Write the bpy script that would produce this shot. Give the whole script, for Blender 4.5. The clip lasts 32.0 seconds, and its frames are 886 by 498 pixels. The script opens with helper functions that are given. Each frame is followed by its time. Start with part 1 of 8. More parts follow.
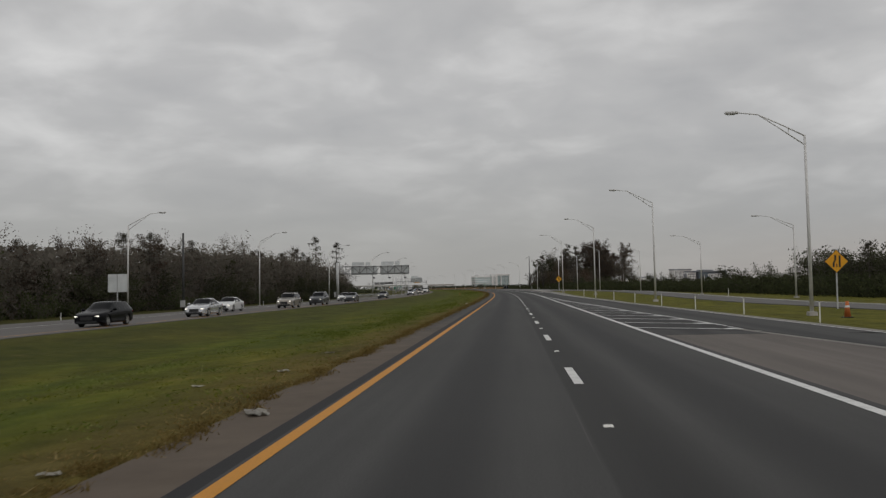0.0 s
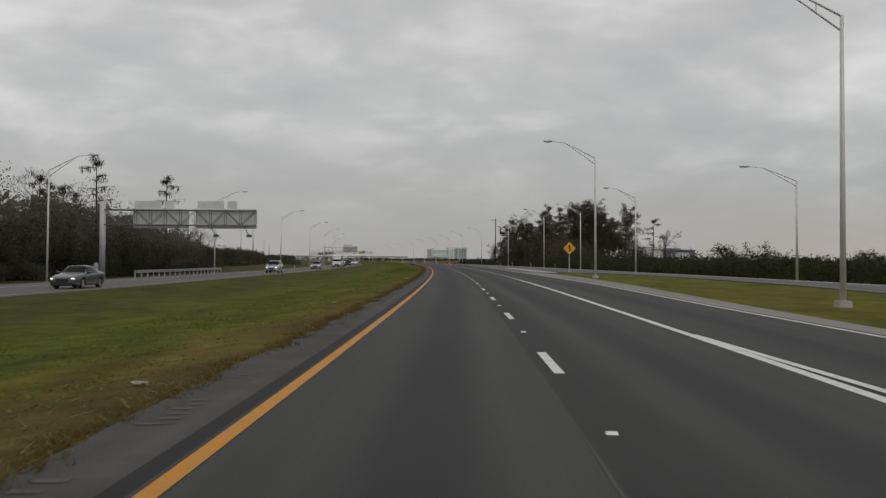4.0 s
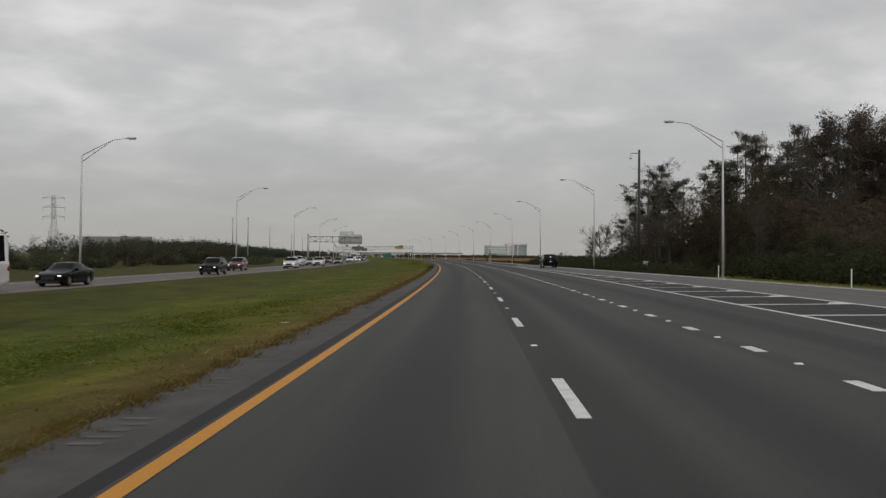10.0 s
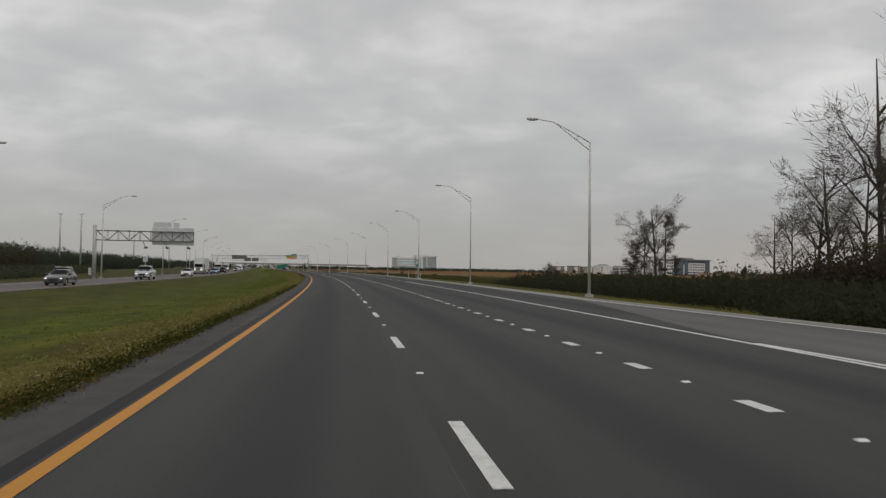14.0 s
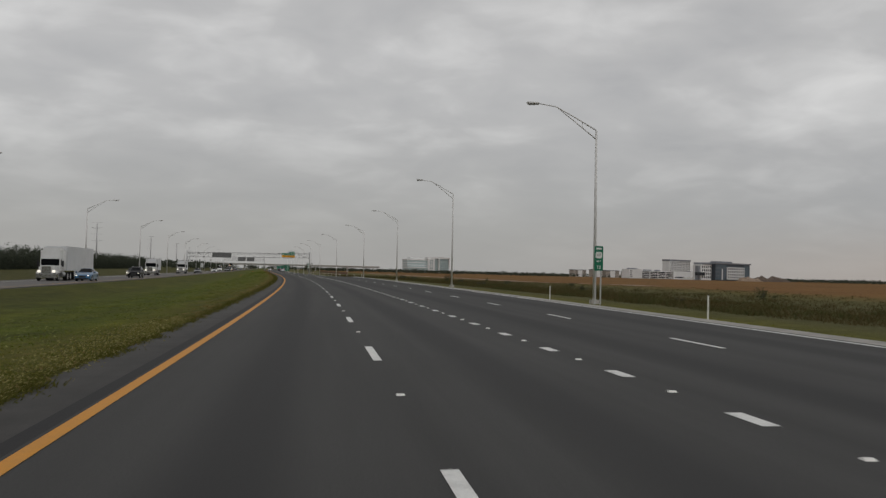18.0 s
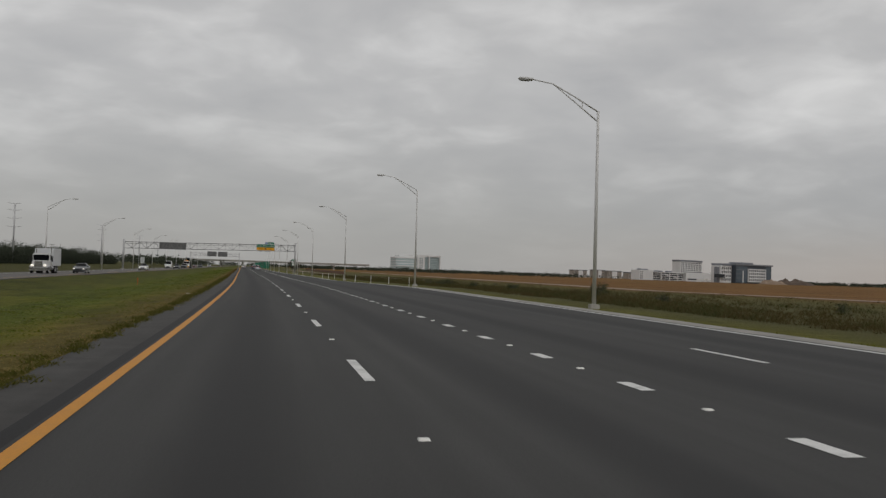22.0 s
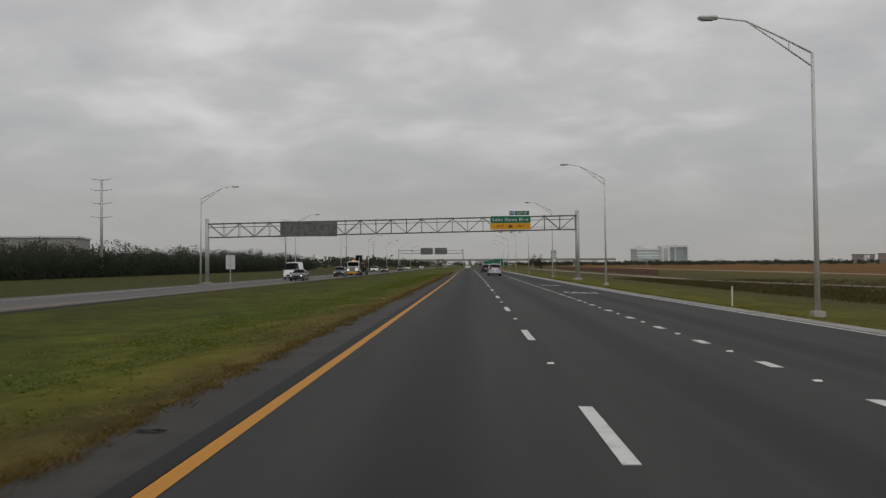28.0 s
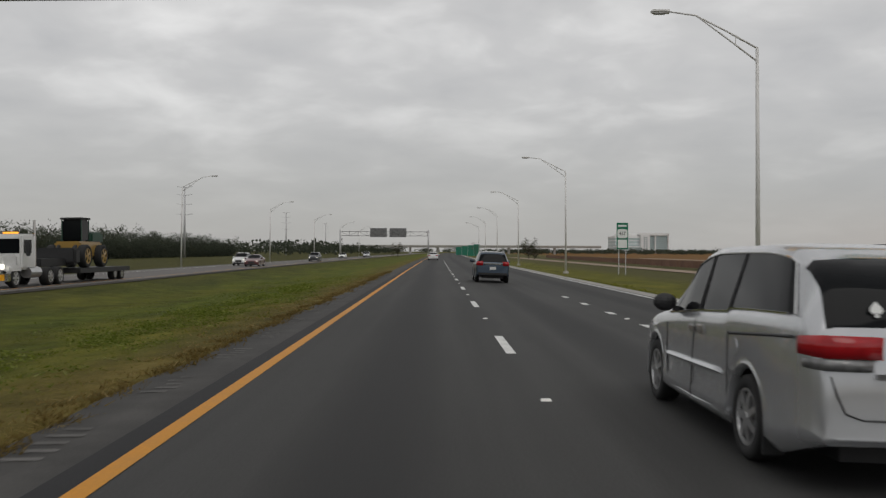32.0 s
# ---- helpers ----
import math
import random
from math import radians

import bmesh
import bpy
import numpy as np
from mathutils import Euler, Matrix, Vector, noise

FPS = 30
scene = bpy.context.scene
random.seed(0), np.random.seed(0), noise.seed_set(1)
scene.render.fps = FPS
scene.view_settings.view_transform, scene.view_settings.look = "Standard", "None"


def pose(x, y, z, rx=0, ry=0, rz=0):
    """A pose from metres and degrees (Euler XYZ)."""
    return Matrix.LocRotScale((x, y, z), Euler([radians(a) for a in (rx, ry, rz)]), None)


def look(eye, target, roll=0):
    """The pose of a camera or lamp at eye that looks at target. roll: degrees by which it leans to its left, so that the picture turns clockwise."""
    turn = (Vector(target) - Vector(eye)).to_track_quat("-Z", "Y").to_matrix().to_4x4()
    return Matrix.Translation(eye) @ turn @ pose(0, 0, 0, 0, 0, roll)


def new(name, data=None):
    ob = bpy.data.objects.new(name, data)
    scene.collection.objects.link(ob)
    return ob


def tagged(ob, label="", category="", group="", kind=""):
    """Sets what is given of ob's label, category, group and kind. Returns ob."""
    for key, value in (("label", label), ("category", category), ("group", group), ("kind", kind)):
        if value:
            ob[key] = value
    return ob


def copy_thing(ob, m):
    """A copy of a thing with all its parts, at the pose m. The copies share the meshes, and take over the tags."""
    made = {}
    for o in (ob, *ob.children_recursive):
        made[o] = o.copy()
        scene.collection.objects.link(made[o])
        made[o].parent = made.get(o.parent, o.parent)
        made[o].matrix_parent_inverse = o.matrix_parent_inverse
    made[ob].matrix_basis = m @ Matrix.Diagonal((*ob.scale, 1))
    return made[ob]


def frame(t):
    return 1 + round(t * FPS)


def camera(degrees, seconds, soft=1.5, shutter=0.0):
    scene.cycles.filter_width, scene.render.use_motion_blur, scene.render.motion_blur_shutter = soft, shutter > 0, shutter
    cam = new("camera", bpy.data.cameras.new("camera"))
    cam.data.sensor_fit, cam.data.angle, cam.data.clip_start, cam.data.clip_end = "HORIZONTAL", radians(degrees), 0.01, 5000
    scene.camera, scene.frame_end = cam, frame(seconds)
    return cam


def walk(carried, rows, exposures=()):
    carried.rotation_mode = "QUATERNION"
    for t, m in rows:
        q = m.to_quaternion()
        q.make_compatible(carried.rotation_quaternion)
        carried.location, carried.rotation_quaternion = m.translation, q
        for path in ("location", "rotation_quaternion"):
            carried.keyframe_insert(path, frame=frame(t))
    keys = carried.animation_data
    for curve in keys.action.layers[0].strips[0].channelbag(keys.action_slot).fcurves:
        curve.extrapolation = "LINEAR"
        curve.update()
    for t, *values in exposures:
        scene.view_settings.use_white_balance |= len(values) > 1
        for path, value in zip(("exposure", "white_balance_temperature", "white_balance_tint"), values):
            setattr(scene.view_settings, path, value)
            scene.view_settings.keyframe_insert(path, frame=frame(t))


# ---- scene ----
cam = camera(51.66, 32.0, soft=1.35, shutter=0.06)

# seconds, eye x y z, yaw, pitch, roll in degrees
PATH = [
    (0, 2.581, -16.867, 1.692, 4.256, 2.395, -1.012),
    (0.5, 2.597, -1.39, 1.692, 4.437, 2.26, -1.175),
    (1, 2.599, 14.073, 1.692, 4.673, 1.739, -1.16),
    (1.5, 2.607, 29.537, 1.693, 4.463, 1.265, -0.972),
    (2, 2.601, 45.09, 1.692, 3.177, 0.097, -0.848),
    (2.5, 2.517, 60.695, 1.691, 2.567, 0.594, -1.052),
    (3, 2.437, 76.205, 1.691, 2.1, 0.781, -0.405),
    (3.5, 2.301, 91.657, 1.689, 1.804, 0.764, -0.019),
    (5.5, 1.122, 153.626, 1.681, 1.533, 0.373, 1.972),
    (6, 0.824, 169.189, 1.681, 1.773, 0.584, 1.838),
    (6.5, 0.596, 184.764, 1.682, 1.941, 0.298, 1.732),
    (7, 0.356, 200.318, 1.685, 2.376, 0.382, 1.326),
    (7.5, 0.01, 215.862, 1.687, 3.509, 0.046, 1.097),
    (8, -0.442, 231.444, 1.689, 5.603, 0.17, 0.749),
    (8.5, -1.021, 247.033, 1.69, 7.195, 0.286, 0.203),
    (9, -1.699, 262.7, 1.69, 8.073, 0.228, 0.087),
    (9.5, -2.445, 278.377, 1.691, 7.975, 0.276, 0.052),
    (10, -3.235, 293.969, 1.691, 5.273, 0.458, 0.491),
    (10.5, -4.088, 309.458, 1.692, 2.659, 0.396, 0.607),
    (11, -5.017, 324.985, 1.693, 0.228, 0.072, 0.885),
    (11.5, -6.055, 340.597, 1.693, -1.687, 0.346, 1.071),
    (12, -7.204, 356.153, 1.692, -2.515, 0.686, 1.178),
    (12.5, -8.434, 371.533, 1.692, -2.425, 1.383, 1.122),
    (13, -9.832, 387.104, 1.69, -1.592, 1.275, 1.288),
    (13.5, -11.182, 402.652, 1.69, -0.957, 1.31, 1.039),
    (14, -12.61, 418.168, 1.69, -0.573, 1.31, 1),
    (14.5, -14.091, 433.492, 1.69, -0.011, 1.48, 0.819),
    (16.5, -20.698, 495.26, 1.691, 1.951, 1.706, 0.911),
    (17, -22.508, 510.725, 1.692, 2.06, 1.699, 0.986),
    (17.5, -24.427, 526.171, 1.692, 1.084, 1.337, 1.029),
    (18, -26.45, 541.706, 1.691, -0.114, 1.457, 1.413),
    (18.5, -28.595, 557.473, 1.691, -0.933, 1.527, 1.5),
    (19, -30.822, 573.188, 1.69, -1.232, 1.644, 1.606),
    (19.5, -33.097, 588.617, 1.688, -1.212, 1.721, 1.834),
    (20, -35.418, 603.973, 1.687, -1.29, 1.716, 1.99),
    (20.5, -37.866, 619.401, 1.686, -1.378, 1.787, 2.037),
    (21, -40.333, 634.849, 1.685, -1.438, 1.613, 2.066),
    (21.5, -42.828, 650.231, 1.685, -1.307, 1.452, 1.925),
    (22, -45.39, 665.631, 1.685, -1.204, 1.414, 1.941),
    (22.5, -48.025, 681.041, 1.685, -1.771, 1.771, 2.047),
    (23, -50.701, 696.386, 1.685, -1.861, 1.723, 2.139),
    (23.5, -53.378, 711.8, 1.687, -1.771, 1.532, 2.035),
    (24, -56.201, 727.238, 1.687, -1.68, 1.546, 1.995),
    (24.5, -59.147, 742.7, 1.686, -1.992, 1.64, 2.273),
    (25, -62.133, 758.194, 1.686, -1.831, 1.238, 2.175),
    (25.5, -65.145, 773.68, 1.686, -1.248, 0.472, 1.615),
    (26, -68.159, 789.113, 1.686, 2.958, 1.138, 0.801),
    (26.5, -71.181, 804.469, 1.686, 8.892, 0.491, -0.652),
    (28.5, -83.24, 866.745, 1.689, 12.915, 1.2, -0.322),
    (29, -86.238, 882.259, 1.69, 11.969, 1.34, 0.063),
    (29.5, -89.202, 897.808, 1.691, 11.233, 0.848, 0.173),
    (30, -92.237, 913.381, 1.691, 11.41, 0.487, 0.043),
    (30.5, -95.303, 928.86, 1.69, 11.392, 0.44, 0.116),
    (31, -98.401, 944.521, 1.69, 11.209, 0.07, 0.27),
    (31.5, -101.495, 960.113, 1.69, 10.982, 0.239, 0.395),
    (32, -104.685, 975.748, 1.689, 10.847, 0.137, 0.27),
]


def heading(yaw, pitch):
    a, b = radians(yaw), radians(pitch)
    return Vector((-math.sin(a) * math.cos(b), math.cos(a) * math.cos(b), math.sin(b)))


walk(cam, [(r[0], look(Vector(r[1:4]), Vector(r[1:4]) + heading(r[4], r[5]), r[6])) for r in PATH],
     [(0, -0.1), (1, -0.04), (2, 0.03), (7, 0.02), (9, 0.04), (11, 0.14), (12, 0.18), (13, 0.08), (14.5, 0.04), (17, -0.06), (24, -0.08), (29, -0.06), (30, 0.02), (31, 0.08), (32, 0.16)])

# ---- world and sun ----
world = bpy.data.worlds.new("overcast_sky")
scene.world = world
world.use_nodes = True


def sky_nodes():
    nt = world.node_tree
    nt.nodes.clear()
    n, l = nt.nodes.new, nt.links.new
    out, bg = n("ShaderNodeOutputWorld"), n("ShaderNodeBackground")
    tc = n("ShaderNodeTexCoord")
    sep = n("ShaderNodeSeparateXYZ")
    l(tc.outputs["Generated"], sep.inputs[0])
    # cloud layer: the direction laid onto a flat ceiling
    up = n("ShaderNodeMath"); up.operation = "MAXIMUM"; up.inputs[1].default_value = 0.0
    l(sep.outputs["Z"], up.inputs[0])
    lift = n("ShaderNodeMath"); lift.operation = "ADD"; lift.inputs[1].default_value = 0.24
    l(up.outputs[0], lift.inputs[0])
    dx, dy = n("ShaderNodeMath"), n("ShaderNodeMath")
    dx.operation = dy.operation = "DIVIDE"
    l(sep.outputs["X"], dx.inputs[0]); l(lift.outputs[0], dx.inputs[1])
    l(sep.outputs["Y"], dy.inputs[0]); l(lift.outputs[0], dy.inputs[1])
    com = n("ShaderNodeCombineXYZ")
    l(dx.outputs[0], com.inputs[0]); l(dy.outputs[0], com.inputs[1])
    big, small = n("ShaderNodeTexNoise"), n("ShaderNodeTexNoise")
    for tex, scale, detail, rough in ((big, 1.5, 4.0, 0.48), (small, 4.6, 6.0, 0.5)):
        tex.inputs["Scale"].default_value = scale
        tex.inputs["Detail"].default_value = detail
        tex.inputs["Roughness"].default_value = rough
        tex.inputs["Distortion"].default_value = 0.35
        l(com.outputs[0], tex.inputs["Vector"])
    mix = n("ShaderNodeMath"); mix.operation = "MULTIPLY_ADD"
    mix.inputs[1].default_value = 0.5
    l(small.outputs["Fac"], mix.inputs[0]); l(big.outputs["Fac"], mix.inputs[2])
    ramp = n("ShaderNodeValToRGB")
    e = ramp.color_ramp.elements
    e[0].position, e[0].color = 0.50, (0.405, 0.403, 0.405, 1)
    e[1].position, e[1].color = 1.0, (0.70, 0.692, 0.68, 1)
    m = e.new(0.76); m.color = (0.500, 0.494, 0.488, 1)
    l(mix.outputs[0], ramp.inputs[0])
    # haze towards the horizon, faintly warm
    haze = n("ShaderNodeMapRange")
    haze.inputs["From Min"].default_value, haze.inputs["From Max"].default_value = 0.0, 0.22
    haze.inputs["To Min"].default_value, haze.inputs["To Max"].default_value = 0.9, 0.0
    haze.interpolation_type = "SMOOTHSTEP"
    l(sep.outputs["Z"], haze.inputs["Value"])
    low = n("ShaderNodeMixRGB")
    warm = n("ShaderNodeMapRange")
    warm.inputs["From Min"].default_value, warm.inputs["From Max"].default_value = 0.05, 0.6
    l(sep.outputs["X"], warm.inputs["Value"])
    near_rim = n("ShaderNodeMapRange")
    near_rim.inputs["From Min"].default_value, near_rim.inputs["From Max"].default_value = 0.0, 0.085
    near_rim.inputs["To Min"].default_value, near_rim.inputs["To Max"].default_value = 1.0, 0.0
    near_rim.interpolation_type = "SMOOTHSTEP"
    l(sep.outputs["Z"], near_rim.inputs["Value"])
    glow = n("ShaderNodeMath"); glow.operation = "MULTIPLY"
    l(warm.outputs[0], glow.inputs[0]); l(near_rim.outputs[0], glow.inputs[1])
    cool = n("ShaderNodeMixRGB")
    cool.inputs[1].default_value, cool.inputs[2].default_value = (0.335, 0.330, 0.322, 1), (0.300, 0.302, 0.312, 1)
    l(warm.outputs[0], cool.inputs[0])
    rose = n("ShaderNodeMixRGB")
    rose.inputs[2].default_value = (0.395, 0.345, 0.308, 1)
    l(cool.outputs[0], rose.inputs[1])
    l(glow.outputs[0], rose.inputs[0]); l(rose.outputs[0], low.inputs[2])
    l(haze.outputs[0], low.inputs[0]); l(ramp.outputs[0], low.inputs[1])
    # a little of the clear sky's gradient above the clouds
    air = n("ShaderNodeTexSky")
    air.sky_type, air.sun_disc = "NISHITA", False
    air.sun_elevation, air.sun_rotation = SUN_UP, SUN_ROUND
    thin = n("ShaderNodeMixRGB"); thin.blend_type = "ADD"
    thin.inputs[0].default_value = 0.006
    l(low.outputs[0], thin.inputs[1]); l(air.outputs[0], thin.inputs[2])
    l(thin.outputs[0], bg.inputs["Color"])
    bg.inputs["Strength"].default_value = 1.0
    l(bg.outputs[0], out.inputs[0])


SUN_UP, SUN_ROUND = radians(52), radians(150)
sky_nodes()
sun = new("sun", bpy.data.lights.new("sun", "SUN"))
sun.data.energy, sun.data.angle, sun.data.color = 0.55, radians(40), (1.0, 0.97, 0.93)
sun.matrix_world = look((0, 0, 50), (-math.sin(SUN_ROUND) * math.cos(SUN_UP), -math.cos(SUN_ROUND) * math.cos(SUN_UP), 50 - math.sin(SUN_UP)))

# ---- materials ----


class Mat:
    """Short hand for node materials."""

    def __init__(self, name, rough=0.6, metal=0.0, spec=0.5):
        self.mat = bpy.data.materials.new(name)
        self.mat.use_nodes = True
        self.nt = self.mat.node_tree
        self.p = self.nt.nodes["Principled BSDF"]
        self.p.inputs["Roughness"].default_value = rough
        self.p.inputs["Metallic"].default_value = metal
        self.p.inputs["Specular IOR Level"].default_value = spec

    def node(self, kind, **values):
        nd = self.nt.nodes.new(kind)
        for key, value in values.items():
            nd.inputs[key.replace("_", " ")].default_value = value
        return nd

    def link(self, a, b):
        self.nt.links.new(a, b)

    def coords(self, kind="Object", scale=(1, 1, 1)):
        tc, mp = self.node("ShaderNodeTexCoord"), self.node("ShaderNodeMapping")
        mp.inputs["Scale"].default_value = scale
        self.link(tc.outputs[kind], mp.inputs["Vector"])
        return mp.outputs["Vector"]

    def noise(self, vec, scale, detail=4.0, rough=0.55):
        tex = self.node("ShaderNodeTexNoise", Scale=scale, Detail=detail, Roughness=rough)
        self.link(vec, tex.inputs["Vector"])
        return tex.outputs["Fac"]

    def ramp(self, fac, stops):
        rp = self.node("ShaderNodeValToRGB")
        e = rp.color_ramp.elements
        while len(e) < len(stops):
            e.new(0.5)
        for el, (pos, col) in zip(e, stops):
            el.position, el.color = pos, (*col, 1) if len(col) == 3 else col
        self.link(fac, rp.inputs[0])
        return rp.outputs[0]

    def blend(self, fac, a, b, mode="MIX"):
        mx = self.node("ShaderNodeMixRGB")
        mx.blend_type = mode
        for k, v in ((0, fac), (1, a), (2, b)):
            if isinstance(v, (int, float)):
                mx.inputs[k].default_value = v
            elif isinstance(v, tuple):
                mx.inputs[k].default_value = (*v, 1)
            else:
                self.link(v, mx.inputs[k])
        return mx.outputs[0]

    def base(self, out):
        self.link(out, self.p.inputs["Base Color"])
        return self

    def bump(self, fac, strength=0.3, dist=0.02):
        bp = self.node("ShaderNodeBump", Strength=strength, Distance=dist)
        self.link(fac, bp.inputs["Height"])
        self.link(bp.outputs[0], self.p.inputs["Normal"])
        return self


def plain(name, col, rough=0.5, metal=0.0, vary=0.12, scale=3.0, spec=0.5, bump=0.0):
    m = Mat(name, rough, metal, spec)
    v = m.coords()
    a, b = m.noise(v, scale), m.noise(v, scale * 9, 3)
    lo, hi = tuple(c * (1 - vary) for c in col), tuple(min(1, c * (1 + vary)) for c in col)
    c1 = m.ramp(a, [(0.3, lo), (0.7, hi)])
    c2 = m.ramp(b, [(0.3, (1 - vary * 0.5,) * 3), (0.7, (1, 1, 1))])
    m.base(m.blend(1.0, c1, c2, "MULTIPLY"))
    if bump:
        m.bump(b, bump, 0.01)
    return m.mat


def asphalt(name, col, lanes=(), stain=0.3, blotch=0.1, retoned=(), silt=(), stained=()):
    """Asphalt whose uv is (metres across, metres along): darker oil band along each lane's middle, patchy wear."""
    m = Mat(name, 0.82, spec=0.3)
    uv = m.coords("UV")
    st = m.node("ShaderNodeMapping"); st.inputs["Scale"].default_value = (1.2, 0.035, 1)
    m.link(uv, st.inputs["Vector"])
    streak, grain, patch = m.noise(st.outputs[0], 1.0, 5), m.noise(uv, 38.0, 2, 0.7), m.noise(uv, 0.12 if blotch < 0.2 else 0.9, 5, 0.65)
    lo, hi = tuple(c * 0.78 for c in col), tuple(c * 1.18 for c in col)
    c = m.ramp(streak, [(0.32, lo), (0.68, hi)])
    c = m.blend(1.0, c, m.ramp(grain, [(0.25, (0.72,) * 3), (0.75, (1.22,) * 3)]), "MULTIPLY")
    c = m.blend(1.0, c, m.ramp(patch, [(0.3, (1 - blotch,) * 3), (0.7, (1 + 0.6 * blotch,) * 3)]), "MULTIPLY")
    sep = m.node("ShaderNodeSeparateXYZ")
    m.link(uv, sep.inputs[0])
    for centre in lanes:
        off = m.node("ShaderNodeMath"); off.operation = "SUBTRACT"; off.inputs[1].default_value = centre
        m.link(sep.outputs["X"], off.inputs[0])
        ab = m.node("ShaderNodeMath"); ab.operation = "ABSOLUTE"
        m.link(off.outputs[0], ab.inputs[0])
        band = m.node("ShaderNodeMapRange")
        band.inputs["From Min"].default_value, band.inputs["From Max"].default_value = 0.15, 0.85
        band.inputs["To Min"].default_value, band.inputs["To Max"].default_value = stain, 0.0
        band.interpolation_type = "SMOOTHSTEP"
        m.link(ab.outputs[0], band.inputs["Value"])
        mul = m.node("ShaderNodeMath"); mul.operation = "MULTIPLY"
        wob = m.node("ShaderNodeMapRange")
        wob.inputs["To Min"].default_value, wob.inputs["To Max"].default_value = 0.4, 1.5
        m.link(streak, wob.inputs["Value"])
        m.link(band.outputs[0], mul.inputs[0]); m.link(wob.outputs[0], mul.inputs[1])
        c = m.blend(mul.outputs[0], c, (0.016, 0.016, 0.017))
    for x0, y0, dark in retoned:
        # tone scaled by one factor from a lane line outwards, from y0 on
        a, b = m.node("ShaderNodeMapRange"), m.node("ShaderNodeMapRange")
        for nd, out, lo in ((a, "X", x0), (b, "Y", y0)):
            nd.inputs["From Min"].default_value, nd.inputs["From Max"].default_value = lo, lo + (0.25 if out == "X" else 30.0)
            m.link(sep.outputs[out], nd.inputs["Value"])
        both = m.node("ShaderNodeMath"); both.operation = "MULTIPLY"
        m.link(a.outputs[0], both.inputs[0]); m.link(b.outputs[0], both.inputs[1])
        c = m.blend(both.outputs[0], c, m.blend(1.0, c, (dark,) * 3, "MULTIPLY"))
    for x0, x1, y1, dark in stained:
        # darker stretch beside a joint, sharp on the joint's side
        a, b, e = (m.node("ShaderNodeMapRange") for _ in range(3))
        for nd, out, lo, hi in ((a, "X", x0, x0 + 0.06), (b, "X", x1, x1 - 0.7), (e, "Y", y1, y1 - 30.0)):
            nd.inputs["From Min"].default_value, nd.inputs["From Max"].default_value = min(lo, hi), max(lo, hi)
            nd.inputs["To Min"].default_value, nd.inputs["To Max"].default_value = (0.0, 1.0) if hi > lo else (1.0, 0.0)
            nd.interpolation_type = "SMOOTHSTEP"
            m.link(sep.outputs[out], nd.inputs["Value"])
        first, both = m.node("ShaderNodeMath"), m.node("ShaderNodeMath")
        first.operation = both.operation = "MULTIPLY"
        m.link(a.outputs[0], first.inputs[0]); m.link(b.outputs[0], first.inputs[1])
        m.link(first.outputs[0], both.inputs[0]); m.link(e.outputs[0], both.inputs[1])
        c = m.blend(both.outputs[0], c, m.blend(1.0, c, (dark,) * 3, "MULTIPLY"))
    for y0, y1 in silt:
        # brown silt washed over the pavement up to y1
        fade = m.node("ShaderNodeMapRange")
        fade.inputs["From Min"].default_value, fade.inputs["From Max"].default_value = y0, y1
        fade.inputs["To Min"].default_value, fade.inputs["To Max"].default_value = 0.85, 0.0
        m.link(sep.outputs["Y"], fade.inputs["Value"])
        c = m.blend(fade.outputs[0], c, m.ramp(patch, [(0.3, (0.085, 0.062, 0.043)), (0.7, (0.125, 0.095, 0.068))]))
    m.base(c).bump(grain, 0.25, 0.006)
    return m.mat


def paint(name, col, wear=0.35):
    m = Mat(name, 0.6, spec=0.35)
    v = m.coords()
    a, b = m.noise(v, 3.0, 5, 0.65), m.noise(v, 28.0, 3)
    c = m.ramp(b, [(0.3, tuple(x * 0.82 for x in col)), (0.7, col)])
    worn = m.ramp(a, [(0.30, (wear,) * 3), (0.52, (0.0,) * 3)])
    m.base(m.blend(worn, c, (0.10, 0.10, 0.10)))
    return m.mat


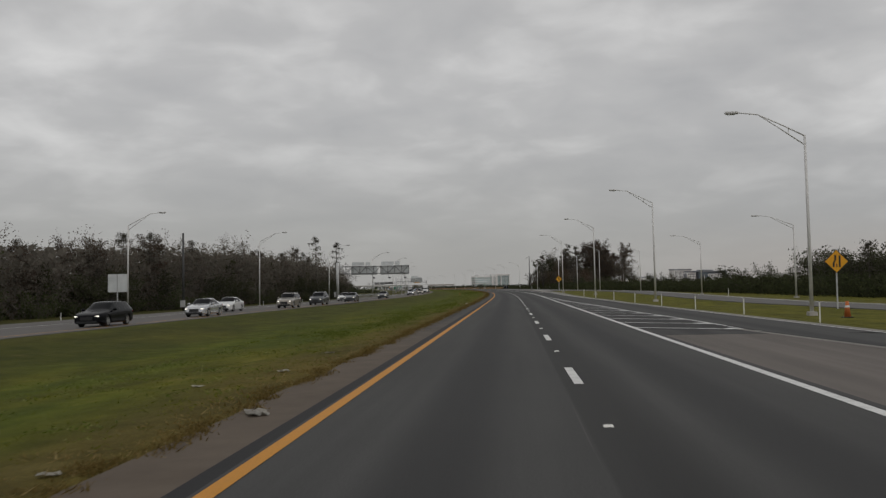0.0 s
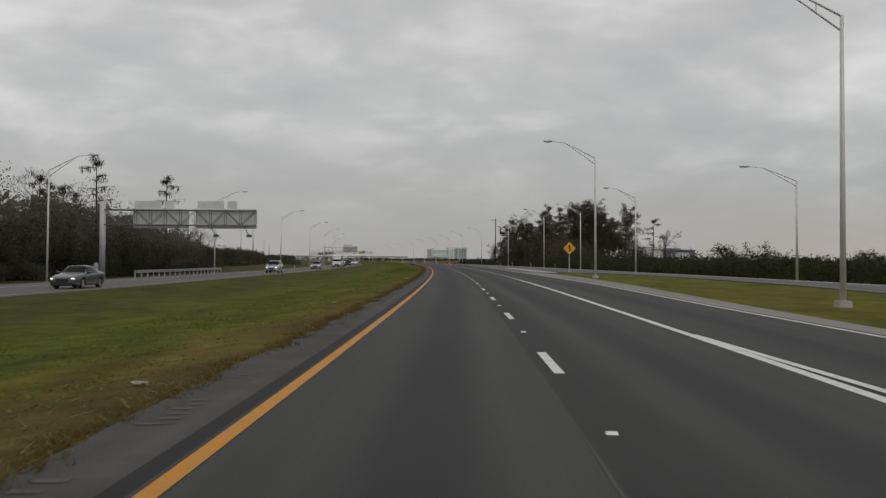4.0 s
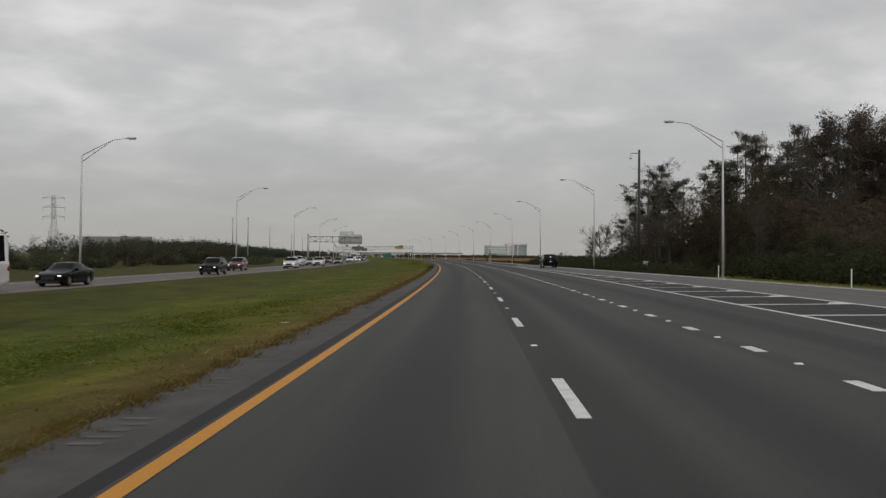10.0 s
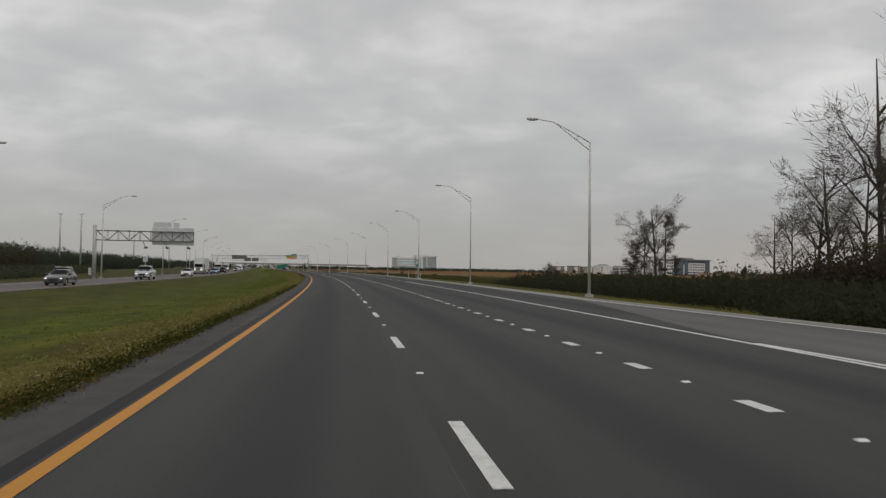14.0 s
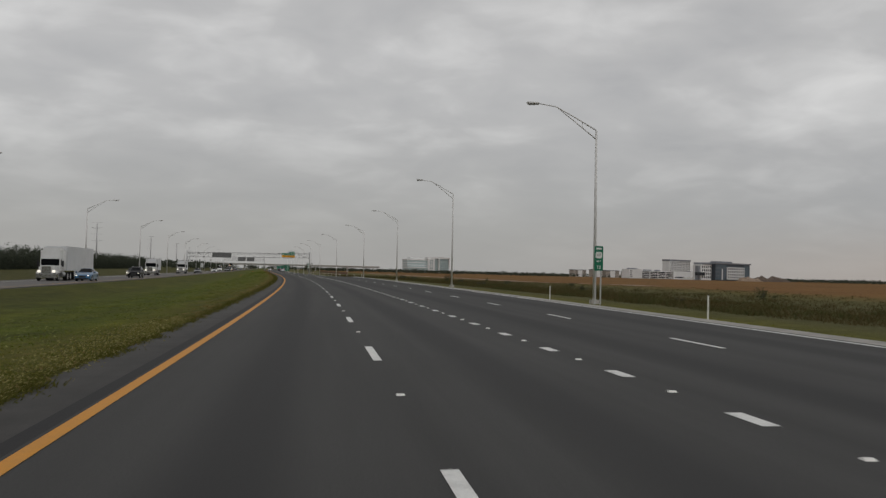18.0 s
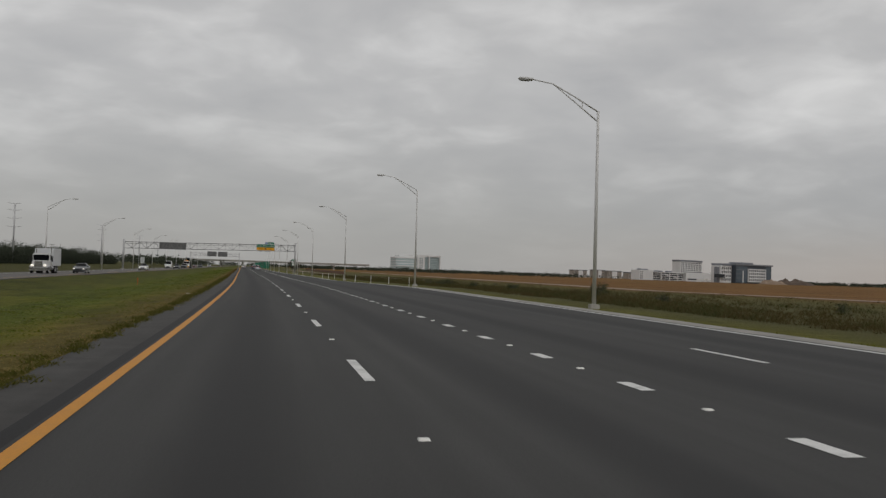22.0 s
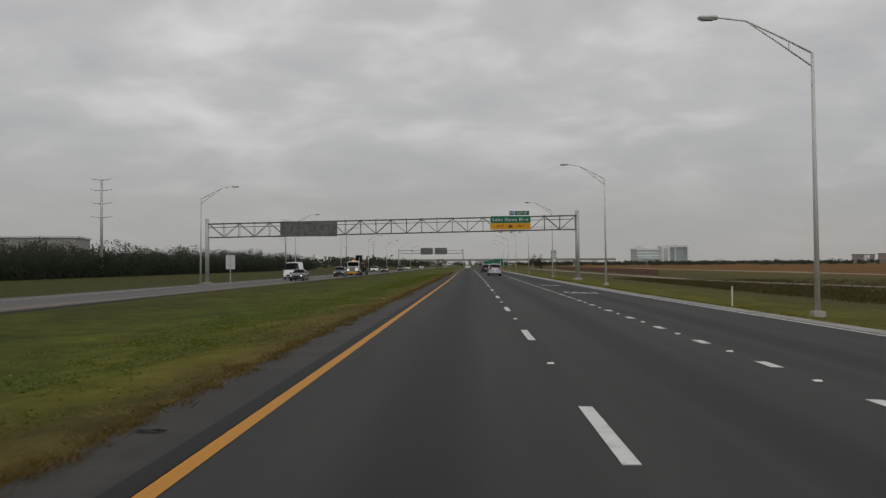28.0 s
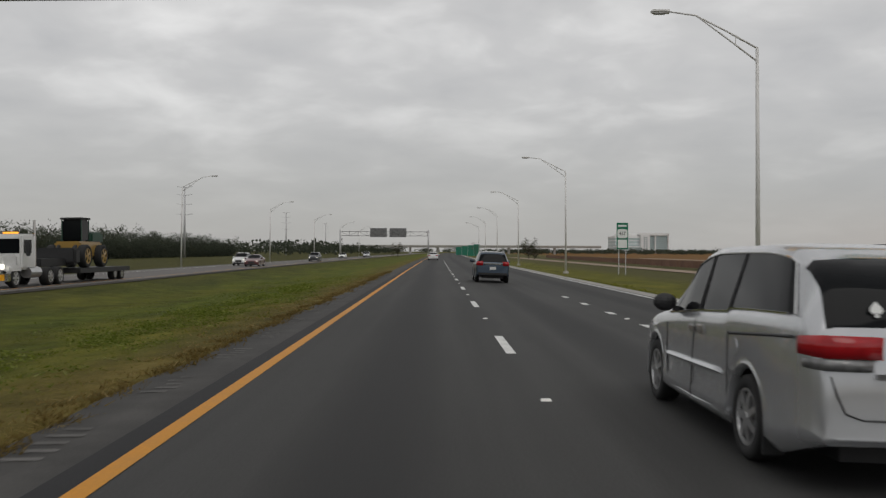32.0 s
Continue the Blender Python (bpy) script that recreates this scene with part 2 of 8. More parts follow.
def grass_mat():
    m = Mat("grass", 0.95, spec=0.1)
    uv = m.coords("UV")
    sep = m.node("ShaderNodeSeparateXYZ")
    m.link(uv, sep.inputs[0])
    slow = m.node("ShaderNodeMapping"); slow.inputs["Scale"].default_value = (1.0, 0.35, 1)
    m.link(uv, slow.inputs["Vector"])
    big, mid, fine = m.noise(slow.outputs[0], 0.16, 5, 0.6), m.noise(uv, 0.85, 6, 0.68), m.noise(uv, 13.0, 4, 0.7)

    def span(src, lo, hi):
        r = m.node("ShaderNodeMapRange")
        r.inputs["From Min"].default_value, r.inputs["From Max"].default_value = lo, hi
        r.interpolation_type = "SMOOTHSTEP"
        m.link(src, r.inputs["Value"])
        return r.outputs[0]

    def math2(kind, x, y, clamp=False):
        nd = m.node("ShaderNodeMath")
        nd.operation, nd.use_clamp = kind, clamp
        for k, v in ((0, x), (1, y)):
            if isinstance(v, (int, float)):
                nd.inputs[k].default_value = v
            else:
                m.link(v, nd.inputs[k])
        return nd.outputs[0]

    green = m.ramp(mid, [(0.28, (0.042, 0.060, 0.005)), (0.5, (0.082, 0.104, 0.008)), (0.72, (0.138, 0.158, 0.016))])
    yellow = m.ramp(mid, [(0.28, (0.080, 0.076, 0.008)), (0.5, (0.138, 0.126, 0.015)), (0.72, (0.195, 0.170, 0.034))])
    straw = m.ramp(mid, [(0.28, (0.072, 0.050, 0.015)), (0.5, (0.132, 0.093, 0.029)), (0.74, (0.215, 0.158, 0.066))])
    # the shoulder side dries out; the ditch stays green
    across = math2("ADD", sep.outputs["X"], math2("MULTIPLY", math2("SUBTRACT", big, 0.5), 7.0))
    onleft = math2("LESS_THAN", sep.outputs["X"], 3.0)
    ylw = math2("MULTIPLY", math2("MULTIPLY", span(across, -6.5, -3.8), onleft), 0.75)
    dry = math2("MULTIPLY", math2("MULTIPLY", span(across, -4.3, -2.2), onleft), 0.75)
    c = m.blend(math2("MULTIPLY", span(big, 0.46, 0.62), 0.55), green, yellow)
    c = m.blend(ylw, c, yellow)
    c = m.blend(dry, c, straw)
    # one stretch of the later median is lusher
    wander = math2("ADD", sep.outputs["Y"], math2("MULTIPLY", math2("SUBTRACT", big, 0.5), 150.0))
    lush = math2("SUBTRACT", span(wander, 430.0, 510.0), span(wander, 590.0, 660.0), True)
    c = m.blend(math2("MULTIPLY", math2("MULTIPLY", lush, onleft), 0.55), c, m.blend(1.0, green, (0.8, 0.8, 0.9), "MULTIPLY"))
    # the right verge is drier; beyond the far carriageway the later stretch is brown
    onright = math2("GREATER_THAN", sep.outputs["X"], 9.0)
    c = m.blend(math2("MULTIPLY", onright, 0.75), c, yellow)
    beyond = math2("MULTIPLY", math2("LESS_THAN", sep.outputs["X"], -33.5), 0.8)
    c = m.blend(beyond, c, m.ramp(mid, [(0.3, (0.042, 0.042, 0.014)), (0.55, (0.068, 0.064, 0.024)), (0.8, (0.10, 0.088, 0.038))]))
    # the strip below the far carriageway is duller
    c = m.blend(math2("MULTIPLY", math2("MULTIPLY", span(math2("MULTIPLY", across, -1.0), 9.0, 15.5), onleft), 0.6), c, m.ramp(mid, [(0.3, (0.040, 0.040, 0.010)), (0.55, (0.064, 0.060, 0.015)), (0.8, (0.092, 0.080, 0.028))]))
    broad = m.noise(slow.outputs[0], 0.42, 5, 0.62)
    c = m.blend(1.0, c, m.ramp(broad, [(0.32, (0.54, 0.58, 0.56)), (0.68, (1.26, 1.24, 1.12))]), "MULTIPLY")
    # scattered patches of bare straw
    c = m.blend(math2("MULTIPLY", span(m.noise(uv, 0.42, 5, 0.7), 0.60, 0.72), 0.6), c, straw)
    # brown marsh field right of the road, dull marsh before it
    later = span(wander, 425.0, 525.0)
    fm = math2("MULTIPLY", span(math2("ADD", sep.outputs["X"], math2("MULTIPLY", math2("SUBTRACT", big, 0.5), 45.0)), 48.0, 105.0), later)
    sedge = m.ramp(m.noise(uv, 0.03, 5, 0.6), [(0.3, (0.115, 0.053, 0.017)), (0.55, (0.195, 0.088, 0.026)), (0.8, (0.225, 0.122, 0.044))])
    c = m.blend(fm, c, sedge)
    mm = math2("MULTIPLY", span(sep.outputs["X"], 18.5, 27.0), later)
    c = m.blend(math2("SUBTRACT", mm, fm, True), c, m.ramp(mid, [(0.3, (0.055, 0.056, 0.018)), (0.55, (0.085, 0.080, 0.030)), (0.8, (0.13, 0.105, 0.045))]))
    c = m.blend(1.0, c, m.ramp(fine, [(0.25, (0.45,) * 3), (0.75, (1.1,) * 3)]), "MULTIPLY")
    m.base(c).bump(fine, 0.6, 0.06)
    m.p.inputs["Sheen Weight"].default_value, m.p.inputs["Sheen Roughness"].default_value = 0.07, 0.25
    m.p.inputs["Sheen Tint"].default_value = (0.62, 0.60, 0.20, 1)
    return m.mat


ROAD = asphalt("lane_asphalt", (0.0515, 0.051, 0.0495), (1.85, 5.55, 9.4, 13.4), 0.62, retoned=((-5.0, 425.0, 0.80), (3.66, 425.0, 1.10), (7.55, 450.0, 0.88)), stained=((3.37, 4.7, 440.0, 0.62),))
SHOULDER = asphalt("shoulder_asphalt", (0.068, 0.065, 0.061), blotch=0.35, retoned=((-5.0, 425.0, 0.74),), silt=((8.0, 42.0),))
FRESH = asphalt("dark_edge_asphalt", (0.016, 0.016, 0.017))
GORE = asphalt("gore_asphalt", (0.135, 0.118, 0.105))
GORE_DARK = asphalt("dark_gore_asphalt", (0.027, 0.026, 0.026), blotch=0.25)
FAR_ROAD = asphalt("far_carriageway_asphalt", (0.122, 0.115, 0.108), (-26.0,), 0.12)
RAMP = asphalt("ramp_asphalt", (0.115, 0.112, 0.108), (), 0.2)
CONCRETE_WORN = asphalt("worn_pale_asphalt", (0.24, 0.225, 0.205))
KERB = plain("weathered_grey_kerb", (0.29, 0.278, 0.255), 0.88, vary=0.25, scale=0.8, bump=0.25)
CONCRETE = plain("concrete", (0.42, 0.40, 0.37), 0.85, vary=0.18, scale=1.5, bump=0.2)
WHITE = paint("white_road_paint", (0.72, 0.72, 0.70))
YELLOW = paint("yellow_road_paint", (0.56, 0.235, 0.004), 0.12)
GRASS = grass_mat()
GALV = plain("galvanised_steel", (0.50, 0.50, 0.50), 0.55, 0.25, 0.1, 2.0)
ALUM = plain("aluminium_pole", (0.64, 0.63, 0.61), 0.55, 0.15, 0.08, 1.0)
DARKPOLE = plain("dark_steel_pole", (0.055, 0.055, 0.055), 0.6)
WHITEPLASTIC = plain("white_plastic_post", (0.75, 0.74, 0.70), 0.5)
# ---- the road's line ----
BEND = (-0.000012, 0.00002, 0.000283, 0.000273, 0.000311, 0.000303, 0.000269, 0.000324, 0.000202, -0.000068, 0.00008, -0.000051, -0.000051, -0.000051, -0.000051)
_S = np.arange(-400.0, 7001.0, 2.0)
_K = np.interp(_S, np.arange(-50.0, 1351.0, 100.0), BEND)
_K[(_S > 1350) | (_S < -100)] = 0
_T = np.concatenate([[0], np.cumsum(_K[1:] + _K[:-1])])
_T -= np.interp(0, _S, _T)
_X = np.concatenate([[0], np.cumsum(-(np.sin(_T[1:]) + np.sin(_T[:-1])))])
_Y = np.concatenate([[0], np.cumsum(np.cos(_T[1:]) + np.cos(_T[:-1]))])
_X -= np.interp(0, _S, _X)
_Y -= np.interp(0, _S, _Y)
FALL = 0.0145


def turn(s):
    return float(np.interp(s, _S, _T))


def at(s, lat, z=0.0):
    """The world place s metres along the yellow line and lat metres right of it."""
    th = turn(s)
    return Vector((float(np.interp(s, _S, _X)) + lat * math.cos(th), float(np.interp(s, _S, _Y)) + lat * math.sin(th), z))


def spot(s, lat, z=0.0, spin=0.0):
    """A pose there, whose y runs along the road."""
    return Matrix.Translation(at(s, lat, z)) @ Matrix.Rotation(turn(s) + radians(spin), 4, "Z")


def line(*pairs):
    xs, ys = zip(*pairs)
    return lambda s: float(np.interp(s, xs, ys))


EDGE = line((-150, 36), (-30, 20.6), (19, 16.8), (35, 16.2), (74, 14.7), (100, 13.2), (112, 12.3), (140, 11.5), (205, 11.3), (440, 11.5), (470, 15.4), (780, 15.3), (800, 14.75), (815, 14.4), (840, 14.0), (868, 13.5), (916, 11.7), (960, 11.2), (1400, 11.2))  # right edge line
CURB = line((-150, 30.5), (-30, 17.2), (10, 13.4), (20, 12.05))  # right side of the first gore
RAMP_L = line((-150, 48), (0, 32.5), (100, 25.4), (150, 24.0), (197, 22.6), (209, 20.9), (216, 19.2), (222, 16.6), (226, 15.6), (325, 15.2), (350, 14.6), (375, 13.4), (405, 12.35), (425, 11.85), (438, 11.52), (470, 11.5))
RAMP_R = line((-150, 56), (0, 40), (100, 31.5), (144, 30.0), (190, 28.0), (250, 24.7), (325, 21.5), (385, 18.2), (440, 16.4), (470, 15.4))
NEAR = line((-150, -20.8), (90, -20.6), (170, -19.6), (400, -19.8), (750, -20.0), (980, -17.2), (1400, -17.2))  # far carriageway
FAR = line((-150, -38.5), (60, -35.2), (150, -33.3), (230, -30.6), (400, -30.3), (500, -31.2), (750, -31.4), (980, -28.8), (1400, -28.8))
DRIFT = line((-150, 0), (750, 0), (795, -0.09), (880, -0.04), (1400, -0.04))  # of the yellow line
TILT = line((80, -0.03), (165, FALL), (745, FALL), (815, -0.03))


def plane(s, lat):
    """Height of the pavement: one slope in the bend, a crown on the first lane line before and after it."""
    lat = max(-45.0, min(lat, 20.0))
    return FALL * lat if lat <= 3.66 else FALL * 3.66 + TILT(s) * (lat - 3.66)


def land(s, lat):
    """Height of the grass."""
    verge = float(np.interp(s, (60, 160, 780, 860), (-0.45, -0.2, -0.2, -0.75)))
    right_edge = EDGE(s) + 1.2 if s < 470 else EDGE(s) + 1.2
    if s < 470 and lat > EDGE(s) + 1.0:
        if lat < RAMP_L(s) - 0.2 and s < 230:
            u = min(1.0, (lat - EDGE(s) - 1.0) / max(0.5, RAMP_L(s) - EDGE(s) - 1.2))
            return plane(s, EDGE(s) + 1) * (1 - u) + plane(s, RAMP_L(s)) * u - 0.04 - 0.14 * math.sin(math.pi * u)
        if lat < RAMP_R(s) + 1.0:
            return plane(s, lat) - (0.06 if lat < RAMP_L(s) + 2.4 else 0.3)
        right_edge = RAMP_R(s) + 1.2
    if lat >= right_edge - 0.3:
        u = min(1.0, (lat - right_edge + 0.3) / 5.0)
        return plane(s, right_edge) * (1 - u) + verge * u - 0.05 - 0.35 * min(1.0, max(0.0, lat - right_edge - 8) / 20)
    if lat > -1.3:
        return plane(s, lat) - 0.16
    if lat > NEAR(s):
        u = (lat + 1.3) / (NEAR(s) + 1.3)
        return plane(s, lat) - 0.02 - 0.5 * math.sin(math.pi * u) ** 1.2
    if lat > FAR(s):
        return plane(s, lat) - 0.16
    u = min(1.0, (FAR(s) - lat) / 6.0)
    return plane(s, FAR(s)) * (1 - u) + u * -1.15 - 0.05


def mesh_ob(name, verts, faces, material, uvs=None, smooth=False, parent=None):
    me = bpy.data.meshes.new(name)
    me.from_pydata(verts, [], faces)
    if uvs is not None:
        lay = me.uv_layers.new(name="UVMap")
        loop_verts = np.empty(len(me.loops), int)
        me.loops.foreach_get("vertex_index", loop_verts)
        lay.data.foreach_set("uv", np.asarray(uvs, float)[loop_verts].ravel())
    if smooth:
        me.shade_smooth()
    for mt in material if isinstance(material, (list, tuple)) else [material]:
        me.materials.append(mt)
    ob = new(name, me)
    if parent:
        ob.parent = parent
    return ob


def strip(name, s0, s1, left, right, lift, material, step=5.0, thick=0.0, cols=1, height=None, crown=False):
    """A ribbon along the road between two lateral lines (numbers or functions)."""
    fl = left if callable(left) else (lambda s: left)
    fr = right if callable(right) else (lambda s: right)
    n = max(1, int(math.ceil((s1 - s0) / step)))
    verts, uvs, faces = [], [], []
    for i in range(n + 1):
        s = s0 + (s1 - s0) * i / n
        for j in range(cols + 1):
            lat = fl(s) + (fr(s) - fl(s)) * j / cols
            if crown:
                lat = fl(s) if j == 0 else 3.66 + (fr(s) - 3.66) * (j - 1) / (cols - 1)
            verts.append(at(s, lat, (plane(s, lat) if height is None else height(s, lat)) + lift))
            uvs.append((lat, s))
    w = cols + 1
    for i in range(n):
        for j in range(cols):
            a = i * w + j
            faces.append((a, a + 1, a + w + 1, a + w))
    if thick:
        base = len(verts)
        for k in range(base):
            verts.append(verts[k] - Vector((0, 0, thick)))
            uvs.append(uvs[k])
        for i in range(n):
            a = i * w
            faces.append((a, a + w, a + w + base, a + base))
            b = i * w + cols
            faces.append((b + w, b, b + base, b + w + base))
        faces.append(tuple(range(cols, -1, -1)) + tuple(range(base, base + cols + 1)))
        e = n * w
        faces.append(tuple(range(e, e + cols + 1)) + tuple(range(e + base + cols, e + base - 1, -1)))
    return mesh_ob(name, verts, faces, material, uvs)


# ---- ground and pavement ----


def ground():
    ss = [-400, -300, -200, -150] + list(range(-100, 1401, 5)) + [1450, 1550, 1700, 2000, 2500, 3200, 4200, 5500, 7000]
    lats = [-2600, -1500, -800, -400, -240, -150, -100, -75, -60, -52, -46, -42, -39, -37, -35, -33, -31, -30, -28, -24, -21.5, -20.5, -19.5, -18.5, -17.5, -16, -14, -12, -10, -8, -6.5, -5, -4, -3, -2.2, -1.6, -1.2, 0, 4, 8, 9.5, 10.5, 11.5, 12.3, 13, 14, 15, 16, 16.6, 17.3, 18.2, 19.2, 20.5, 22, 24, 26, 28, 30, 33, 36, 40, 46, 54, 65, 80, 110, 160, 240, 400, 800, 1500, 2600]
    verts, uvs, faces = [], [], []
    for s in ss:
        for lat in lats:
            bumpy = 0.0
            if lat < -2 and lat > -17 or lat > 24:
                bumpy = 0.07 * noise.noise(Vector((s * 0.21, lat * 0.33, 0)))
            verts.append(at(s, lat, land(s, lat) + bumpy))
            uvs.append((lat, s))
    w = len(lats)
    for i in range(len(ss) - 1):
        for j in range(w - 1):
            a = i * w + j
            faces.append((a, a + 1, a + w + 1, a + w))
    return tagged(mesh_ob("ground", verts, faces, GRASS, uvs, True), "mown green and straw-coloured roadside grass and brown marsh field", "ground", kind="structure")


ground()
S0, S1 = -150, 1960
tagged(strip("road", S0, S1, -0.13, lambda s: 7.75 if s < 19 else EDGE(s) + 0.3, 0.0, ROAD, thick=0.12, cols=5, crown=True), "worn dark grey asphalt motorway carriageway with oil-darkened lanes", "road", kind="structure")
tagged(strip("gore_pavement", S0, 19, 7.75, CURB, -0.004, GORE, thick=0.12, cols=2), "brownish faded asphalt wedge between motorway and ramp", "gore pavement", kind="structure")
tagged(strip("ramp_first", S0, 19, CURB, lambda s: EDGE(s) + 0.3, 0.0, ROAD, thick=0.12, cols=2), "grey asphalt entry ramp merging into the motorway", "road", kind="structure")
tagged(strip("gore_pavement", 19, 128, 7.5, lambda s: float(np.interp(s, (19, 37, 48, 64, 73, 90, 128), (12.0, 11.3, 10.5, 10.1, 9.6, 8.7, 7.52))), 0.003, GORE_DARK, cols=1), "blackish asphalt between the bars of the first gore", "gore pavement", kind="structure")
tagged(strip("shoulder_ramp", S0, 225, lambda s: EDGE(s) + 0.3, lambda s: EDGE(s) + 0.3 + float(np.interp(s, (60, 130, 190), (0.7, 1.0, 2.2))), -0.006, CONCRETE_WORN, thick=0.12), "pale worn asphalt shoulder beside the merging ramp", "road shoulder", kind="structure")
tagged(strip("gore_pavement", 219, 312, lambda s: EDGE(s) + 0.3, lambda s: min(15.5, RAMP_L(s)) if s < 226 else RAMP_L(s), -0.006, GORE, thick=0.12, cols=2), "pale brownish asphalt wedge beside the second ramp", "gore pavement", kind="structure")
tagged(strip("gore_concrete", 219, 292, line((219, 14.9), (234, 13.9), (270, 14.0), (292, 15.0)), line((219, 15.35), (226, 15.5), (292, 15.25)), 0.012, CONCRETE, thick=0.14), "light concrete nose of the ramp's gore", "traffic island", kind="structure")
tagged(strip("gore_pavement", 312, 470, lambda s: EDGE(s) + 0.3, lambda s: max(RAMP_L(s), EDGE(s) + 0.31), -0.003, GORE_DARK, thick=0.12, cols=2), "dark asphalt under the striped gore", "gore pavement", kind="structure")
tagged(strip("shoulder_left", S0, S1, lambda s: -1.35 + 0.12 * noise.noise(Vector((s * 0.3, 0, 0))), lambda s: DRIFT(s) - 0.36, -0.012, SHOULDER, step=1.5, thick=0.1), "pale grey asphalt shoulder along the median grass", "road shoulder", kind="structure")
tagged(strip("edge_seam", S0, S1, lambda s: DRIFT(s) - 0.36, lambda s: DRIFT(s) - 0.10, -0.004, FRESH, thick=0.1), "dark asphalt seam beside the yellow line", "road seam", kind="structure")
tagged(strip("road_opposite", S0, S1, NEAR, FAR, 0.0, FAR_ROAD, thick=0.12, cols=3), "pale grey asphalt carriageway for oncoming traffic", "road", kind="structure")
tagged(strip("ramp", S0, 470, RAMP_L, lambda s: RAMP_R(s) + 0.2, -0.002, RAMP, thick=0.12, cols=2), "grey asphalt entry ramp joining the motorway", "road", kind="structure")
tagged(strip("shoulder_ramp_right", S0, 470, lambda s: RAMP_R(s) + 0.2, lambda s: RAMP_R(s) + 1.3, -0.008, CONCRETE_WORN, thick=0.1), "pale strip along the second ramp", "road shoulder", kind="structure")
tagged(strip("shoulder_right", 470, S1, lambda s: EDGE(s) + 0.3, lambda s: EDGE(s) + 1.2, -0.006, KERB, thick=0.1), "light concrete strip along the pavement's right edge", "road shoulder", kind="structure")
tagged(strip("yellow_line", S0, S1, lambda s: DRIFT(s) - 0.07, lambda s: DRIFT(s) + 0.11, 0.006, YELLOW, step=5), "solid yellow edge line painted on asphalt", "road marking", kind="structure")
# ---- helpers for things ----


def part(name, bm, material, parent, label="", smooth=False):
    me = bpy.data.meshes.new(name)
    bm.to_mesh(me)
    bm.free()
    if smooth:
        me.shade_smooth()
    for mt in material if isinstance(material, (list, tuple)) else [material]:
        me.materials.append(mt)
    ob = new(name, me)
    if parent:
        ob.parent = parent
    if label:
        ob["label"] = label
    return ob


def box(bm, x0, x1, y0, y1, z0, z1):
    v = [bm.verts.new(p) for p in ((x0, y0, z0), (x1, y0, z0), (x1, y1, z0), (x0, y1, z0), (x0, y0, z1), (x1, y0, z1), (x1, y1, z1), (x0, y1, z1))]
    for q in ((3, 2, 1, 0), (4, 5, 6, 7), (0, 1, 5, 4), (1, 2, 6, 5), (2, 3, 7, 6), (3, 0, 4, 7)):
        bm.faces.new([v[i] for i in q])
    return v


def boxed(*dims, bevel=0.0):
    bm = bmesh.new()
    box(bm, *dims)
    if bevel:
        bmesh.ops.bevel(bm, geom=bm.edges[:], offset=bevel, segments=2, affect="EDGES")
    return bm


def tube(bm, points, radii, sides=8, caps=True):
    """A tube through points; radii one number or one for each point."""
    pts = [Vector(p) for p in points]
    if isinstance(radii, (int, float)):
        radii = [radii] * len(pts)
    rings = []
    for i, p in enumerate(pts):
        d = (pts[min(i + 1, len(pts) - 1)] - pts[max(i - 1, 0)]).normalized()
        a = d.orthogonal().normalized() if abs(d.z) > 0.9 else d.cross(Vector((0, 0, 1))).normalized()
        b = d.cross(a)
        rings.append([bm.verts.new(p + (a * math.cos(6.28318 * k / sides) + b * math.sin(6.28318 * k / sides)) * radii[i]) for k in range(sides)])
    for r, q in zip(rings, rings[1:]):
        for k in range(sides):
            bm.faces.new((r[k], r[(k + 1) % sides], q[(k + 1) % sides], q[k]))
    if caps:
        bm.faces.new(rings[0][::-1])
        bm.faces.new(rings[-1])
    return bm


def tubed(points, radii, sides=8):
    return tube(bmesh.new(), points, radii, sides)


def disc_x(bm, x0, x1, r0, r1, sides=20, y=0.0, z=0.0):
    """A short cylinder or cone along x."""
    return tube(bm, [(x0, y, z), (x1, y, z)], [r0, r1], sides)


def thing(name, m, label, category, group="", kind=""):
    ob = new(name)
    ob.empty_display_size = 0.3
    ob.matrix_world = m
    return tagged(ob, label, category, group, kind)


# ---- painted lines ----
MARK = 0.006


def mark(name, s0, s1, l0, l1, label="", group="", step=4.0):
    """A painted stripe as a structure piece."""
    return tagged(strip(name, s0, s1, l0, l1, MARK, WHITE, step=step), label or "white painted road line", "road marking", group, "structure")


def dash_row(count, first, gap, length, lat, width, name, group, label, lats=None):
    for k in range(count):
        s = first + gap * k
        mark(name, s - length / 2, s + length / 2, lat - width / 2, lat + width / 2, label, group, 10)


dash_row(96, -2 * 12.192, 12.192, 3.05, 3.66, 0.16, "lane_dash", "dashes between the two left lanes", "white lane dash worn by traffic")
dash_row(125, 163.85 + 5 * 4.572, 4.572, 0.95, 7.45, 0.22, "dotted_line_dash", "short dashes of the dotted line", "short white dash of a dotted lane line")
dash_row(58, 163.85 + 130 * 4.572, 4.572, 0.95, 7.45, 0.22, "dotted_line_dash", "short dashes of the dotted line", "short white dash of a dotted lane line")
dash_row(13, 538.9, 12.192, 3.05, 11.45, 0.14, "lane_dash", "dashes of the third line", "thin white lane dash")
GORE_OUT = line((19, 12.0), (37, 11.3), (48, 10.5), (64, 10.1), (73, 9.6), (90, 8.7), (128, 7.5))
mark("solid_line", S0, 183, 7.30, 7.52, "solid white line beside the merging ramp")
mark("solid_line", S0, 529.6, lambda s: (EDGE(s) if s < 440 else 11.48) - 0.08, lambda s: (EDGE(s) if s < 440 else 11.48) + 0.08, "solid white line beside the joining lane")
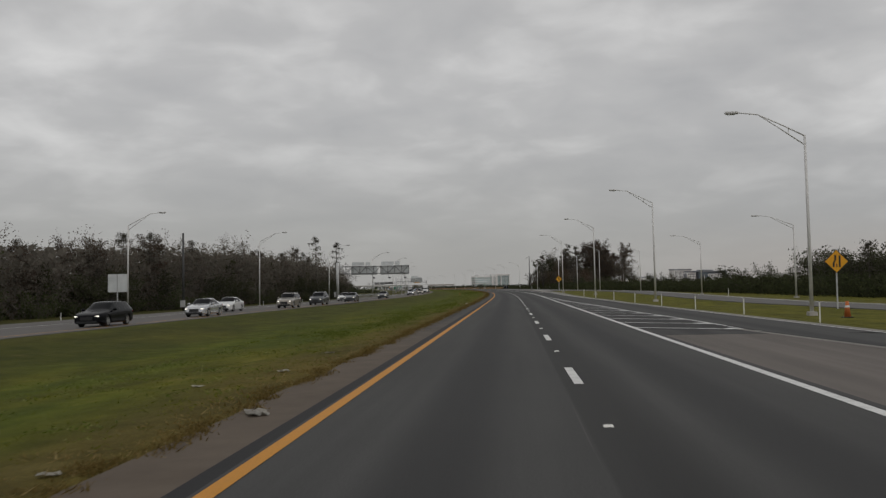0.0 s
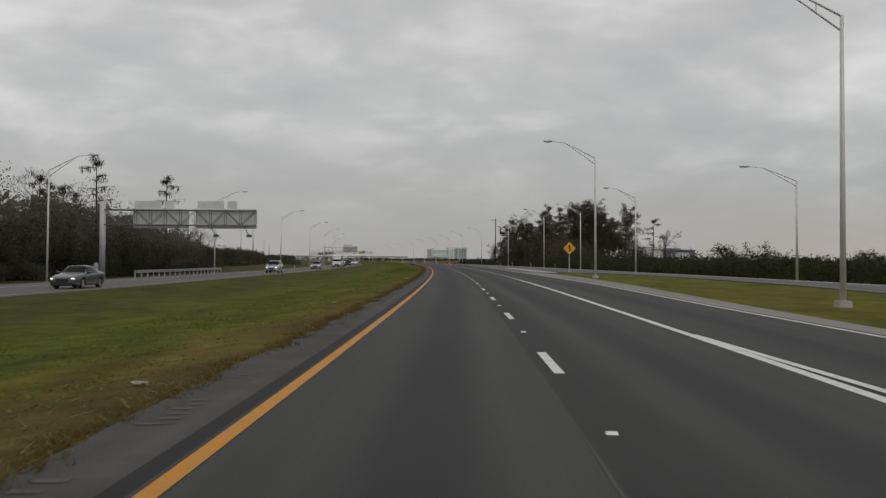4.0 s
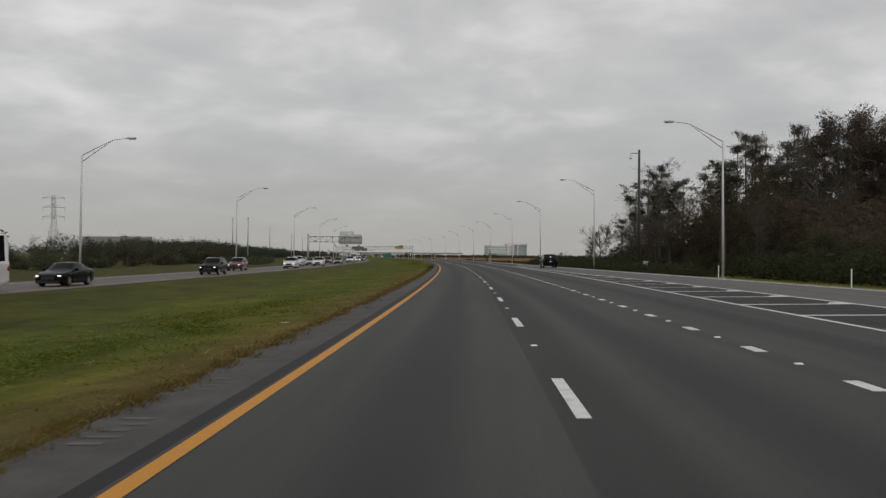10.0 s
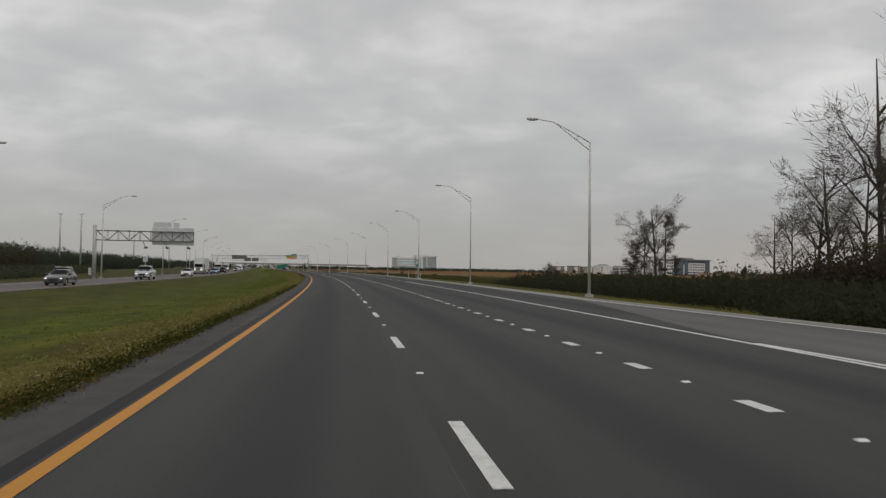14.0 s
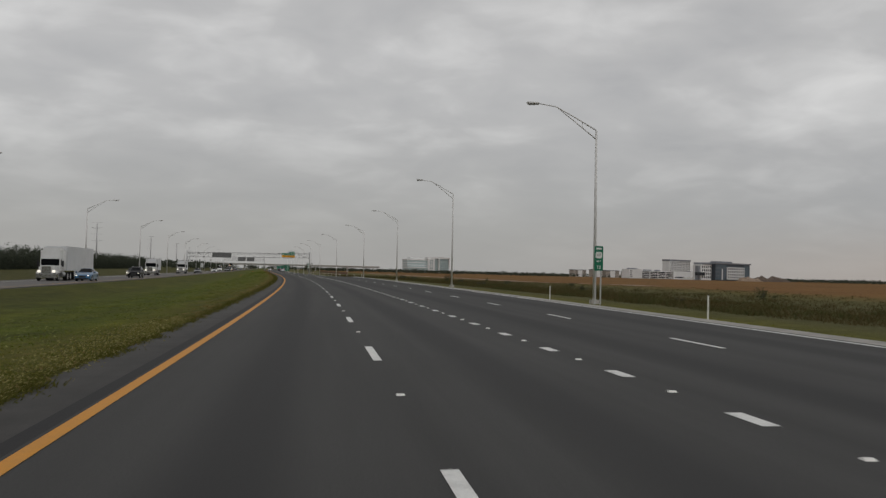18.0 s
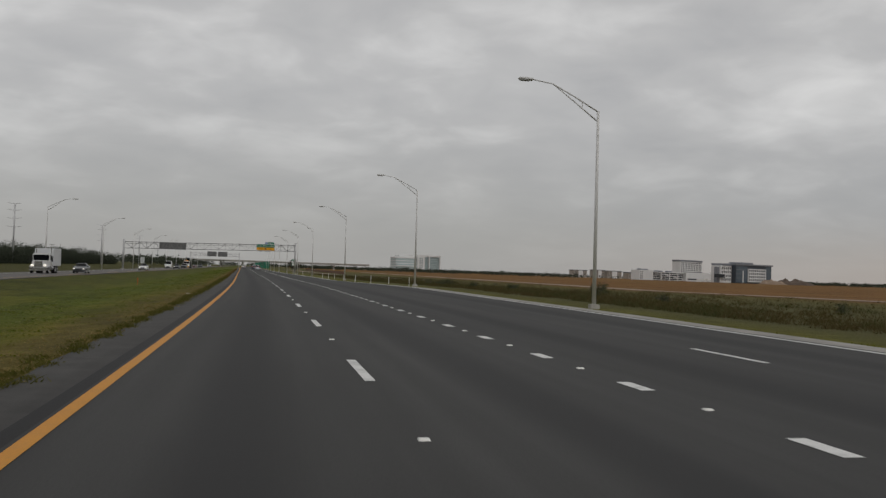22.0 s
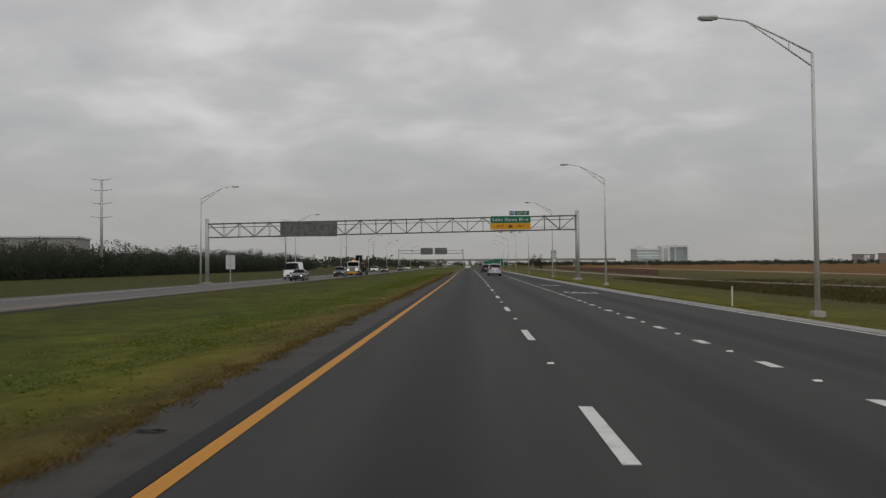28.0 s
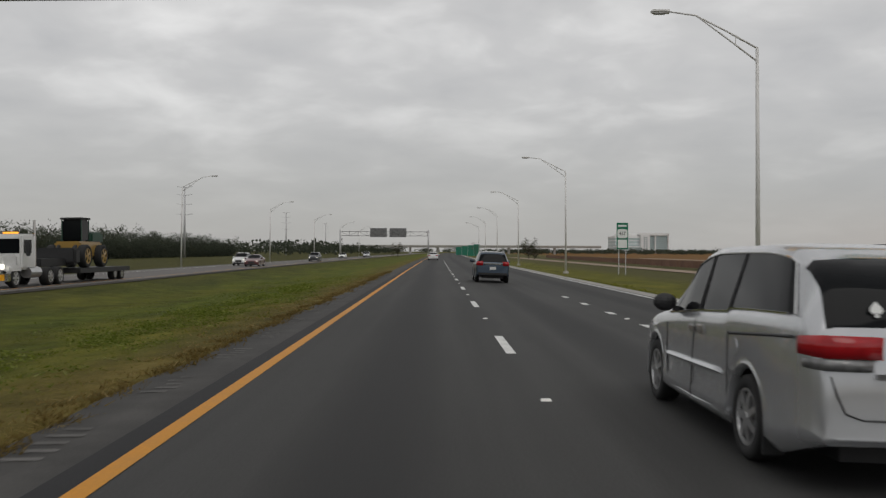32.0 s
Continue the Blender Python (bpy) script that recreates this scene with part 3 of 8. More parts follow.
mark("solid_line", 470, 1400, lambda s: EDGE(s) - 0.08, lambda s: EDGE(s) + 0.08, "solid white right edge line")
mark("solid_line", 19, 128, lambda s: GORE_OUT(s) - 0.09, lambda s: GORE_OUT(s) + 0.09, "solid white line of the striped gore")
mark("solid_line", 312, 438, lambda s: RAMP_L(s) + 0.02, lambda s: RAMP_L(s) + 0.2, "solid white line of the second striped gore")
tagged(strip("gore_kerb", S0, 21, lambda s: CURB(s) - 0.62, lambda s: CURB(s) - 0.2, 0.006, CONCRETE_WORN, step=1.0), "pale crumbled concrete lip along the gore", "kerb", kind="structure")
tagged(strip("gore_black_strip", S0, 24, lambda s: CURB(s) - 0.2, lambda s: CURB(s) + 0.06, 0.006, FRESH, step=2.0), "black strip between gore and ramp", "road joint", kind="structure")
mark("solid_line", S0, 470, lambda s: RAMP_R(s) - 0.08, lambda s: RAMP_R(s) + 0.08, "solid white right edge line of the second ramp")
tagged(strip("yellow_line_opposite", S0, S1, lambda s: NEAR(s) - 1.25, lambda s: NEAR(s) - 1.1, MARK, YELLOW), "yellow edge line of the opposite carriageway", "road marking", kind="structure")
mark("solid_line", S0, S1, lambda s: NEAR(s) - 8.7, lambda s: NEAR(s) - 8.55, "white edge line of the opposite carriageway")


def gore_stripes(first, last, gap, inner, outer, group):
    """Painted bars across a gore: a thin leg and a thick slanted head at the outer line."""
    s = first
    while s < last:
        a, b = inner(s), outer(s)
        if b - a < 0.7:
            break
        head = min(0.45 * (b - a), 0.8)
        pts = [(s + 0.16, a), (s + 0.10, b - head), (s + 0.95, b - 0.5 * head), (s + 1.05, b), (s - 0.1, b), (s - 0.22, b - head), (s - 0.2, a)]
        verts = [at(u, v, plane(u, v) + MARK) for u, v in pts]
        ob = mesh_ob("gore_stripe", verts, [(0, 1, 5, 6), (1, 2, 3, 4, 5)], WHITE)
        tagged(ob, "white painted bar of a striped gore", "road marking", group, "structure")
        s += gap


gore_stripes(20.6, 125, 5.2, lambda s: 7.5, lambda s: GORE_OUT(s) - 0.1, "stripes of the first gore")
gore_stripes(313.5, 430, 5.6, lambda s: EDGE(s) + 0.1, lambda s: RAMP_L(s), "stripes of the second gore")


def lane_word(word, s, lat, wide, long):
    """A word painted on the lane, stretched along it."""
    cu = bpy.data.curves.new("lane_word", "FONT")
    cu.body, cu.align_x, cu.align_y, cu.size = word, "CENTER", "BOTTOM", 1.0
    tmp = new("lane_word_text", cu)
    bpy.context.view_layer.update()
    me = bpy.data.meshes.new_from_object(tmp.evaluated_get(bpy.context.evaluated_depsgraph_get()))
    bpy.data.objects.remove(tmp)
    xs = [v.co.x for v in me.vertices]; ys = [v.co.y for v in me.vertices]
    kx, ky = wide / (max(xs) - min(xs)), long / (max(ys) - min(ys))
    for v in me.vertices:
        u, w = s + (v.co.y - min(ys)) * ky, lat + v.co.x * kx
        v.co = at(u, w, plane(u, w) + MARK)
    me.materials.append(WHITE)
    tagged(new("lane_word", me), "the word ONLY painted white on the exit lane", "road marking", kind="structure")


lane_word("ONLY", 911.6, 9.15, 2.1, 3.4)
mark("lane_word_bar", 932.6, 933.6, 7.95, 9.7, "white painted lane word too far to read")


def markers():
    """Raised reflective markers between the dashes."""
    bm = bmesh.new()
    v = [bm.verts.new(p) for p in ((-0.06, -0.06, 0), (0.06, -0.06, 0), (0.06, 0.06, 0), (-0.06, 0.06, 0), (-0.05, -0.03, 0.02), (0.05, -0.03, 0.02), (0.05, 0.03, 0.02), (-0.05, 0.03, 0.02))]
    for q in ((4, 5, 6, 7), (0, 1, 5, 4), (1, 2, 6, 5), (2, 3, 7, 6), (3, 0, 4, 7)):
        bm.faces.new([v[i] for i in q])
    one = tagged(part("road_stud", bm, WHITEPLASTIC, None), "small raised white road reflector", "road stud", "road studs of the left lane line")
    one.matrix_world = spot(-18.3, 3.66, plane(0, 3.66))
    for k in range(95):
        copy_thing(one, spot(-18.3 + 12.192 * (k + 1), 3.66, plane(0, 3.66)))
    for k in range(185):
        ob = copy_thing(one, spot(166.2 + 4.572 * k, 7.45, plane(166.2 + 4.572 * k, 7.45)))
        ob["group"] = "road studs of the dotted line"


markers()

# ---- street lamps ----


def lamp_post(name, m, height=11.7, arm=4.2, label="", group=""):
    """Pole with a truss arm towards -x and a flat luminaire."""
    ob = thing(name, m, label or "tall grey aluminium street lamp with a bracket arm", "street lamp", group)
    lean = -0.008 * height
    part("pole", tubed([(0, 0, 0.2), (lean * 0.45, 0, height * 0.5), (lean, 0, height)], [0.125, 0.10, 0.075], 10), ALUM, ob, smooth=True)
    bm = boxed(-0.28, 0.28, -0.28, 0.28, -0.25, 0.22, bevel=0.04)
    part("base", bm, CONCRETE, ob, "pale concrete footing")
    tip, top = Vector((lean - arm, 0, height + 1.58)), Vector((lean, 0, height - 0.05))
    knee = Vector((lean - arm * 0.70, 0, height + 1.42))
    part("arm_top", tubed([top, top.lerp(knee, 0.5) + Vector((0, 0, 0.03)), knee, tip], [0.045, 0.042, 0.04, 0.035], 6), ALUM, ob, smooth=True)
    low = Vector((lean, 0, height - 0.65))
    part("arm_brace", tubed([low, low.lerp(knee, 0.55) + Vector((0, 0, 0.02)), knee], [0.04, 0.035, 0.03], 6), ALUM, ob, smooth=True)
    part("strut", tubed([top.lerp(knee, 0.35) + Vector((0, 0, 0.08)), low.lerp(knee, 0.35)], 0.025, 5), ALUM, ob)
    bm = boxed(tip.x - 0.88, tip.x + 0.05, -0.17, 0.17, tip.z - 0.08, tip.z + 0.08, bevel=0.06)
    head = part("luminaire", bm, ALUM, ob)
    part("lens", boxed(tip.x - 0.72, tip.x - 0.2, -0.13, 0.13, tip.z - 0.115, tip.z - 0.085), GLASSY, head, "dark glass lens")
    return ob


GLASSY = plain("lamp_glass", (0.25, 0.25, 0.24), 0.15, 0, 0.05)
RIGHT_LAMPS = [(-25, 20.5), (44, 21.9), (93, 19.6), (144, 17.6), (196.5, 16.1), (-40, 50), (30, 43), (99, 37.7), (145, 36.1), (188, 32.5), (248.5, 31.5), (290, 30.1), (328, 28.2), (373, 24.75), (428, 22.6), (487.5, 21.9), (545.9, 22.2), (604.4, 22.1), (664, 22.2), (720.2, 21.9), (778.6, 21.5), (836.3, 19.2), (898, 17.8), (962.4, 17.9), (1027, 17.8), (1089, 17.4), (1150, 17.2), (1211, 17.0), (1272, 16.8), (1333, 16.8)]
LEFT_LAMPS = [(42, -50), (100, -47.5), (146.6, -42.4), (200.5, -39.2), (253.7, -34.8), (314.4, -33.4), (379.1, -33.4), (443.3, -33.2), (506.4, -32.8), (570, -33.0), (640, -33.3), (706, -33.2)] + [(706 + 68.0 * k, -33.3 - 0.1 * k) for k in range(1, 11)]
TALL = {328: 1.08, 373: 1.03, 487.5: 1.03, 545.9: 1.04, 604.4: 1.04, 664: 1.07, 720.2: 1.02, 778.6: 1.01, 836.3: 1.01, 898: 1.01, 962.4: 1.045, 1027: 1.045}
first_lamp = None
for s, lat in RIGHT_LAMPS:
    m = spot(s, lat, land(s, lat) + 0.05)
    if first_lamp is None:
        first_lamp = lamp_post("street_lamp", m, group="street lamps along the motorway")
    else:
        copy_thing(first_lamp, m @ Matrix.Diagonal((1, 1, TALL.get(s, 0.77 if s < 200 and lat > 28 else 1.0), 1)))
for s, lat in LEFT_LAMPS:
    copy_thing(first_lamp, spot(s, lat, land(s, lat) + 0.05, 180))
# ---- signs and gantries ----
GREEN = plain("green_sign_sheeting", (0.0, 0.16, 0.085), 0.4, 0, 0.06, 2.0)
AMBER = plain("amber_sign_sheeting", (0.78, 0.36, 0.006), 0.4, 0, 0.06, 2.0)
SIGNWHITE = plain("white_sign_sheeting", (0.75, 0.76, 0.74), 0.4, 0, 0.04, 2.0)
SIGNBLUE = plain("blue_sign_sheeting", (0.02, 0.10, 0.33), 0.4, 0, 0.05, 2.0)
BLACKINK = plain("black_sign_ink", (0.02, 0.02, 0.02), 0.5)
SIGNBACK = plain("aluminium_sign_back", (0.66, 0.68, 0.68), 0.5, 0.0, 0.12, 0.8)
DARKBACK = plain("weathered_dark_sign_back", (0.17, 0.17, 0.17), 0.6, 0.2, 0.35, 1.6)
STEEL = plain("weathered_gantry_steel", (0.20, 0.20, 0.20), 0.55, 0.35, 0.15, 1.2)
ORANGE = plain("orange_plastic", (0.48, 0.13, 0.03), 0.6)


def words(text, size, material, parent, m, name="lettering", label="", squash=1.0, gap=1.0):
    """Flat lettering as a thin mesh; m places it in its parent."""
    cu = bpy.data.curves.new(name, "FONT")
    cu.body, cu.size, cu.align_x, cu.align_y, cu.extrude = text, size, "CENTER", "CENTER", 0.004
    cu.offset, cu.space_character = 0.012 * size, gap
    tmp = new(name + "_text", cu)
    bpy.context.view_layer.update()
    me = bpy.data.meshes.new_from_object(tmp.evaluated_get(bpy.context.evaluated_depsgraph_get()))
    bpy.data.objects.remove(tmp)
    me.transform(m @ Matrix.Diagonal((squash, 1, 1, 1)))
    me.materials.clear()
    me.materials.append(material)
    ob = new(name, me)
    ob.parent = parent
    if label:
        ob["label"] = label
    return ob


def upright(x, y, z):
    """Lettering that is read looking along +y."""
    return pose(x, y, z, 90, 0, 0)


def panel_bm(x0, x1, y0, y1, z0, z1, r=0.12):
    """A sheet in the xz plane with rounded corners."""
    bm = bmesh.new()
    ring = []
    for cx, cz, a0 in ((x1 - r, z0 + r, -90), (x1 - r, z1 - r, 0), (x0 + r, z1 - r, 90), (x0 + r, z0 + r, 180)):
        for k in range(5):
            a = radians(a0 + 22.5 * k)
            ring.append((cx + r * math.cos(a), cz + r * math.sin(a)))
    f = [bm.verts.new((x, y0, z)) for x, z in ring]
    b = [bm.verts.new((x, y1, z)) for x, z in ring]
    bm.faces.new(f)
    bm.faces.new(b[::-1])
    for k in range(len(ring)):
        j = (k + 1) % len(ring)
        bm.faces.new((f[k], b[k], b[j], f[j]))
    return bm


def truss(ob, x0, x1, z0, z1, depth, bay, slope=0.0):
    """Four chords and their diagonals between x0 and x1, each chord and each bay's web a part."""
    up = lambda x, z: z + slope * x
    for y in (0, depth):
        for z in (z0, z1):
            part("chord", tubed([(x0, y, up(x0, z)), (x1, y, up(x1, z))], 0.085, 8), STEEL, ob, smooth=True)
    n = max(1, round((x1 - x0) / bay))
    w = (x1 - x0) / n
    for k in range(n):
        a, b = x0 + k * w, x0 + (k + 1) * w
        a0, a1, b0, b1 = up(a, z0), up(a, z1), up(b, z0), up(b, z1)
        bm = bmesh.new()
        for y in (0, depth):
            lo, hi = ((a, y, a0), (b, y, b1)) if k % 2 else ((a, y, a1), (b, y, b0))
            tube(bm, [lo, hi], 0.045, 6)
            tube(bm, [(b, y, b0), (b, y, b1)], 0.04, 6)
        tube(bm, [(a, 0, a1), (b, depth, b1)], 0.035, 5)
        tube(bm, [(a, 0, a0), (b, depth, b0)], 0.035, 5)
        tube(bm, [(b, 0, b0), (b, depth, b0)], 0.035, 5)
        tube(bm, [(b, 0, b1), (b, depth, b1)], 0.035, 5)
        part("web", bm, STEEL, ob)
        for z in (b0, b1):
            part("gusset", boxed(b - 0.14, b + 0.14, -0.1, 0.1, z - 0.12, z + 0.12), STEEL, ob)


def post_bm(x, y, z0, z1, r):
    bm = tubed([(x, y, z0), (x, y, z1)], r, 16)
    return bm


def main_gantry():
    """The overhead sign bridge across both carriageways."""
    s = 1001.0
    ob = thing("sign_gantry", spot(s, 0, 0), "grey steel truss sign bridge spanning both carriageways", "sign gantry")
    left, right = -39.5, 19.3
    zl, zr = land(s, left), land(s, right)
    part("post", post_bm(right, 0.4, zr, 10.15, 0.33), GALV, ob, smooth=True)
    part("post", post_bm(left, 0.4, zl, 9.2, 0.33), GALV, ob, smooth=True)
    part("footing", boxed(right - 0.7, right + 0.7, -0.3, 1.1, zr - 0.4, zr + 0.25, bevel=0.05), CONCRETE, ob)
    part("footing", boxed(left - 0.7, left + 0.7, -0.3, 1.1, zl - 0.4, zl + 0.25, bevel=0.05), CONCRETE, ob)
    truss(ob, left + 0.3, right - 0.3, 6.82, 8.98, 0.9, 2.45, 0.016)
    part("chord", tubed([(left + 0.3, 0, 8.4 + 0.016 * left), (right - 0.3, 0, 8.4 + 0.016 * right)], 0.05, 8), STEEL, ob, smooth=True)
    part("conduit", tubed([(12.5, 0.2, 7.5), (17.5, 0.2, 7.45), (right, 0.3, 6.6)], 0.02, 5), BLACKINK, ob)
    # sign for this carriageway, read looking along +y
    x0, x1 = 5.55, 11.95
    sign = part("exit_sign", panel_bm(x0, x1, -0.42, -0.36, 6.82, 9.02, 0.18), SIGNWHITE, ob, "green and amber exit direction sign")
    part("green_field", panel_bm(x0 + 0.05, x1 - 0.05, -0.432, -0.421, 7.93, 9.0, 0.15), GREEN, sign, "green upper field")
    part("amber_field", panel_bm(x0 + 0.05, x1 - 0.05, -0.432, -0.421, 6.93, 7.90, 0.15), AMBER, sign, "amber lower field")
    xm = (x0 + x1) / 2
    words("Lake Nona Blvd", 0.66, SIGNWHITE, sign, upright(xm, -0.44, 8.45), label="white street name lettering", squash=1.08, gap=1.22)
    words("EXIT", 0.50, BLACKINK, sign, upright(xm - 1.6, -0.44, 7.41), squash=0.9, gap=1.15)
    words("ONLY", 0.50, BLACKINK, sign, upright(xm + 1.6, -0.44, 7.41), squash=0.9, gap=1.15)
    bm = bmesh.new()
    pts = [(-0.09, 7.72), (0.09, 7.72), (0.09, 7.45), (0.42, 7.52), (0.42, 7.44), (0, 7.14), (-0.42, 7.44), (-0.42, 7.52), (-0.09, 7.45)]
    vs = [bm.verts.new((xm + x, -0.437, z)) for x, z in pts]
    bm.faces.new(vs)
    part("arrow", bm, BLACKINK, sign, "black downward arrow")
    tab = part("exit_tab", panel_bm(9.4, 11.7, -0.42, -0.36, 9.14, 9.80, 0.06), GREEN, sign, "green exit number tab")
    tab["label"] = "green exit number tab"
    words("EXIT 19", 0.45, SIGNWHITE, sign, upright(10.55, -0.43, 9.47))
    part("hospital_tab", panel_bm(8.6, 9.32, -0.42, -0.36, 9.12, 9.82, 0.03), SIGNBLUE, sign, "blue hospital symbol plate")
    words("H", 0.72, SIGNWHITE, sign, upright(8.96, -0.43, 9.47))
    sign.location.z += 0.22
    for x in (6.3, 7.9, 9.5, 11.0):
        part("hanger", boxed(x - 0.05, x + 0.05, -0.36, -0.08, 6.75, 9.2), STEEL, ob)
    for x in (7.2, 8.9, 10.2):
        lamp = part("sign_light", boxed(x - 0.25, x + 0.25, -1.1, -0.85, 6.62, 6.75, bevel=0.03), STEEL, ob, "sign lighting unit")
        part("bracket", tubed([(x, -0.9, 6.68), (x, 0, 7.2)], 0.03, 5), STEEL, lamp)
    # the back of the other carriageway's message sign
    back = part("message_sign", boxed(-27.6, -18.6, -0.55, 0.5 - 0.62, 6.25, 8.65, bevel=0.04), DARKBACK, ob, "dark weathered back of a message sign")
    for k in range(6):
        x = -27.0 + k * 1.6
        part("rib", boxed(x, x + 0.1, -0.62, -0.55, 6.25, 8.65), DARKBACK, back)
    part("catwalk", boxed(-29.0, -27.0, -0.5, 0.4, 6.2, 6.3), STEEL, ob)
    return ob


def cantilever(s, post, tip, z0, z1, boards, label):
    """A cantilever sign truss over the far carriageway, seen from behind."""
    ob = thing("cantilever_sign", spot(s, 0, 0), label, "sign gantry", "cantilever signs over the opposite carriageway")
    zb = land(s, post)
    part("post", post_bm(post, 0.4, zb, z1 + 1.0, 0.36), GALV, ob, smooth=True)
    part("footing", boxed(post - 0.7, post + 0.7, -0.3, 1.1, zb - 0.4, zb + 0.2, bevel=0.05), CONCRETE, ob)
    part("control_box", boxed(post - 0.9, post - 0.4, 0.1, 0.6, zb + 0.9, zb + 2.2, bevel=0.03), GALV, ob, "grey control cabinet")
    truss(ob, post + 0.3, tip, z0, z1, 0.9, 1.9)
    for x0, x1, a, b, tabs in boards:
        board = part("sign_board", panel_bm(x0, x1, 1.15, 1.2, a, b, 0.2), SIGNBACK, ob, "plain aluminium sign back")
        for k in range(4):
            x = x0 + (x1 - x0) * (k + 0.5) / 4
            part("rib", boxed(x - 0.05, x + 0.05, 1.02, 1.15, a, b), SIGNBACK, board)
        for t0, t1 in tabs:
            part("tab", panel_bm(t0, t1, 1.15, 1.2, b + 0.05, b + 0.95, 0.06), SIGNBACK, board, "number tab above the sign")
    for k in range(3):
        x = post + (tip - post) * (0.5 + 0.22 * k)
        arm = part("sign_light", boxed(x - 0.34, x + 0.34, 1.9, 2.35, z0 - 1.35, z0 - 1.0, bevel=0.08), STEEL, ob)
        part("bracket", tubed([(x, 2.1, z0 - 1.05), (x - 0.25, 1.9, z0 - 0.75), (x - 0.3, 0.9, z0 - 0.1)], 0.05, 5), STEEL, arm)
    return ob


main_gantry()
cantilever(217.2, -39.8, -21.4, 5.6, 7.4, [(-36.4, -29.6, 5.25, 7.6, [(-36.2, -33.0), (-32.6, -31.4)]), (-28.8, -21.4, 5.25, 7.65, [(-28.6, -25.4), (-25.0, -23.8)])], "grey steel cantilever truss with the backs of two road signs")
cantilever(589.6, -38.4, -21.2, 6.0, 7.7, [(-28.6, -21.2, 5.3, 8.5, [(-28.4, -25.2), (-24.9, -23.8)])], "grey steel cantilever truss with the back of one large road sign")


def far_gantry():
    s = 1330.0
    ob = thing("sign_gantry", spot(s, 0, 0), "distant grey sign bridge with two dark sign backs", "sign gantry")
    for x in (-36.0, -2.5):
        part("post", post_bm(x, 0.4, land(s, x), 9.8, 0.3), GALV, ob, smooth=True)
    truss(ob, -35.7, -2.8, 7.4, 9.0, 0.9, 3.2)
    for x0, x1 in ((-24.5, -18.2), (-17.2, -10.8)):
        part("sign_board", panel_bm(x0, x1, -0.3, -0.2, 6.9, 10.3, 0.2), DARKBACK, ob, "dark back of a road sign")


far_gantry()


def warning_sign(name, s, lat, size, z, arrow, label):
    """Amber diamond on a post, with a black symbol."""
    m = spot(s, lat, 0)
    g = land(s, lat)
    ob = thing(name, m, label, "road sign")
    part("post", boxed(-0.05, 0.05, 0.0, 0.06, g, z + size * 0.3), GALV, ob)
    bm = bmesh.new()
    r, c = size * 0.7071, 0.08
    ring = []
    for k in range(4):
        a = radians(90 * k)
        d, e = Vector((math.cos(a), math.sin(a))), Vector((-math.sin(a), math.cos(a)))
        for o in (-c, 0, c):
            ring.append(d * (r - abs(o) * 0.7 - 0.02) + e * o)
    f = [bm.verts.new((p.x, -0.03, z + p.y)) for p in ring]
    b = [bm.verts.new((p.x, -0.012, z + p.y)) for p in ring]
    bm.faces.new(f); bm.faces.new(b[::-1])
    for k in range(len(f)):
        j = (k + 1) % len(f)
        bm.faces.new((f[k], b[k], b[j], f[j]))
    plate = part("plate", bm, BLACKINK, ob, "amber diamond plate with a black border")
    bm = bmesh.new()
    q = r - 0.06
    bm.faces.new([bm.verts.new((x, -0.034, z + y)) for x, y in ((q, 0), (0, q), (-q, 0), (0, -q))])
    part("face", bm, AMBER, plate)
    bm = bmesh.new()
    for poly in arrow:
        bm.faces.new([bm.verts.new((x * size, -0.039, z + y * size)) for x, y in poly])
    part("symbol", bm, BLACKINK, plate, "black arrow symbol")
    return ob


MERGE = [[(-0.05, -0.38), (0.03, -0.38), (0.03, 0.14), (-0.05, 0.14)], [(-0.17, 0.12), (0.15, 0.12), (-0.01, 0.40)], [(0.03, -0.06), (0.17, -0.27), (0.24, -0.22), (0.03, 0.07)]]
LANE_END = [[(-0.22, -0.34), (-0.11, -0.34), (-0.11, -0.08), (-0.22, -0.08)], [(-0.22, -0.08), (-0.11, -0.08), (-0.01, 0.10), (-0.12, 0.10)], [(-0.12, 0.10), (-0.01, 0.10), (-0.01, 0.38), (-0.12, 0.38)], [(0.13, -0.34), (0.24, -0.34), (0.24, 0.34), (0.13, 0.34)], [(-0.02, -0.34), (0.04, -0.34), (0.04, -0.14), (-0.02, -0.14)]]
warning_sign("warning_sign", 223.5, 17.4, 1.22, 3.3, MERGE, "amber diamond merge warning sign on a steel post")
warning_sign("warning_sign", 55.5, 27.5, 1.3, 3.15, LANE_END, "amber diamond lane-ends warning sign on a steel post")


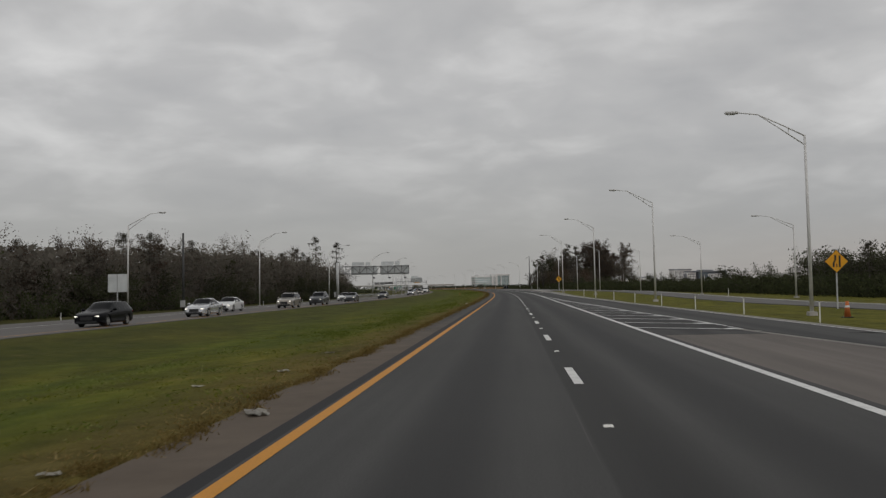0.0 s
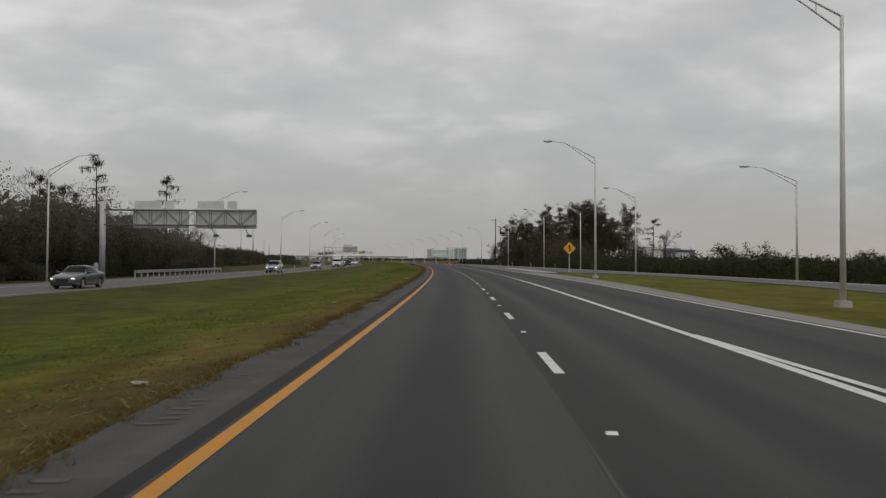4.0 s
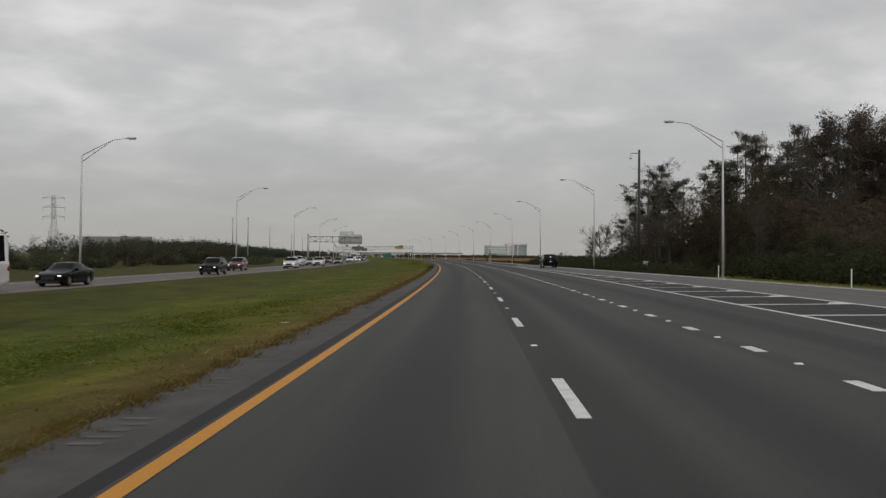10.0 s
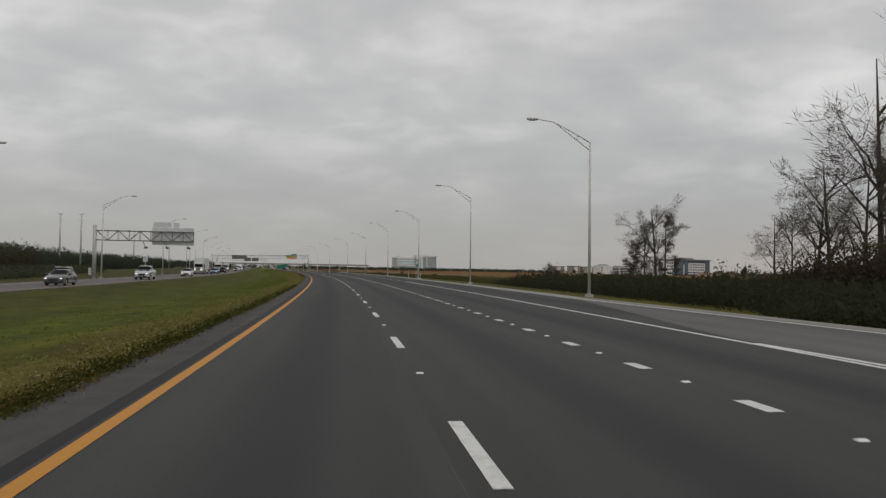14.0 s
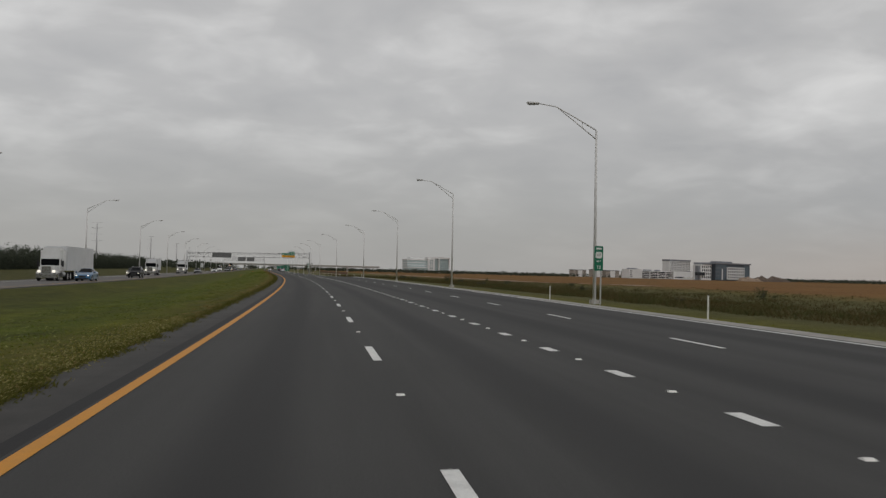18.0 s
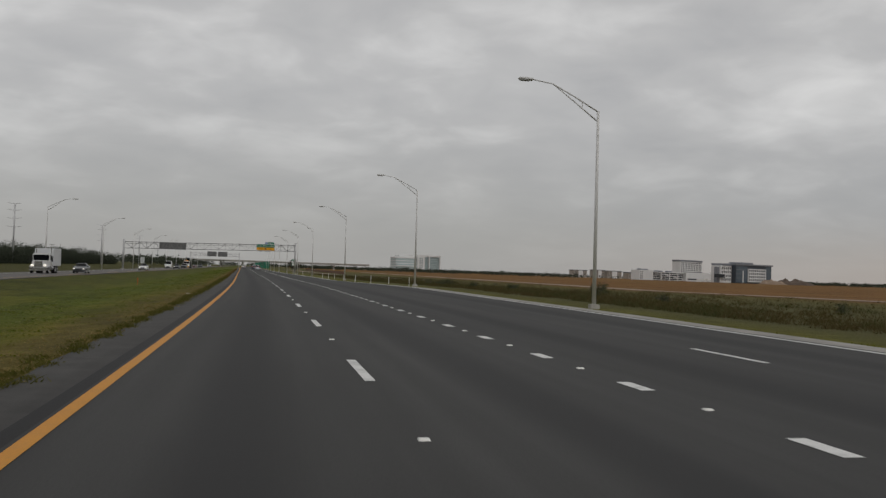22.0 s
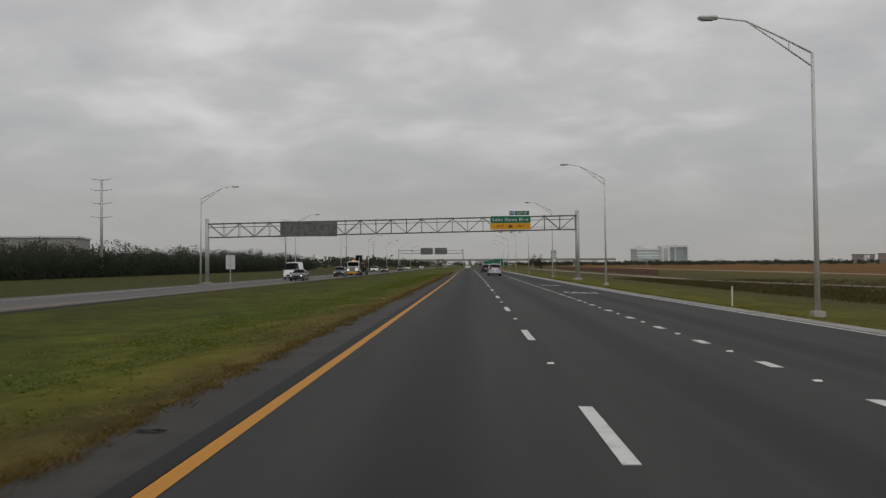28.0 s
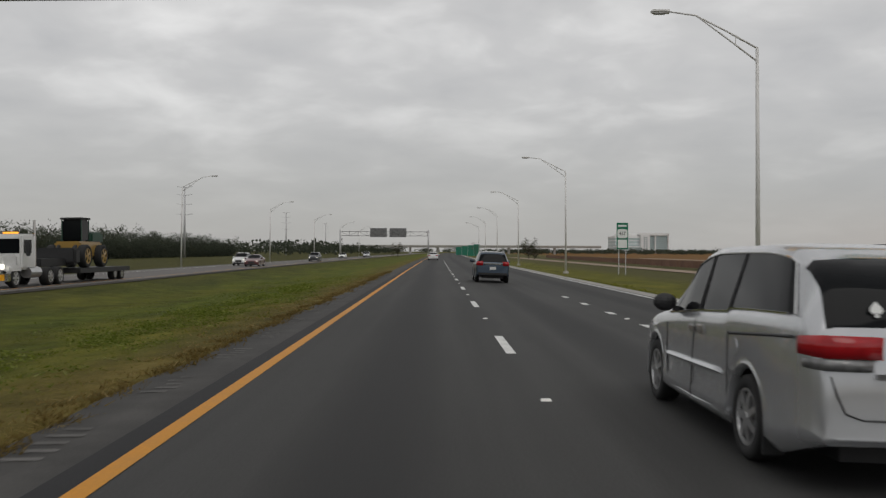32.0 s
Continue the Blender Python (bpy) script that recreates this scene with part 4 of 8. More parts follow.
def route_sign(s, lat, z0, wide, high, shield):
    """Green and white route marker panel on two posts."""
    ob = thing("route_sign", spot(s, lat, 0), "tall green route sign with a white shield and white lower panel", "road sign")
    g = land(s, lat)
    for x in (-wide * 0.3, wide * 0.3):
        part("post", boxed(x - 0.04, x + 0.04, 0.0, 0.06, g, z0 + high * 0.9), GALV, ob)
    plate = part("plate", panel_bm(-wide / 2, wide / 2, -0.04, -0.005, z0, z0 + high, 0.08), GREEN, ob, "green panel")
    if shield:
        part("shield", panel_bm(-wide * 0.44, wide * 0.44, -0.05, -0.041, z0 + high * 0.42, z0 + high * 0.76, wide * 0.2), SIGNWHITE, plate, "white route shield")
        words("417", wide * 0.42, BLACKINK, plate, upright(0, -0.056, z0 + high * 0.59), squash=0.9)
        part("lower_panel", panel_bm(-wide * 0.4, wide * 0.4, -0.05, -0.041, z0 + high * 0.05, z0 + high * 0.36, 0.03), SIGNWHITE, plate, "white lower panel")
        part("heading_bar", boxed(-wide * 0.36, wide * 0.36, -0.05, -0.041, z0 + high * 0.85, z0 + high * 0.92), SIGNWHITE, plate, "heading too small to read")
    else:
        part("shield", panel_bm(-wide * 0.38, wide * 0.38, -0.05, -0.041, z0 + high * 0.50, z0 + high * 0.76, wide * 0.2), SIGNWHITE, plate, "white route shield")
        words("417", wide * 0.30, BLACKINK, plate, upright(0, -0.056, z0 + high * 0.63), squash=0.9)
        part("text_bar", boxed(-wide * 0.3, wide * 0.3, -0.05, -0.041, z0 + high * 0.86, z0 + high * 0.93), SIGNWHITE, plate, "white line of text")
        words("MILE", wide * 0.28, SIGNWHITE, plate, upright(0, -0.05, z0 + high * 0.38), squash=0.9)
        words("18", wide * 0.50, SIGNWHITE, plate, upright(0, -0.05, z0 + high * 0.14), squash=0.9)
    return ob


route_sign(1087, 23.5, 2.0, 1.3, 3.0, True)
route_sign(601.5, 21.4, 2.05, 0.6, 1.65, False)


def sign_back(s, lat, wide, z0, z1, label):
    ob = thing("roadside_sign", spot(s, lat, 0), label, "road sign")
    g = land(s, lat)
    plate = part("plate", panel_bm(-wide / 2, wide / 2, -0.02, 0.02, z0, z1, 0.1), SIGNBACK, ob)
    part("post", boxed(-0.06, 0.06, -0.1, -0.02, g, z1), GALV, ob)
    for z in (z0 + (z1 - z0) * 0.25, z0 + (z1 - z0) * 0.7):
        part("rail", boxed(-wide / 2, wide / 2, -0.06, -0.02, z - 0.05, z + 0.05), SIGNBACK, plate)
    return ob


sign_back(92, -45.4, 2.4, 1.8, 4.0, "bare aluminium back of a square sign on one post")
sign_back(615, -33.5, 0.9, 2.3, 3.5, "bare aluminium back of a roadside sign on a post")
sign_back(985, -31.5, 1.3, 1.2, 3.2, "bare aluminium back of a tall sign on a post")


def marker_post(m, group):
    ob = thing("marker_post", m, "white plastic delineator post in the grass", "marker post", group)
    part("post", boxed(-0.036, 0.036, -0.013, 0.013, 0, 1.05, bevel=0.006), WHITEPLASTIC, ob)
    part("reflector", boxed(-0.03, 0.03, -0.018, -0.0135, 0.86, 0.98), SIGNWHITE, ob)
    part("cap", boxed(-0.04, 0.04, -0.016, 0.016, 1.05, 1.08), BLACKINK, ob, "dark cap")
    return ob


one_post = None
for s, lat, g in [(31 + 13.2 * k, None, "posts beside the first ramp") for k in range(-2, 8)] + [(s, lat, "posts beside the lane drop") for s, lat in ((782, 21.4), (793.5, 20.6), (804.3, 19.6), (816, 18.7), (828.6, 18.2), (846, 18.3), (856, 18.1), (866, 17.7))] + [(316, 23.4, "posts beside the second ramp"), (362, 21.2, "posts beside the second ramp"), (341, 22.0, "posts beside the second ramp"), (580, 19.3, ""), (612, 21.0, ""), (905, 16.0, ""), (140, -40, ""), (165, -38.5, ""), (110, -41.5, ""), (70, -41.5, ""), (345, -34.0, ""), (120, 34.5, ""), (300, 26.5, "")]:
    if lat is None:
        lat = EDGE(s) + 1.8
    m = spot(s, lat, land(s, lat))
    g = g or "posts on the verges"
    if one_post is None:
        one_post = marker_post(m, g)
    else:
        copy_thing(one_post, m)["group"] = g


def camera_mast():
    """Dark mast with a hanging dome camera and a grey cabinet."""
    s, lat = 411.0, 25.4
    g = land(s, lat)
    ob = thing("camera_mast", spot(s, lat, g), "tall dark concrete mast with a dome camera on a bracket", "mast")
    part("mast", tubed([(0, 0, 0), (0, 0, 8), (0, 0, 15.8)], [0.24, 0.19, 0.14], 12), DARKPOLE, ob, smooth=True)
    part("bracket", tubed([(0, 0, 15.3), (-0.6, 0, 15.35), (-1.05, 0, 15.35), (-1.1, 0, 15.0)], 0.05, 6), DARKPOLE, ob)
    bm = bmesh.new()
    bmesh.ops.create_uvsphere(bm, u_segments=12, v_segments=8, radius=0.17, matrix=Matrix.Translation((-1.1, 0, 14.75)))
    part("dome_camera", bm, WHITEPLASTIC, ob, "pale dome camera", True)
    cab = thing("cabinet", spot(s - 0.9, lat + 0.75, land(s, lat)), "grey metal roadside equipment cabinet", "cabinet")
    part("body", boxed(-0.32, 0.32, -0.25, 0.25, 0.55, 1.55, bevel=0.03), GALV, cab)
    part("stand", boxed(-0.12, 0.12, -0.1, 0.1, -0.3, 0.56), DARKPOLE, cab)
    m2 = thing("camera_mast", spot(119, -46.8, land(119, -46.8)), "dark wooden pole with a small cabinet at its foot", "mast")
    part("mast", tubed([(0, 0, 0), (0, 0, 11.8)], [0.2, 0.15], 10), DARKPOLE, m2, smooth=True)
    part("cabinet", boxed(-0.35, 0.35, -0.5, -0.15, 0.6, 1.6, bevel=0.03), GALV, m2)


camera_mast()


def cone():
    ob = thing("traffic_cone", spot(40, 22.7, land(40, 22.7)), "faded orange traffic drum in the grass", "traffic cone")
    part("body", tubed([(0, 0, 0.06), (0, 0, 1.0)], [0.2, 0.09], 14), ORANGE, ob, smooth=True)
    part("band", tubed([(0, 0, 0.62), (0, 0, 0.74)], [0.139, 0.124], 14), SIGNWHITE, ob)
    part("foot", boxed(-0.28, 0.28, -0.28, 0.28, 0, 0.06), BLACKINK, ob)
    for s, lat in ((222, -8.5), (985, -8.2), (760, -9.0)):
        f = thing("marker_flag", spot(s, lat, land(s, lat)), "orange survey marker stake in the median grass", "marker")
        part("stake", boxed(-0.02, 0.02, -0.02, 0.02, -0.1, 0.6), ORANGE, f)
        part("flag", boxed(-0.06, 0.06, -0.012, 0.012, 0.35, 0.72, bevel=0.005), ORANGE, f)


cone()

# ---- power lines ----


def pylon():
    ob = thing("lattice_pylon", spot(744, -169, -1.2), "grey lattice steel transmission pylon", "pylon")
    bm = bmesh.new()
    for sx in (-1, 1):
        for sy in (-1, 1):
            tube(bm, [(sx * 3.2, sy * 3.2, 0), (sx * 0.9, sy * 0.9, 18), (sx * 0.7, sy * 0.7, 30)], [0.14, 0.11, 0.09], 5)
    for k in range(10):
        z, y = 3.0 * k, 3.0 * (k + 1)
        w = float(np.interp(z, (0, 18, 30), (3.2, 0.9, 0.7)))
        u = float(np.interp(y, (0, 18, 30), (3.2, 0.9, 0.7)))
        for a, b in (((-w, -w), (u, -u)), ((w, -w), (-u, -u)), ((-w, w), (u, u)), ((w, w), (-u, u)), ((-w, -w), (-u, u)), ((w, -w), (u, u))):
            tube(bm, [(*a, z), (*b, y)], 0.07, 4, False)
    part("tower", bm, GALV, ob)
    for z in (20, 24.5, 29):
        bm = bmesh.new()
        for sx in (-1, 1):
            tube(bm, [(0, 0, z), (sx * 5.2, 0, z)], 0.1, 4)
            tube(bm, [(0, 0, z + 1.3), (sx * 5.2, 0, z)], 0.07, 4)
            tube(bm, [(sx * 5.0, 0, z), (sx * 5.0, 0, z - 1.6)], 0.09, 5)
        part("crossarm", bm, GALV, ob)
    return ob


def power_pole(m, high, label, arms):
    ob = thing("power_pole", m, label, "power pole", "power poles left of the motorway")
    part("pole", tubed([(0, 0, 0), (0, 0, high)], [0.46, 0.27], 10), GALV, ob, smooth=True)
    for drop, w in arms:
        z = high - drop
        part("crossarm", tubed([(-w, 0, z + 0.32), (-w * 0.5, 0, z + 0.04), (0, 0, z - 0.05), (w * 0.5, 0, z + 0.04), (w, 0, z + 0.32)], [0.07, 0.09, 0.13, 0.09, 0.07], 5), GALV, ob)
    return ob


pylon()
pole0 = power_pole(spot(848, -98.5, -1.2), 25, "tall grey steel power pole with two short crossarms", ((0.4, 1.3), (3.4, 0.9)))
copy_thing(pole0, spot(845, -89.2, -1.2))
pole1 = power_pole(spot(1104, -98.2, -1.2), 26.8, "tall tapered grey steel power pole with four upswept crossarms", ((0.15, 3.0), (3.1, 3.0), (6.7, 3.0), (10.5, 3.0)))
for s, lat in ((1330, -95.0), (1556, -97), (1782, -103)):
    copy_thing(pole1, spot(s, lat, -1.2))
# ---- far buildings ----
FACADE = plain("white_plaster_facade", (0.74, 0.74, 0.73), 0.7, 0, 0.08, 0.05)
GREYWALL = plain("grey_cladding", (0.22, 0.23, 0.25), 0.6, 0, 0.1, 0.08)
DARKWALL = plain("dark_slate_cladding", (0.055, 0.068, 0.085), 0.5, 0, 0.1, 0.08)
TEALGLASS = plain("teal_curtain_glass", (0.42, 0.50, 0.50), 0.3, 0.0, 0.15, 0.06)
MIDGLASS = plain("grey_green_glass", (0.24, 0.31, 0.32), 0.3, 0.0, 0.2, 0.1)
# window glass, and the dark put in for shade inside the garage
DARK_GLASS_SHADE = plain("dark_glass_and_shade", (0.030, 0.034, 0.040), 0.25, 0.0, 0.2, 0.2, 0.3)
ROOFGREY = plain("roof_membrane", (0.35, 0.34, 0.33), 0.8)
BLUEGLASS = plain("blue_grey_curtain_glass", (0.085, 0.115, 0.14), 0.3, 0.0, 0.25, 0.12)
TANWALL = plain("tan_apartment_wall", (0.42, 0.38, 0.33), 0.8, 0, 0.12, 0.05)


def bands(ob, x0, x1, y, z0, z1, floors, bays, material, fill=0.62, tall=0.55, name="window"):
    """A grid of recessed-looking panes 15 cm proud on the face at y, one part a pane."""
    w, h = (x1 - x0) / bays, (z1 - z0) / floors
    me = None
    for j in range(floors):
        for i in range(bays):
            cx, cz = x0 + (i + 0.5) * w, z0 + (j + 0.5) * h
            if me is None:
                bm = boxed(-w * fill / 2, w * fill / 2, -0.15, 0.0, -h * tall / 2, h * tall / 2)
                pane = part(name, bm, material, ob)
                me = pane.data
            else:
                pane = new(name, me)
                pane.parent = ob
            pane.location = (cx, y, cz)


def hospital():
    ob = thing("hospital", spot(2858, 397, -0.5, 8), "white framed hospital with tall teal glass curtain walls", "building")
    part("wing", boxed(-58, -6, -6, 40, 0, 31, bevel=0.2), TEALGLASS, ob, "teal glass rear wing")
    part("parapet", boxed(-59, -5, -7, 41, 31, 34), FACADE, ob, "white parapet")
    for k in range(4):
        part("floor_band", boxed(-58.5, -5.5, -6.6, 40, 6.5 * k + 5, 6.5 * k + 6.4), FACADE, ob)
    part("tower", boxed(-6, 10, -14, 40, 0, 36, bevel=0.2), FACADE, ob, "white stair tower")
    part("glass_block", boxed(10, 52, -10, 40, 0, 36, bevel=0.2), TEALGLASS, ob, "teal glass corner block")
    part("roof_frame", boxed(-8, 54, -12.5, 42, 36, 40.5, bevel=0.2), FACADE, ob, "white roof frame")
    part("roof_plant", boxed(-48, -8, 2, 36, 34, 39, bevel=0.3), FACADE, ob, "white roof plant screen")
    part("podium", boxed(-60, -8, -22, 0, 0, 12, bevel=0.2), TEALGLASS, ob, "low glass podium")
    part("podium_roof", boxed(-61, -7, -23, 0, 12, 14), FACADE, ob)
    for x in (10, 23, 50.5):
        part("column", boxed(x, x + 2.5, -14, -9, 0, 36), FACADE, ob)
    bands(ob, -1.5, 8, -14.02, 4, 34, 7, 2, MIDGLASS, 0.7, 0.5)
    bands(ob, 13, 22.5, -10.02, 2, 35, 8, 2, MIDGLASS, 0.92, 0.35)
    bands(ob, 26, 50, -10.02, 2, 35, 8, 5, MIDGLASS, 0.92, 0.35)


def garage():
    ob = thing("parking_garage", spot(2010, 628, -0.5, 22), "white open-sided parking garage with ramps", "building")
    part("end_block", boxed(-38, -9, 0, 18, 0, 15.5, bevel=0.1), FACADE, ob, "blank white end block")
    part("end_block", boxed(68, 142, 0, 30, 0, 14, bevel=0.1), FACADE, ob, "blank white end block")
    # solid dark block coloured as the shade between the decks
    part("shade_core", boxed(-8, 67, 6, 40, 0, 12), DARK_GLASS_SHADE, ob, "solid dark block in place of the shade inside the open decks")
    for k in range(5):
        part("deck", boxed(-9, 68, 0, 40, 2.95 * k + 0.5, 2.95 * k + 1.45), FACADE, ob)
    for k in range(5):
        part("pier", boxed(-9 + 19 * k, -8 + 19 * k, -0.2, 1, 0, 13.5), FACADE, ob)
    for x0, x1 in ((14, 26), (40, 47)):
        part("roof_shed", boxed(x0, x1, 12, 20, 13.2, 15.6), GREYWALL, ob)
    # flat dark panel coloured as a shaded opening
    part("low_opening_shade", boxed(71, 92, -0.1, 0, 2.4, 4.4), DARK_GLASS_SHADE, ob)
    bm = bmesh.new()
    vs = [bm.verts.new(p) for p in ((16, -0.5, 9.0), (64, -0.5, 1.4), (64, -0.5, 2.7), (16, -0.5, 10.3))]
    bm.faces.new(vs)
    bmesh.ops.solidify(bm, geom=bm.faces[:], thickness=0.4)
    part("ramp", bm, FACADE, ob, "sloping white ramp wall")
    bands(ob, -37, -31, -0.02, 1, 14, 4, 2, DARK_GLASS_SHADE, 0.6, 0.5)
    part("stair_tower", boxed(-30, -14, 6, 14, 15.5, 17.5), GREYWALL, ob)


def hotel():
    ob = thing("hotel", spot(2120, 742, -0.5, 24), "white hotel slab with rows of narrow windows", "building")
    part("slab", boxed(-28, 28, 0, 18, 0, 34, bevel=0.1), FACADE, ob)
    part("roof_band", boxed(-28.5, 28.5, -0.5, 18.5, 33, 36), GREYWALL, ob, "grey roof band")
    bands(ob, -27, 27, -0.02, 14, 32.5, 6, 13, DARK_GLASS_SHADE, 0.5, 0.6)
    part("corner_sign", boxed(18, 28, -0.6, -0.2, 13, 15.5), DARKWALL, ob)


def office():
    ob = thing("office_building", spot(1868, 710, -0.5, 25), "dark slate and white office block with gridded windows", "building")
    part("dark_block", boxed(-40, 46, 0, 40, 0, 26.5, bevel=0.2), DARKWALL, ob, "dark slate block")
    part("cornice", boxed(-40.5, 47.5, -1.5, 41, 25.5, 27.5), GREYWALL, ob)
    part("glass_strip", boxed(-39, -13, -0.3, 0, 1, 25), BLUEGLASS, ob, "blue-grey glass corner")
    part("glass_strip", boxed(31, 45.5, -0.3, 0, 1, 25), BLUEGLASS, ob, "blue-grey glass end")
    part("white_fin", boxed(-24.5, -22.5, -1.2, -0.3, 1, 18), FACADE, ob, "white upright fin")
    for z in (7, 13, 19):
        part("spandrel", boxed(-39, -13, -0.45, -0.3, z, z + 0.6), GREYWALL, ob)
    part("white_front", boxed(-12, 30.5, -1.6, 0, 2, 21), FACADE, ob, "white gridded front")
    bands(ob, -11, 29.5, -1.62, 3, 20.5, 4, 9, DARK_GLASS_SHADE, 0.5, 0.62)
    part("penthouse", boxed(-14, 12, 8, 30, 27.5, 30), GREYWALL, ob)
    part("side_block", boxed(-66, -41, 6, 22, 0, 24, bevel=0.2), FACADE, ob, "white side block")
    bands(ob, -64.5, -42, 5.98, 2, 23, 4, 5, DARK_GLASS_SHADE, 0.5, 0.62)
    part("side_roof", boxed(-62, -41, 5, 22, 24, 25.5), GREYWALL, ob)
    part("stair_block", boxed(-70, -66, 8, 14, 0, 22, bevel=0.2), GREYWALL, ob, "grey stair block")
    part("bridge", boxed(-80, -60, 3, 5.9, 7, 12), DARK_GLASS_SHADE, ob, "glazed link bridge")


def earth_mound(m, long, wide, high, seed, material, label):
    """A lumpy heap of earth, a noisy dome on a grid."""
    verts, faces, nx, ny = [], [], 28, 12
    for j in range(ny + 1):
        for i in range(nx + 1):
            u, v = 2 * i / nx - 1, 2 * j / ny - 1
            dome = max(0.0, 1 - u * u) * max(0.0, 1 - v * v)
            lump = 0.75 + 0.7 * noise.noise(Vector((u * 4, v * 2, seed)))
            verts.append(m @ Vector((u * long / 2, v * wide / 2, high * dome ** 0.7 * lump - 0.3)))
    for j in range(ny):
        for i in range(nx):
            q = j * (nx + 1) + i
            faces.append((q, q + 1, q + nx + 2, q + nx + 1))
    tagged(mesh_ob("earth_mound", [tuple(p) for p in verts], faces, material), label, "earth mound", "earth mounds by the building site")


def apartments():
    for s, lat, wide, high in ((2440, 660, 34, 14), (2450, 705, 26, 15.5), (2460, 742, 40, 14.5), (2470, 790, 34, 13), (2470, 830, 30, 12.5)):
        ob = thing("apartment_block", spot(s, lat, -0.5, 22), "tan and white flat-roofed apartment block", "building", "apartment blocks beyond the field")
        part("body", boxed(-wide / 2, wide / 2, 0, 16, 0, high, bevel=0.1), TANWALL, ob)
        part("roof", boxed(-wide / 2 - 0.6, wide / 2 + 0.6, -0.6, 16.6, high, high + 1.2), DARKWALL, ob)
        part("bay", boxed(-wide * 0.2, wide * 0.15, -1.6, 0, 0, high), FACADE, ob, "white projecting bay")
        bands(ob, -wide / 2 + 1, -wide * 0.2 - 0.5, -0.02, 1, high - 0.5, 4, 3, DARK_GLASS_SHADE, 0.5, 0.5)
        bands(ob, wide * 0.15 + 0.5, wide / 2 - 1, -0.02, 1, high - 0.5, 4, 3, DARK_GLASS_SHADE, 0.5, 0.5)


def warehouses():
    ob = thing("warehouse", spot(1500, -328, -1.2, 15), "long pale flat-roofed warehouse beyond the bushes", "building", "warehouses left of the motorway")
    part("body", boxed(-42, 42, 0, 60, 0, 24, bevel=0.2), ROOFGREY, ob)
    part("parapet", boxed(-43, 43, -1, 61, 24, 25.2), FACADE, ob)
    copy_thing(ob, spot(2500, -620, -1.2, 20))


def overpass():
    s = 1980.0
    ob = thing("overpass", spot(s, 0, 0), "distant concrete overpass crossing the motorway", "bridge")
    part("deck", boxed(-150, 170, 0, 12, 5.6, 7.4, bevel=0.1), CONCRETE, ob)
    part("parapet", boxed(-150, 170, -0.4, 0.0, 7.0, 8.3), CONCRETE, ob)
    for x in (-90, -38, -8, 20, 70, 120):
        part("pier", boxed(x - 1.2, x + 1.2, 3, 9, -1.5, 5.6), CONCRETE, ob)
    screen = thing("construction_screen", spot(1430, 14.4, -0.8), "tall green mesh construction screen beside the road", "fence")
    for k in range(4):
        part("panel", boxed(k * 2.9 - 5.8, k * 2.9 - 2.95, -0.03, 0.03, 0.1, 4.6 + 0.45 * k), GREEN_MESH, screen)
        part("post", boxed(k * 2.9 - 5.9, k * 2.9 - 5.8, -0.06, 0.06, 0, 4.8 + 0.45 * k), GALV, screen)


GREEN_MESH = plain("green_fence_mesh", (0.02, 0.17, 0.11), 0.8, 0, 0.2, 1.0)
hospital(), garage(), hotel(), office(), apartments(), warehouses(), overpass()


def low_fence():
    """Concrete barrier and pale worked ground beside the exit, right of the verge."""
    ob = thing("construction_fence", spot(0, 0, 0), "rusty brown low barrier along the worked ground", "fence")
    for k in range(26):
        s = 1060 + 12 * k
        a, b = at(s, 44 + 0.10 * k, -0.9), at(s + 11.8, 44.1 + 0.10 * k, -0.9)
        d = (b - a).normalized()
        nrm = Vector((-d.y, d.x, 0)) * 0.12
        bm = bmesh.new()
        v = [bm.verts.new(p) for p in (a - nrm, b - nrm, b + nrm, a + nrm)]
        w = [bm.verts.new(p.co + Vector((0, 0, 1.15))) for p in v]
        for q in ((0, 1), (1, 2), (2, 3), (3, 0)):
            bm.faces.new((v[q[0]], v[q[1]], w[q[1]], w[q[0]]))
        bm.faces.new(w)
        part("panel", bm, RUST, ob)
    tagged(strip("worked_ground", 930, 1400, lambda s: float(np.interp(s, (930, 1000, 1400), (52, 36, 31))), lambda s: float(np.interp(s, (930, 1000, 1400), (54, 41, 38))), 0.1, SAND, step=10, height=lambda s, l: land(s, l)), "pale bare sand of a construction site", "bare ground", kind="structure")
    tagged(strip("worked_ground", 760, 1400, 88, lambda s: 97 + 7 * noise.noise(Vector((s * 0.02, 3, 0))), 0.1, SAND, step=10, height=lambda s, l: land(s, l)), "pale bare sand track across the field", "bare ground", kind="structure")


RUST = plain("rusty_steel", (0.17, 0.085, 0.05), 0.85, 0, 0.25, 0.6)
SAND = plain("pale_sand", (0.27, 0.20, 0.145), 0.95, 0, 0.2, 0.2)
low_fence()
SOIL = plain("dark_bare_soil", (0.115, 0.085, 0.065), 0.95, 0, 0.25, 0.2)
SITE = spot(1868, 710, -0.5, 25)
earth_mound(SITE @ Matrix.Translation((-2, -34, 0)), 52, 18, 7.5, 1, SAND, "pale grey-brown earth heap before the office building")
earth_mound(SITE @ Matrix.Translation((34, -30, 0)), 40, 18, 9.0, 2, SOIL, "dark earth heap before the office building")
earth_mound(SITE @ Matrix.Translation((92, -10, 0)), 80, 22, 9.0, 3, SOIL, "long dark earth heap beside the building site")
earth_mound(spot(2010, 628, -0.5, 22) @ Matrix.Translation((92, -14, 0)), 46, 12, 5.5, 4, CONCRETE, "low white heap before the parking garage")

# ---- trees ----


